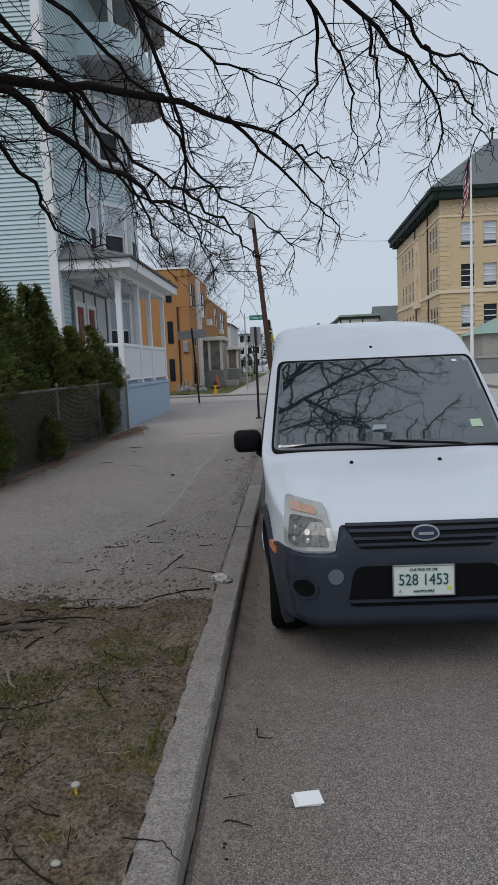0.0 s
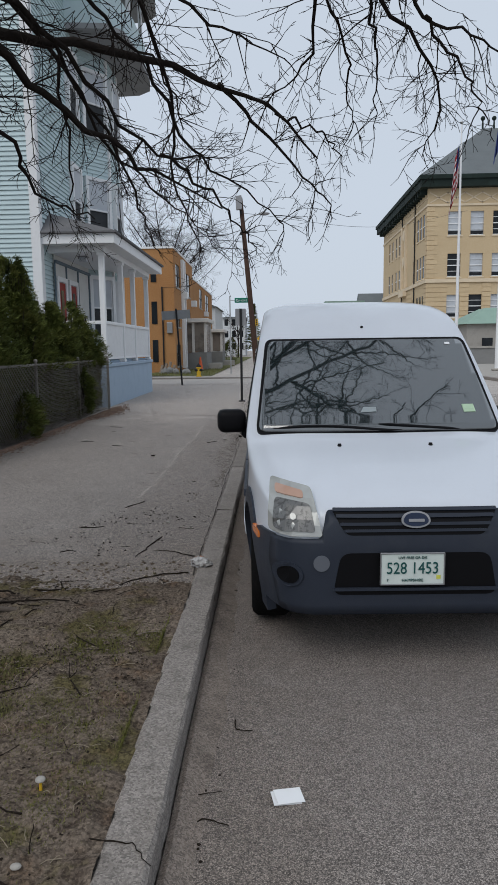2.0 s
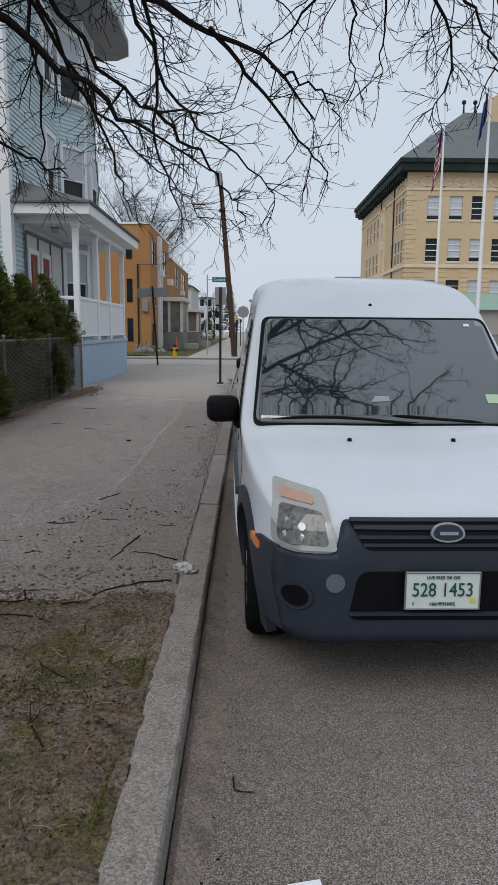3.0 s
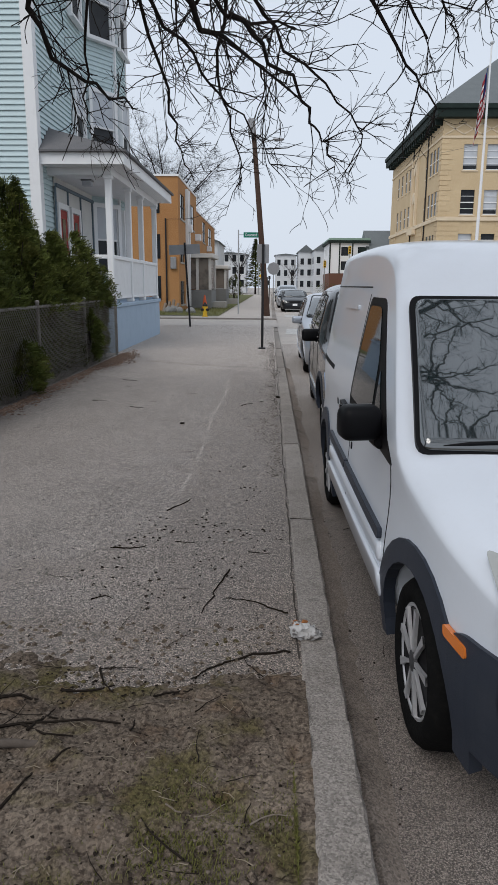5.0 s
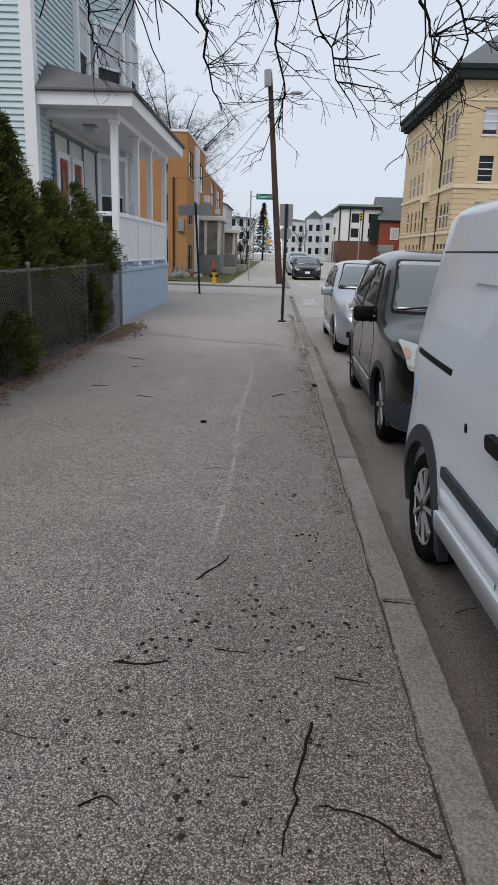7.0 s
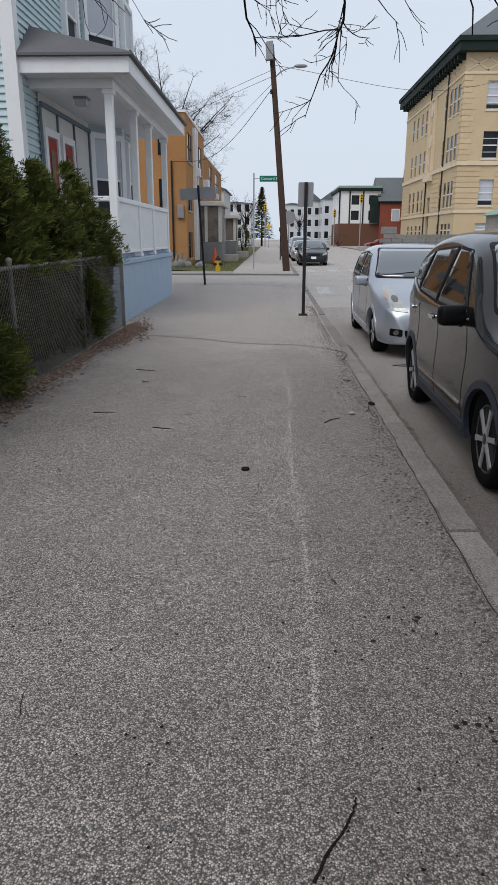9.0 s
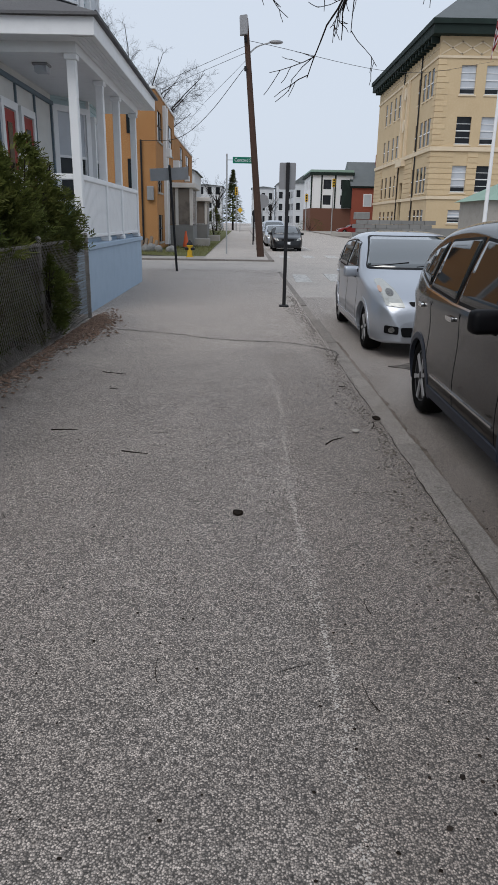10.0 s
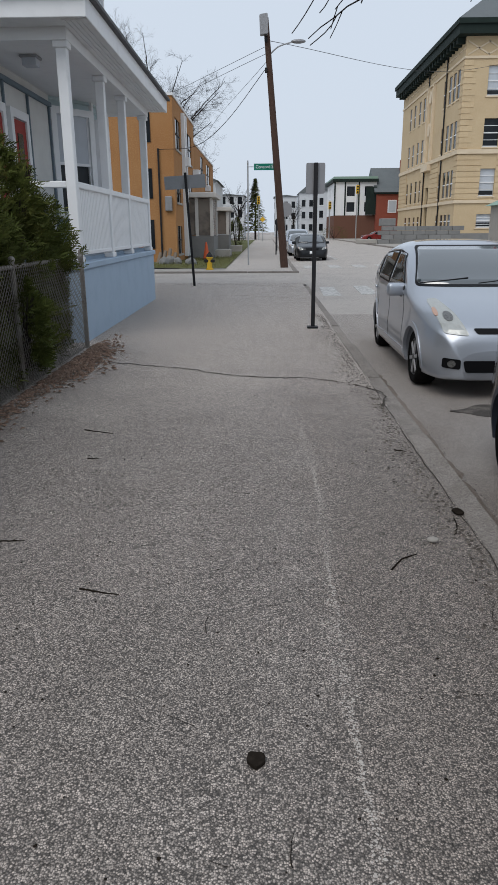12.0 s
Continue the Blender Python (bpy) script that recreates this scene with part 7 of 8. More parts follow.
cone = thing("traffic_cone", "faded orange traffic cone on the lawn edge", "traffic cone")
bm = bmesh.new()
rod(bm, (-4.6, 47.5, 0.06), (-4.6, 47.5, 0.95), 0.19, 0.04, 16)
part("cone", bm, material("orange_cone", (0.6, 0.12, 0.05), 0.6), cone)
part("foot", cube(-4.85, -4.35, 47.25, 47.75, 0.02, 0.07, 0.02), BLACK_PLASTIC, cone)
rnd = random.Random(8)
for k in range(7):
    ob = thing("stone", "grey rubble stone lying on the patchy lawn", "stone", group="lawn rubble")
    bm = bmesh.new()
    bmesh.ops.create_icosphere(bm, subdivisions=2, radius=rnd.uniform(0.15, 0.3))
    for v in bm.verts:
        v.co *= 1 + 0.25 * noise.noise(v.co * 6 + Vector((k, 0, 0)))
    part("lump", bm, GREY_BLOCK, ob, at=pose(-6.3 + rnd.random() * 1.6, 41.5 + rnd.random() * 1.5, 0.12))
for k in range(4):
    ob = thing("log", "split pale log leaning by the wall", "log", group="logs")
    bm = bmesh.new()
    rod(bm, (-6.6 + 0.25 * k, 42.6, 0.0), (-6.5 + 0.25 * k, 43.0, 0.5 + 0.1 * (k % 3)), 0.1, 0.09, 9)
    part("wood", bm, material("pale_cut_wood", (0.19, 0.15, 0.115), 0.9), ob)

# crossing bars
def ground_strip(name, label, poly, z, mat, category="road marking", group=""):
    bm = bmesh.new()
    bm.faces.new([bm.verts.new((x, y, z)) for x, y in poly])
    r = bmesh.ops.extrude_face_region(bm, geom=bm.faces[:])
    for v in [g for g in r["geom"] if isinstance(g, bmesh.types.BMVert)]:
        v.co.z -= 0.02
    bmesh.ops.recalc_face_normals(bm, faces=bm.faces)
    return solid(name, bm, mat, label, category, group=group)


def road_top(x):
    return ROAD_Z + 0.05 * math.sin(math.pi * min(max(x / 10.4, 0), 1)) + 0.006


for k in range(8):
    x = 0.25 + 1.05 * k
    ground_strip("crossing_bar", "worn white crossing bar painted on the road", [(x, 26.6 + 0.25 * k), (x + 0.5, 26.65 + 0.25 * k), (x + 0.55, 29.6 + 0.2 * k), (x + 0.1, 29.55 + 0.2 * k)], road_top(x + 0.3), LINE, group="crossing bars")
    x = 0.5 + 1.15 * k
    ground_strip("crossing_bar", "worn white crossing bar painted on the road", [(x, 40.2), (x + 0.55, 40.2), (x + 0.6, 42.6), (x + 0.05, 42.6)], road_top(x + 0.3), LINE, group="crossing bars")
ground_strip("lane_line", "worn white lane line along the road", [(2.75, 49), (2.9, 49), (2.9, 60), (2.75, 60)], road_top(2.8), LINE)
OIL = material("oil_stain", (0.06, 0.054, 0.049), 0.85, spots=((5, 0.7, (0.16, 0.142, 0.128), 0.48, 0.64),), grit=((190, 0.6, 1.5),))
for k, (x, y, a, b) in enumerate(((1.0, 14.45, 0.42, 0.2), (1.35, 13.95, 0.5, 0.16), (1.7, 14.6, 0.3, 0.14))):
    ring = [(x + a * (1 + 0.6 * noise.noise(Vector((math.cos(t) * 1.3, math.sin(t) * 1.3, k * 3.1)))) * math.cos(t), y + b * (1 + 0.8 * noise.noise(Vector((math.cos(t) * 1.3, math.sin(t) * 1.3, 9 + k)))) * math.sin(t)) for t in (6.2832 * n / 40 for n in range(40))]
    ground_strip("oil_stain", "dark irregular oil stain on the asphalt", ring, road_top(x) - 0.003, OIL, "stain", group="oil stains")

# cracks and patches of the walk
CRACK = material("dark_crack_dirt", (0.06, 0.051, 0.044), 0.95)


def crack(points, width, seed, rough=0.012):
    rnd = random.Random(seed)
    pts = bend([(x, y, 0) for x, y in points], 60)
    bm = bmesh.new()
    prev = None
    for i, p in enumerate(pts):
        q = p + Vector((rnd.gauss(0, rough), rnd.gauss(0, rough), 0))
        d = (pts[min(i + 1, 60)] - pts[max(i - 1, 0)]).normalized()
        n = Vector((-d.y, d.x, 0)) * width * rnd.uniform(0.2, 1.0)
        z = walk_lift(q.x, q.y) + 0.002
        a, b = bm.verts.new((q.x + n.x, q.y + n.y, z)), bm.verts.new((q.x - n.x, q.y - n.y, z))
        if prev:
            bm.faces.new((prev[0], a, b, prev[1]))
        prev = (a, b)
    bmesh.ops.recalc_face_normals(bm, faces=bm.faces)
    return bm


for k, (pts, w) in enumerate((([(-3.3, 16.45), (-2.4, 16.1), (-1.56, 15.6), (-0.75, 15.4), (-0.15, 14.8), (-0.2, 14.2)], 0.018), ([(-0.176, 4.6), (-0.173, 6.5), (-0.178, 8.4), (-0.174, 9.5), (-0.177, 10.4)], 0.006), ([(-0.174, 10.4), (-0.179, 13.5), (-0.174, 17), (-0.176, 20)], 0.005), ([(-3.5, 25.9), (-1.7, 25.4), (-0.3, 24.7)], 0.02), ([(-3.7, 29.6), (-1.3, 28.8), (-0.1, 27.9)], 0.025))):
    solid("crack", crack(pts, w, k, 0.004 if k in (1, 2) else 0.012), CRACK, "dirt-filled crack across the pavement", "crack", group="pavement cracks")
for k, pts in enumerate(([(0.02, -3), (0.03, 2), (0.02, 5), (0.04, 9), (0.03, 14), (0.03, 20)],)):
    bm = crack(pts, 0.013, 20, 0.006)
    for v in bm.verts:
        v.co.z = ROAD_Z + 0.004
    solid("gutter_line", bm, CRACK, "dark dirt line in the gutter", "dirt")
STRIP = material("gutter_soil", (0.2, 0.166, 0.141), 0.95, spots=((5, 0.7, (0.09, 0.074, 0.062), 0.5, 0.66), (20, 0.5, (0.26, 0.222, 0.19), 0.48, 0.66)), bump=0.5, bump_scale=40, grit=((170, 0.6, 1.4),))
bm = bmesh.new()
prev = None
for k in range(161):
    y = -3 + 0.12 * k
    w = 0.13 + 0.06 * noise.noise(Vector((y * 1.1, 1, 1))) + 0.05 * noise.noise(Vector((y * 6, 3, 1)))
    h = 0.045 + 0.012 * noise.noise(Vector((y * 2.3, 5, 1)))
    row = (bm.verts.new((0.006, y, ROAD_Z + h - 0.012)), bm.verts.new((0.03, y, ROAD_Z + h)), bm.verts.new((max(0.06, w), y, ROAD_Z - 0.002)))
    if prev:
        bm.faces.new((prev[0], prev[1], row[1], row[0]))
        bm.faces.new((prev[1], prev[2], row[2], row[1]))
    prev = row
bmesh.ops.recalc_face_normals(bm, faces=bm.faces)
solid("gutter_soil", bm, STRIP, "soil washed into the gutter along the kerb", "dirt", kind="structure")

# ---- litter, twigs, leaves, pebbles ----
def on_ground(x, y):
    return max(walk_lift(x, y) - 0.004, dirt_fine(x, y)) if y < 5.6 else walk_lift(x, y) - 0.004


rnd = random.Random(77)
LITTER_TWIG = material("dry_twig", (0.019, 0.015, 0.012), 0.95, spots=((60, 0.5, (0.045, 0.036, 0.029), 0.5, 0.7),), spec=0.05)


def twig(x, y, length, ang, r, seed, z=None, bow=0.2):
    rr = random.Random(seed)
    z = on_ground(x, y) if z is None else z
    r *= 0.42
    ob = thing("twig", "dark dry twig lying on the ground", "twig", group="fallen twigs")
    pts = []
    for i in range(7):
        t = i / 6 - 0.5
        pts.append((x + math.cos(ang) * t * length - math.sin(ang) * (bow * length * (0.25 - t * t) + rr.gauss(0, 0.012 * length)), y + math.sin(ang) * t * length + math.cos(ang) * (bow * length * (0.25 - t * t) + rr.gauss(0, 0.012 * length)), z + r + 0.004 * rr.random()))
    part("stem", tube(pts, [r * (1 - 0.09 * i) for i in range(7)], 5), LITTER_TWIG, ob)
    if length > 0.3:
        i = 3
        a2 = ang + rr.choice((-0.7, 0.7))
        p = Vector(pts[i])
        part("fork", tube([p, p + Vector((math.cos(a2), math.sin(a2), 0.02)) * length * 0.16, p + Vector((math.cos(a2 + 0.2), math.sin(a2 + 0.2), 0.01)) * length * 0.3], [r * 0.7, r * 0.55, r * 0.35], 5), LITTER_TWIG, ob)


def branchlet(points, r, seed, mat=LITTER_TWIG, label="dark crooked twig lying on the ground", z=None):
    """A fallen twig along a line of ground points."""
    rr = random.Random(seed)
    n = 4 * len(points)
    r *= 0.72
    curve = bend([(x, y, 0) for x, y in points], n)
    reach = (curve[-1] - curve[0]).length
    out = []
    for i, p in enumerate(curve):
        x, y = p.x + rr.gauss(0, 0.009 * reach), p.y + rr.gauss(0, 0.009 * reach)
        out.append((x, y, (on_ground(x, y) if z is None else z) + r * 0.8))
    ob = thing("twig", label, "twig", group="fallen twigs")
    part("stem", tube(out, [r * (1.1 - 0.6 * i / n) * rr.uniform(0.85, 1.15) for i in range(n + 1)], 6), mat, ob)


for k, (pts, r) in enumerate((
        ([(-0.21, 5.03), (-0.28, 5.07), (-0.39, 5.16), (-0.53, 5.19)], 0.0065), ([(-0.53, 5.56), (-0.59, 5.3), (-0.61, 5.14), (-0.65, 5.02)], 0.0065),
        ([(-0.21, 4.67), (-0.37, 4.64), (-0.49, 4.56), (-0.56, 4.51), (-0.62, 4.43)], 0.0075), ([(-1.27, 5.86), (-1.17, 5.85), (-1.08, 5.88)], 0.007),
        ([(-1.04, 6.57), (-0.93, 6.76), (-0.9, 6.84)], 0.006), ([(-0.9, 5.98), (-0.77, 5.96)], 0.004), ([(-1.22, 5.14), (-1.16, 5.18), (-1.11, 5.15)], 0.005),
        ([(-1.02, 4.5), (-0.98, 4.4), (-0.92, 4.32)], 0.007), ([(-0.76, 4.3), (-0.7, 4.33), (-0.61, 4.34)], 0.0065), ([(-0.43, 5.82), (-0.3, 5.79)], 0.004))):
    branchlet(pts, r, 700 + k)
for k, (pts, r) in enumerate((
        ([(-1.34, 4.22), (-1.27, 4.26), (-1.2, 4.26)], 0.009), ([(-1.17, 4.05), (-1.14, 4.14), (-1.12, 4.2)], 0.008), ([(-1.13, 3.69), (-1.1, 3.77), (-1.08, 3.84)], 0.008),
        ([(-1.15, 4.14), (-1.07, 4.13)], 0.006), ([(-0.8, 4.06), (-0.8, 4.14)], 0.006), ([(-1.13, 4.32), (-1.01, 4.33), (-0.93, 4.37)], 0.008), ([(-1.04, 3.9), (-0.98, 3.96)], 0.006),
        ([(-2.16, 10.79), (-1.97, 10.74)], 0.006), ([(-2.79, 11.3), (-2.59, 11.3)], 0.006), ([(-0.69, 10.99), (-0.62, 11.1), (-0.54, 11.15)], 0.007), ([(-0.23, 11.6), (-0.24, 11.5), (-0.28, 11.39)], 0.006),
        ([(-2.59, 12.66), (-2.51, 12.66)], 0.006), ([(-2.8, 13.41), (-2.54, 13.3)], 0.007), ([(-0.34, 12.89), (-0.25, 12.86)], 0.007), ([(-1.1, 3.05), (-0.9, 3.03), (-0.72, 3.12)], 0.006), ([(-1.15, 2.5), (-0.9, 2.52), (-0.72, 2.42)], 0.009))):
    branchlet(pts, r, 730 + k)
PALE_TWIG = material("bleached_broken_stick", (0.2, 0.165, 0.135), 0.9, spots=((30, 0.5, (0.1, 0.08, 0.065), 0.45, 0.65),))
for k, (pts, r) in enumerate((([(-0.59, 4.27), (-0.51, 4.25)], 0.007), ([(-1.12, 3.42), (-1.06, 3.3), (-1.0, 3.22)], 0.013), ([(-0.36, 3.66), (-0.3, 3.7), (-0.23, 3.7)], 0.004), ([(-0.62, 3.72), (-0.52, 3.68), (-0.44, 3.74)], 0.004))):
    branchlet(pts, r, 760 + k, PALE_TWIG, "pale broken stick lying on the dirt")
for k, pts in enumerate(([(0.07, 2.34), (0.11, 2.42), (0.2, 2.39)], [(0.04, 3.27), (0.13, 3.3)], [(0.19, 3.05), (0.2, 2.98), (0.27, 2.97)], [(0.05, 4.62), (0.12, 4.66)])):
    branchlet(pts, 0.0045, 770 + k, z=ROAD_Z + 0.006)
branchlet([(-0.3, 2.16), (-0.15, 2.14), (-0.06, 2.12), (0.0, 2.04)], 0.0035, 780, z=0.012)
branchlet([(-0.16, 6.41), (-0.07, 6.4), (0.0, 6.39)], 0.004, 781, z=0.01)
for k, (x, y, l, a) in enumerate(((0.12, 2.55, 0.1, 0.3), (0.08, 4.3, 0.1, 0.9), (0.25, 4.9, 0.12, 1.4), (0.3, 6.6, 0.16, 0.4))):
    twig(x, y, l, a, 0.006, 50 + k, ROAD_Z + 0.006)
for k in range(26):
    twig(rnd.gauss(-1.75, 0.32), rnd.gauss(3.85, 0.22), rnd.uniform(0.25, 0.75), rnd.gauss(0.25, 0.5), rnd.uniform(0.008, 0.02), 500 + k)
for k in range(22):
    twig(rnd.uniform(-1.6, -0.3), rnd.uniform(1.3, 3.6), rnd.uniform(0.1, 0.34), rnd.random() * 3.14, rnd.uniform(0.004, 0.01), 540 + k)
for k in range(40):
    x, y = -0.35 - 1.5 * rnd.random(), rnd.gauss(4.0, 0.7)
    twig(x, y, rnd.uniform(0.06, 0.22), rnd.random() * 3.14, rnd.uniform(0.003, 0.008), 300 + k)
for k in range(70):
    x, y = rnd.uniform(-3.2, -0.2), 2.2 + 11 * rnd.random() ** 1.5
    twig(x, y, rnd.uniform(0.05, 0.17), rnd.random() * 3.14, rnd.uniform(0.002, 0.005), 100 + k)


def scatter(name, label, category, count, where, size, mat, seed, flat=0.5):
    """Uncountable small bits on the ground, as one object."""
    rr = random.Random(seed)
    vs, fs = [], []
    for _ in range(count):
        x, y, z = where(rr)
        s = size * rr.uniform(0.4, 1.3)
        a = rr.random() * 6.283
        b = len(vs)
        ring = [(x + s * rr.uniform(0.6, 1.2) * math.cos(a + 1.2566 * i), y + s * rr.uniform(0.6, 1.2) * math.sin(a + 1.2566 * i), z + s * flat * rr.uniform(-0.1, 0.35)) for i in range(5)]
        vs += ring + [(x, y, z + s * flat)]
        fs += [(b + i, b + (i + 1) % 5, b + 5) for i in range(5)]
    me = bpy.data.meshes.new(name)
    me.from_pydata(vs, [], fs)
    me.materials.append(mat)
    return tagged(new(name, me), label, category, kind="stuff")


def at_fence(rr):
    y = 8 + 10 * rr.random()
    x = -3.78 + abs(rr.gauss(0, 0.13))
    return x, y, walk_lift(x, y) + 0.002


def at_corner(rr):
    x, y = min(-3.1, -3.74 + abs(rr.gauss(0, 0.2))), rr.gauss(16.5, 0.7)
    return x, y, walk_lift(x, y) + 0.004


def on_walk(rr):
    x, y = rr.uniform(-3.6, -0.2), 4.4 + 14 * rr.random() ** 1.6
    return x, y, walk_lift(x, y) - 0.002


def on_dirt(rr):
    x, y = rr.uniform(-3.5, -0.25), rr.uniform(0.8, 4.9)
    return x, y, on_ground(x, y) - 0.002


def in_gutter(rr):
    x, y = abs(rr.gauss(0.02, 0.06)) + 0.02, rr.uniform(0.5, 14)
    return x, y, ROAD_Z + 0.003


scatter("dead_leaves", "brown dead leaves gathered along the fence", "leaves", 3200, at_fence, 0.023, DEAD_LEAF, 1, 0.5)
scatter("dead_leaves", "heap of brown leaves at the fence corner", "leaves", 1700, at_corner, 0.026, DEAD_LEAF, 2, 0.6)
scatter("bark_crumbs", "dark crumbs of bark on the pavement", "debris", 1300, on_walk, 0.006, LITTER_TWIG, 3, 0.6)
scatter("dirt_clods", "small clods and mulch on the dirt verge", "debris", 4200, on_dirt, 0.015, DIRT, 4, 0.8)
scatter("bark_crumbs", "dark bits of mulch on the dirt", "debris", 7000, on_dirt, 0.007, LITTER_TWIG, 5, 0.5)
scatter("gutter_grit", "dark grit and leaf bits in the gutter", "debris", 1200, in_gutter, 0.007, LITTER_TWIG, 6, 0.5)


STRAW = material("pale_straw", (0.24, 0.2, 0.15), 0.9)
wood = Wood()
rr = random.Random(31)
for _ in range(900):
    x, y, z = on_dirt(rr)
    a, h = rr.random() * 6.283, rr.uniform(0.02, 0.08)
    d = Vector((math.cos(a), math.sin(a), rr.uniform(-0.1, 0.1)))
    wood.stick([Vector((x, y, z + 0.006)), Vector((x, y, z + 0.009)) + d * h * 0.5 + Vector((rr.gauss(0, 0.004), rr.gauss(0, 0.004), 0.002)), Vector((x, y, z + 0.006)) + d * h], 0.0016, 0.001, 3)
tagged(new("straw_bits", wood.mesh("straw_bits", STRAW)), "pale dry straw bits strewn over the dirt", "debris", kind="stuff")


def along_kerb(rr):
    y = 7.5 + 14 * rr.random()
    x = -0.2 - abs(rr.gauss(0, 0.11)) * (1 + 0.5 * math.sin(y * 2.1))
    return x, y, walk_lift(x, y) - 0.004


scatter("asphalt_crumbs", "broken dark asphalt crumbs along the kerb", "debris", 2600, along_kerb, 0.011, material("asphalt_crumb", (0.12, 0.104, 0.09), 0.95, vary=0.5), 14, 0.5)


def clumps_on_walk(rr):
    cx, cy = rr.choice(((-0.75, 6.3), (-0.5, 6.05), (-0.35, 6.25), (-1.15, 5.87), (-1.05, 6.25), (-0.62, 5.6), (-0.95, 5.2), (-1.2, 5.4), (-0.4, 7.1), (-0.55, 7.8)))
    x, y = rr.gauss(cx, 0.09), rr.gauss(cy, 0.12)
    return x, y, walk_lift(x, y) - 0.003


scatter("soil_clumps", "dark soil and bark clumps trodden on the pavement", "debris", 170, clumps_on_walk, 0.011, material("dark_humus", (0.03, 0.023, 0.019), 0.97, vary=0.4), 15, 0.6)


def on_seam(rr):
    y = rr.uniform(7.0, 13.5)
    x = -0.99 + 0.02 * math.sin(y * 1.7) + rr.gauss(0, 0.018) * (1 + 0.6 * math.sin(y * 5))
    return x, y, walk_lift(x, y) - 0.004


scatter("pale_grit", "pale scuffed grit along a seam of the pavement", "debris", 2200, on_seam, 0.0045, material("pale_scuffed_grit", (0.5, 0.46, 0.42), 0.95), 12, 0.25)
scatter("dirt_clods", "pale crumbs of dry soil on the verge", "debris", 1800, on_dirt, 0.008, material("dry_soil_crumb", (0.155, 0.125, 0.102), 0.97), 13, 0.6)


def blades(name, label, count, where, height, mat, seed):
    rr = random.Random(seed)
    vs, fs = [], []
    for _ in range(count):
        x, y, z = where(rr)
        a, h = rr.random() * 6.283, height * rr.uniform(0.4, 1.2)
        w = 0.0018 if height < 0.05 else 0.0035
        lean = Vector((math.cos(a), math.sin(a), 0)) * h * rr.uniform(0.2, 0.9)
        s = Vector((-math.sin(a), math.cos(a), 0)) * w
        p = Vector((x, y, z - 0.01))
        m, t = p + lean * 0.35 + Vector((0, 0, h * 0.65)), p + lean + Vector((0, 0, h))
        b = len(vs)
        vs += [tuple(p - s), tuple(p + s), tuple(m + s * 0.8), tuple(m - s * 0.8), tuple(t)]
        fs += [(b, b + 1, b + 2, b + 3), (b + 3, b + 2, b + 4)]
    me = bpy.data.meshes.new(name)
    me.from_pydata(vs, [], fs)
    me.materials.append(mat)
    return tagged(new(name, me), label, "grass", kind="stuff")


TUFTS = [(-0.56, 3.51), (-0.53, 3.69), (-0.51, 2.74), (-0.58, 2.82), (-0.41, 2.25), (-0.75, 2.97), (-0.42, 2.93), (-0.18, 2.71), (-0.19, 3.68), (-0.35, 2.42), (-0.95, 3.3), (-1.05, 3.15), (-0.6, 3.75)]


def in_tufts(rr):
    x, y = rr.choice(TUFTS)
    x, y = rr.gauss(x, 0.1), rr.gauss(y, 0.1)
    return min(x, -0.22), y, on_ground(x, y)


def on_lawn(rr):
    x, y = rr.uniform(-6.5, -3.05), 38 + 16 * rr.random()
    return x, y, 0.05


GREEN_BLADE = material("dull_grass_blade", (0.115, 0.115, 0.036), 0.9, spots=((6, 0.6, (0.16, 0.14, 0.085), 0.45, 0.65),), vary=0.25, spec=0.05)
blades("grass_tufts", "thin dull green grass on the dirt verge", 17000, in_tufts, 0.017, GREEN_BLADE, 9)
blades("lawn_grass", "ragged grass of the far lawn", 5000, on_lawn, 0.12, GREEN_BLADE, 10)

root = thing("tree_root", "gnarled surface root on the dirt verge", "root")
for k, pts in enumerate(([(-2.5, 3.0, 0.02), (-2.1, 3.5, 0.02), (-1.75, 3.85, 0.012), (-1.4, 3.96, 0.015), (-1.15, 3.99, 0.01), (-1.0, 4.0, -0.03)], [(-2.4, 2.8, 0.02), (-2.0, 3.1, 0.02), (-1.7, 3.3, 0.0), (-1.4, 3.35, -0.05)])):
    part("root_arm", tube(bend(pts, 12), [0.032 - 0.0018 * i for i in range(13)], 8), material("weathered_root", (0.11, 0.09, 0.075), 0.95, spots=((12, 0.6, (0.05, 0.04, 0.032), 0.45, 0.65),), bump=0.6, bump_scale=40), root, smooth=True)
WRAP = material("soiled_white_paper", (0.46, 0.45, 0.44), 0.8, spots=((28, 0.85, (0.07, 0.055, 0.045), 0.5, 0.62),))
wrap = thing("wrapper", "crumpled white and orange food wrapper on the kerb", "litter")
for k, (mat, dx, dy, s) in enumerate(((WRAP, 0, 0, 0.048), (material("rust_orange_paper", (0.3, 0.12, 0.045), 0.8), 0.0, 0.035, 0.036), (WRAP, 0.045, -0.012, 0.036))):
    bm = bmesh.new()
    bmesh.ops.create_icosphere(bm, subdivisions=3, radius=s)
    for v in bm.verts:
        v.co *= 1 + 0.7 * noise.noise(v.co * 34 + Vector((k * 3, 0, 0))) + 0.35 * noise.noise(v.co * 90)
        v.co.z *= 0.75
    part("fold", bm, mat, wrap, at=pose(-0.15 + dx, 4.8 + dy, 0.03))
card = thing("paper_card", "folded white paper card lying on the road", "litter")
part("leaf", cube(-0.05, 0.05, -0.035, 0.035, 0, 0.003), PAPER, card, at=pose(0.4, 2.53, ROAD_Z + 0.012, 4, 3, 12))
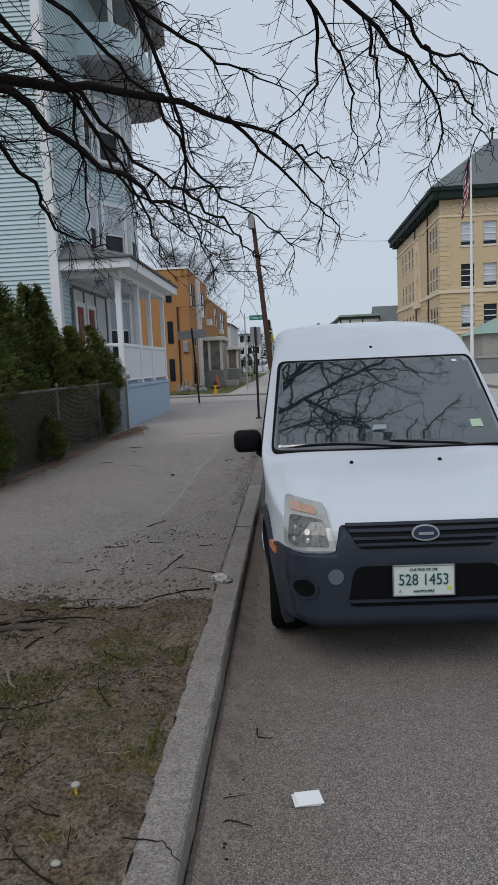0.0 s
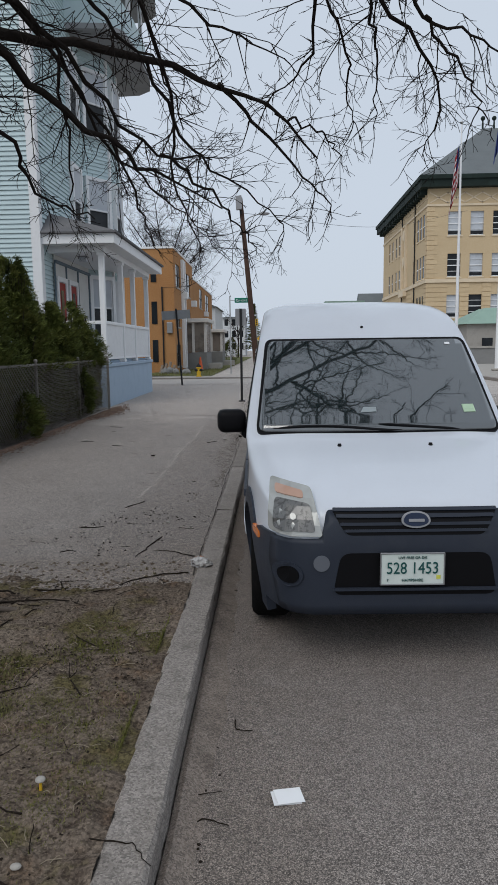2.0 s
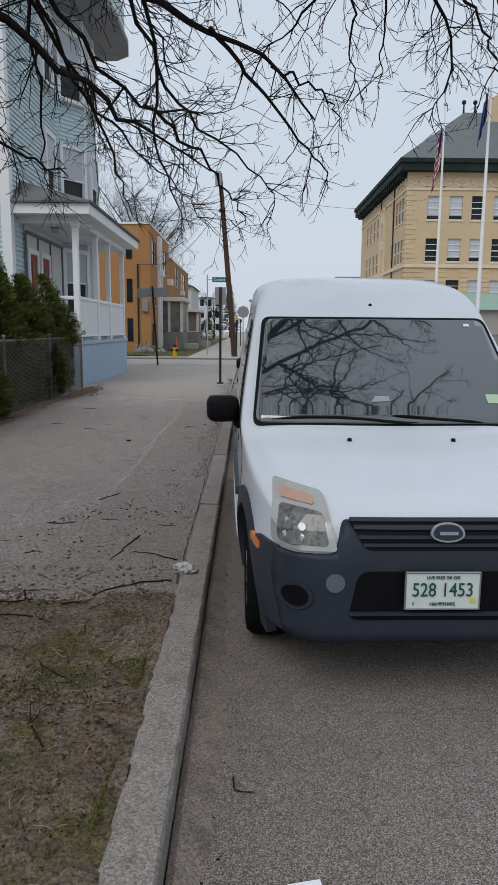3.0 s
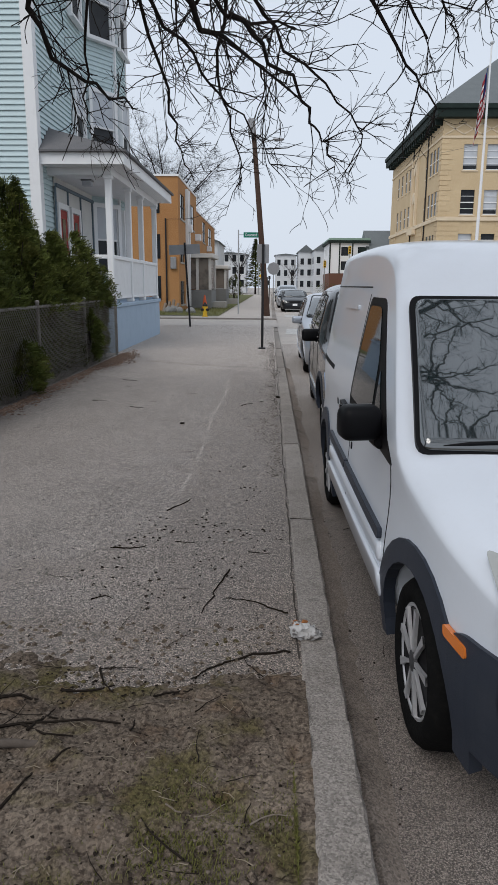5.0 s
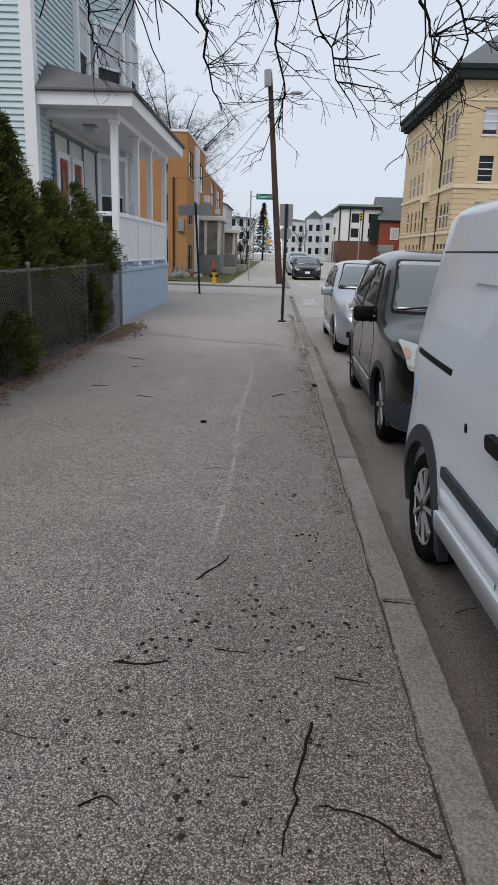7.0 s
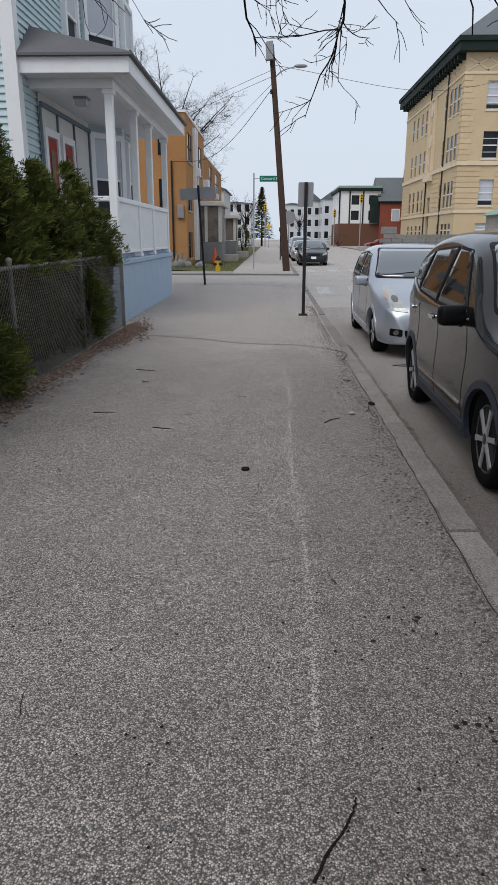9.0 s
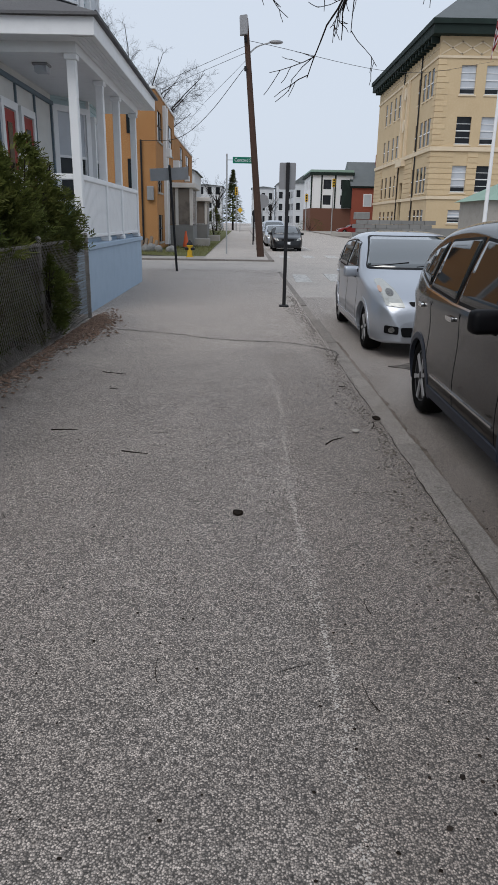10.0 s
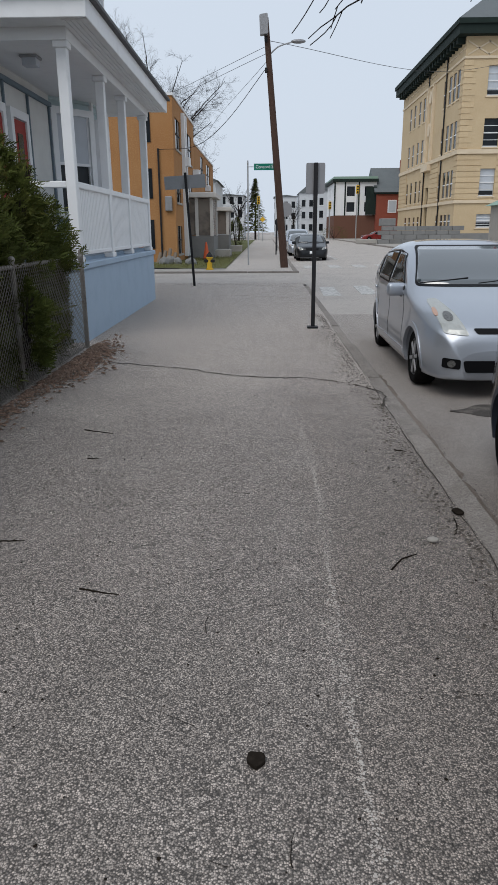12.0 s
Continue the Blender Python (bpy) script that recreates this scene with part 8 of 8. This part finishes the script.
part("leaf", cube(-0.05, 0.05, -0.04, 0.03, 0, 0.002), PAPER, card, at=pose(0.41, 2.535, ROAD_Z + 0.02, 8, 4, 16))
scrap = thing("paper_scrap", "green and white paper scrap on the dirt", "litter")
part("sheet", cube(-0.07, 0.07, -0.03, 0.03, 0, 0.003), material("green_white_paper", (0.35, 0.55, 0.42), 0.7), scrap, at=pose(-0.73, 1.95, 0.012, 5, 4, -8))
for x, y, s in ((-0.38, 2.02, 0.013), (-1.05, 2.8, 0.03), (-0.55, 6.0, 0.015), (-0.42, 11.3, 0.025)):
    ob = thing("pebble", "small pale pebble on the ground", "pebble", group="pale pebbles")
    bm = bmesh.new()
    bmesh.ops.create_icosphere(bm, subdivisions=2, radius=s)
    for v in bm.verts:
        v.co.z *= 0.6
        v.co.x *= 1.3
    part("lump", bm, CONCRETE, ob, at=pose(x, y, on_ground(x, y) + 0.6 * s))
chip = thing("asphalt_chip", "flat dark chip of asphalt on the pavement", "debris")
part("flake", prism(rounded([(-1.36, 9.73), (-1.33, 9.70), (-1.30, 9.73), (-1.305, 9.765), (-1.355, 9.77)], 0.012), "z", -0.005, 0.008), LITTER_TWIG, chip)
clump = thing("leaf_clump", "dark wet leaf clump beside the kerb", "debris")
bm = bmesh.new()
bmesh.ops.create_icosphere(bm, subdivisions=2, radius=0.035)
for v in bm.verts:
    v.co *= 1 + 0.5 * noise.noise(v.co * 25)
    v.co.z *= 0.5
part("lump", bm, LITTER_TWIG, clump, at=pose(-0.19, 11.68, 0.015))
mush = thing("mushroom", "pale mushroom standing on the dirt", "mushroom")
bm = bmesh.new()
rod(bm, (-0.43, 2.38, -0.01), (-0.43, 2.38, 0.045), 0.006, 0.005, 8)
part("stem", bm, YELLOW, mush)
bm = bmesh.new()
bmesh.ops.create_uvsphere(bm, u_segments=12, v_segments=6, radius=0.022, matrix=Matrix.Translation((-0.43, 2.38, 0.048)) @ Matrix.Diagonal((0.8, 0.8, 0.4, 1)))
part("cap", bm, CONCRETE, mush)
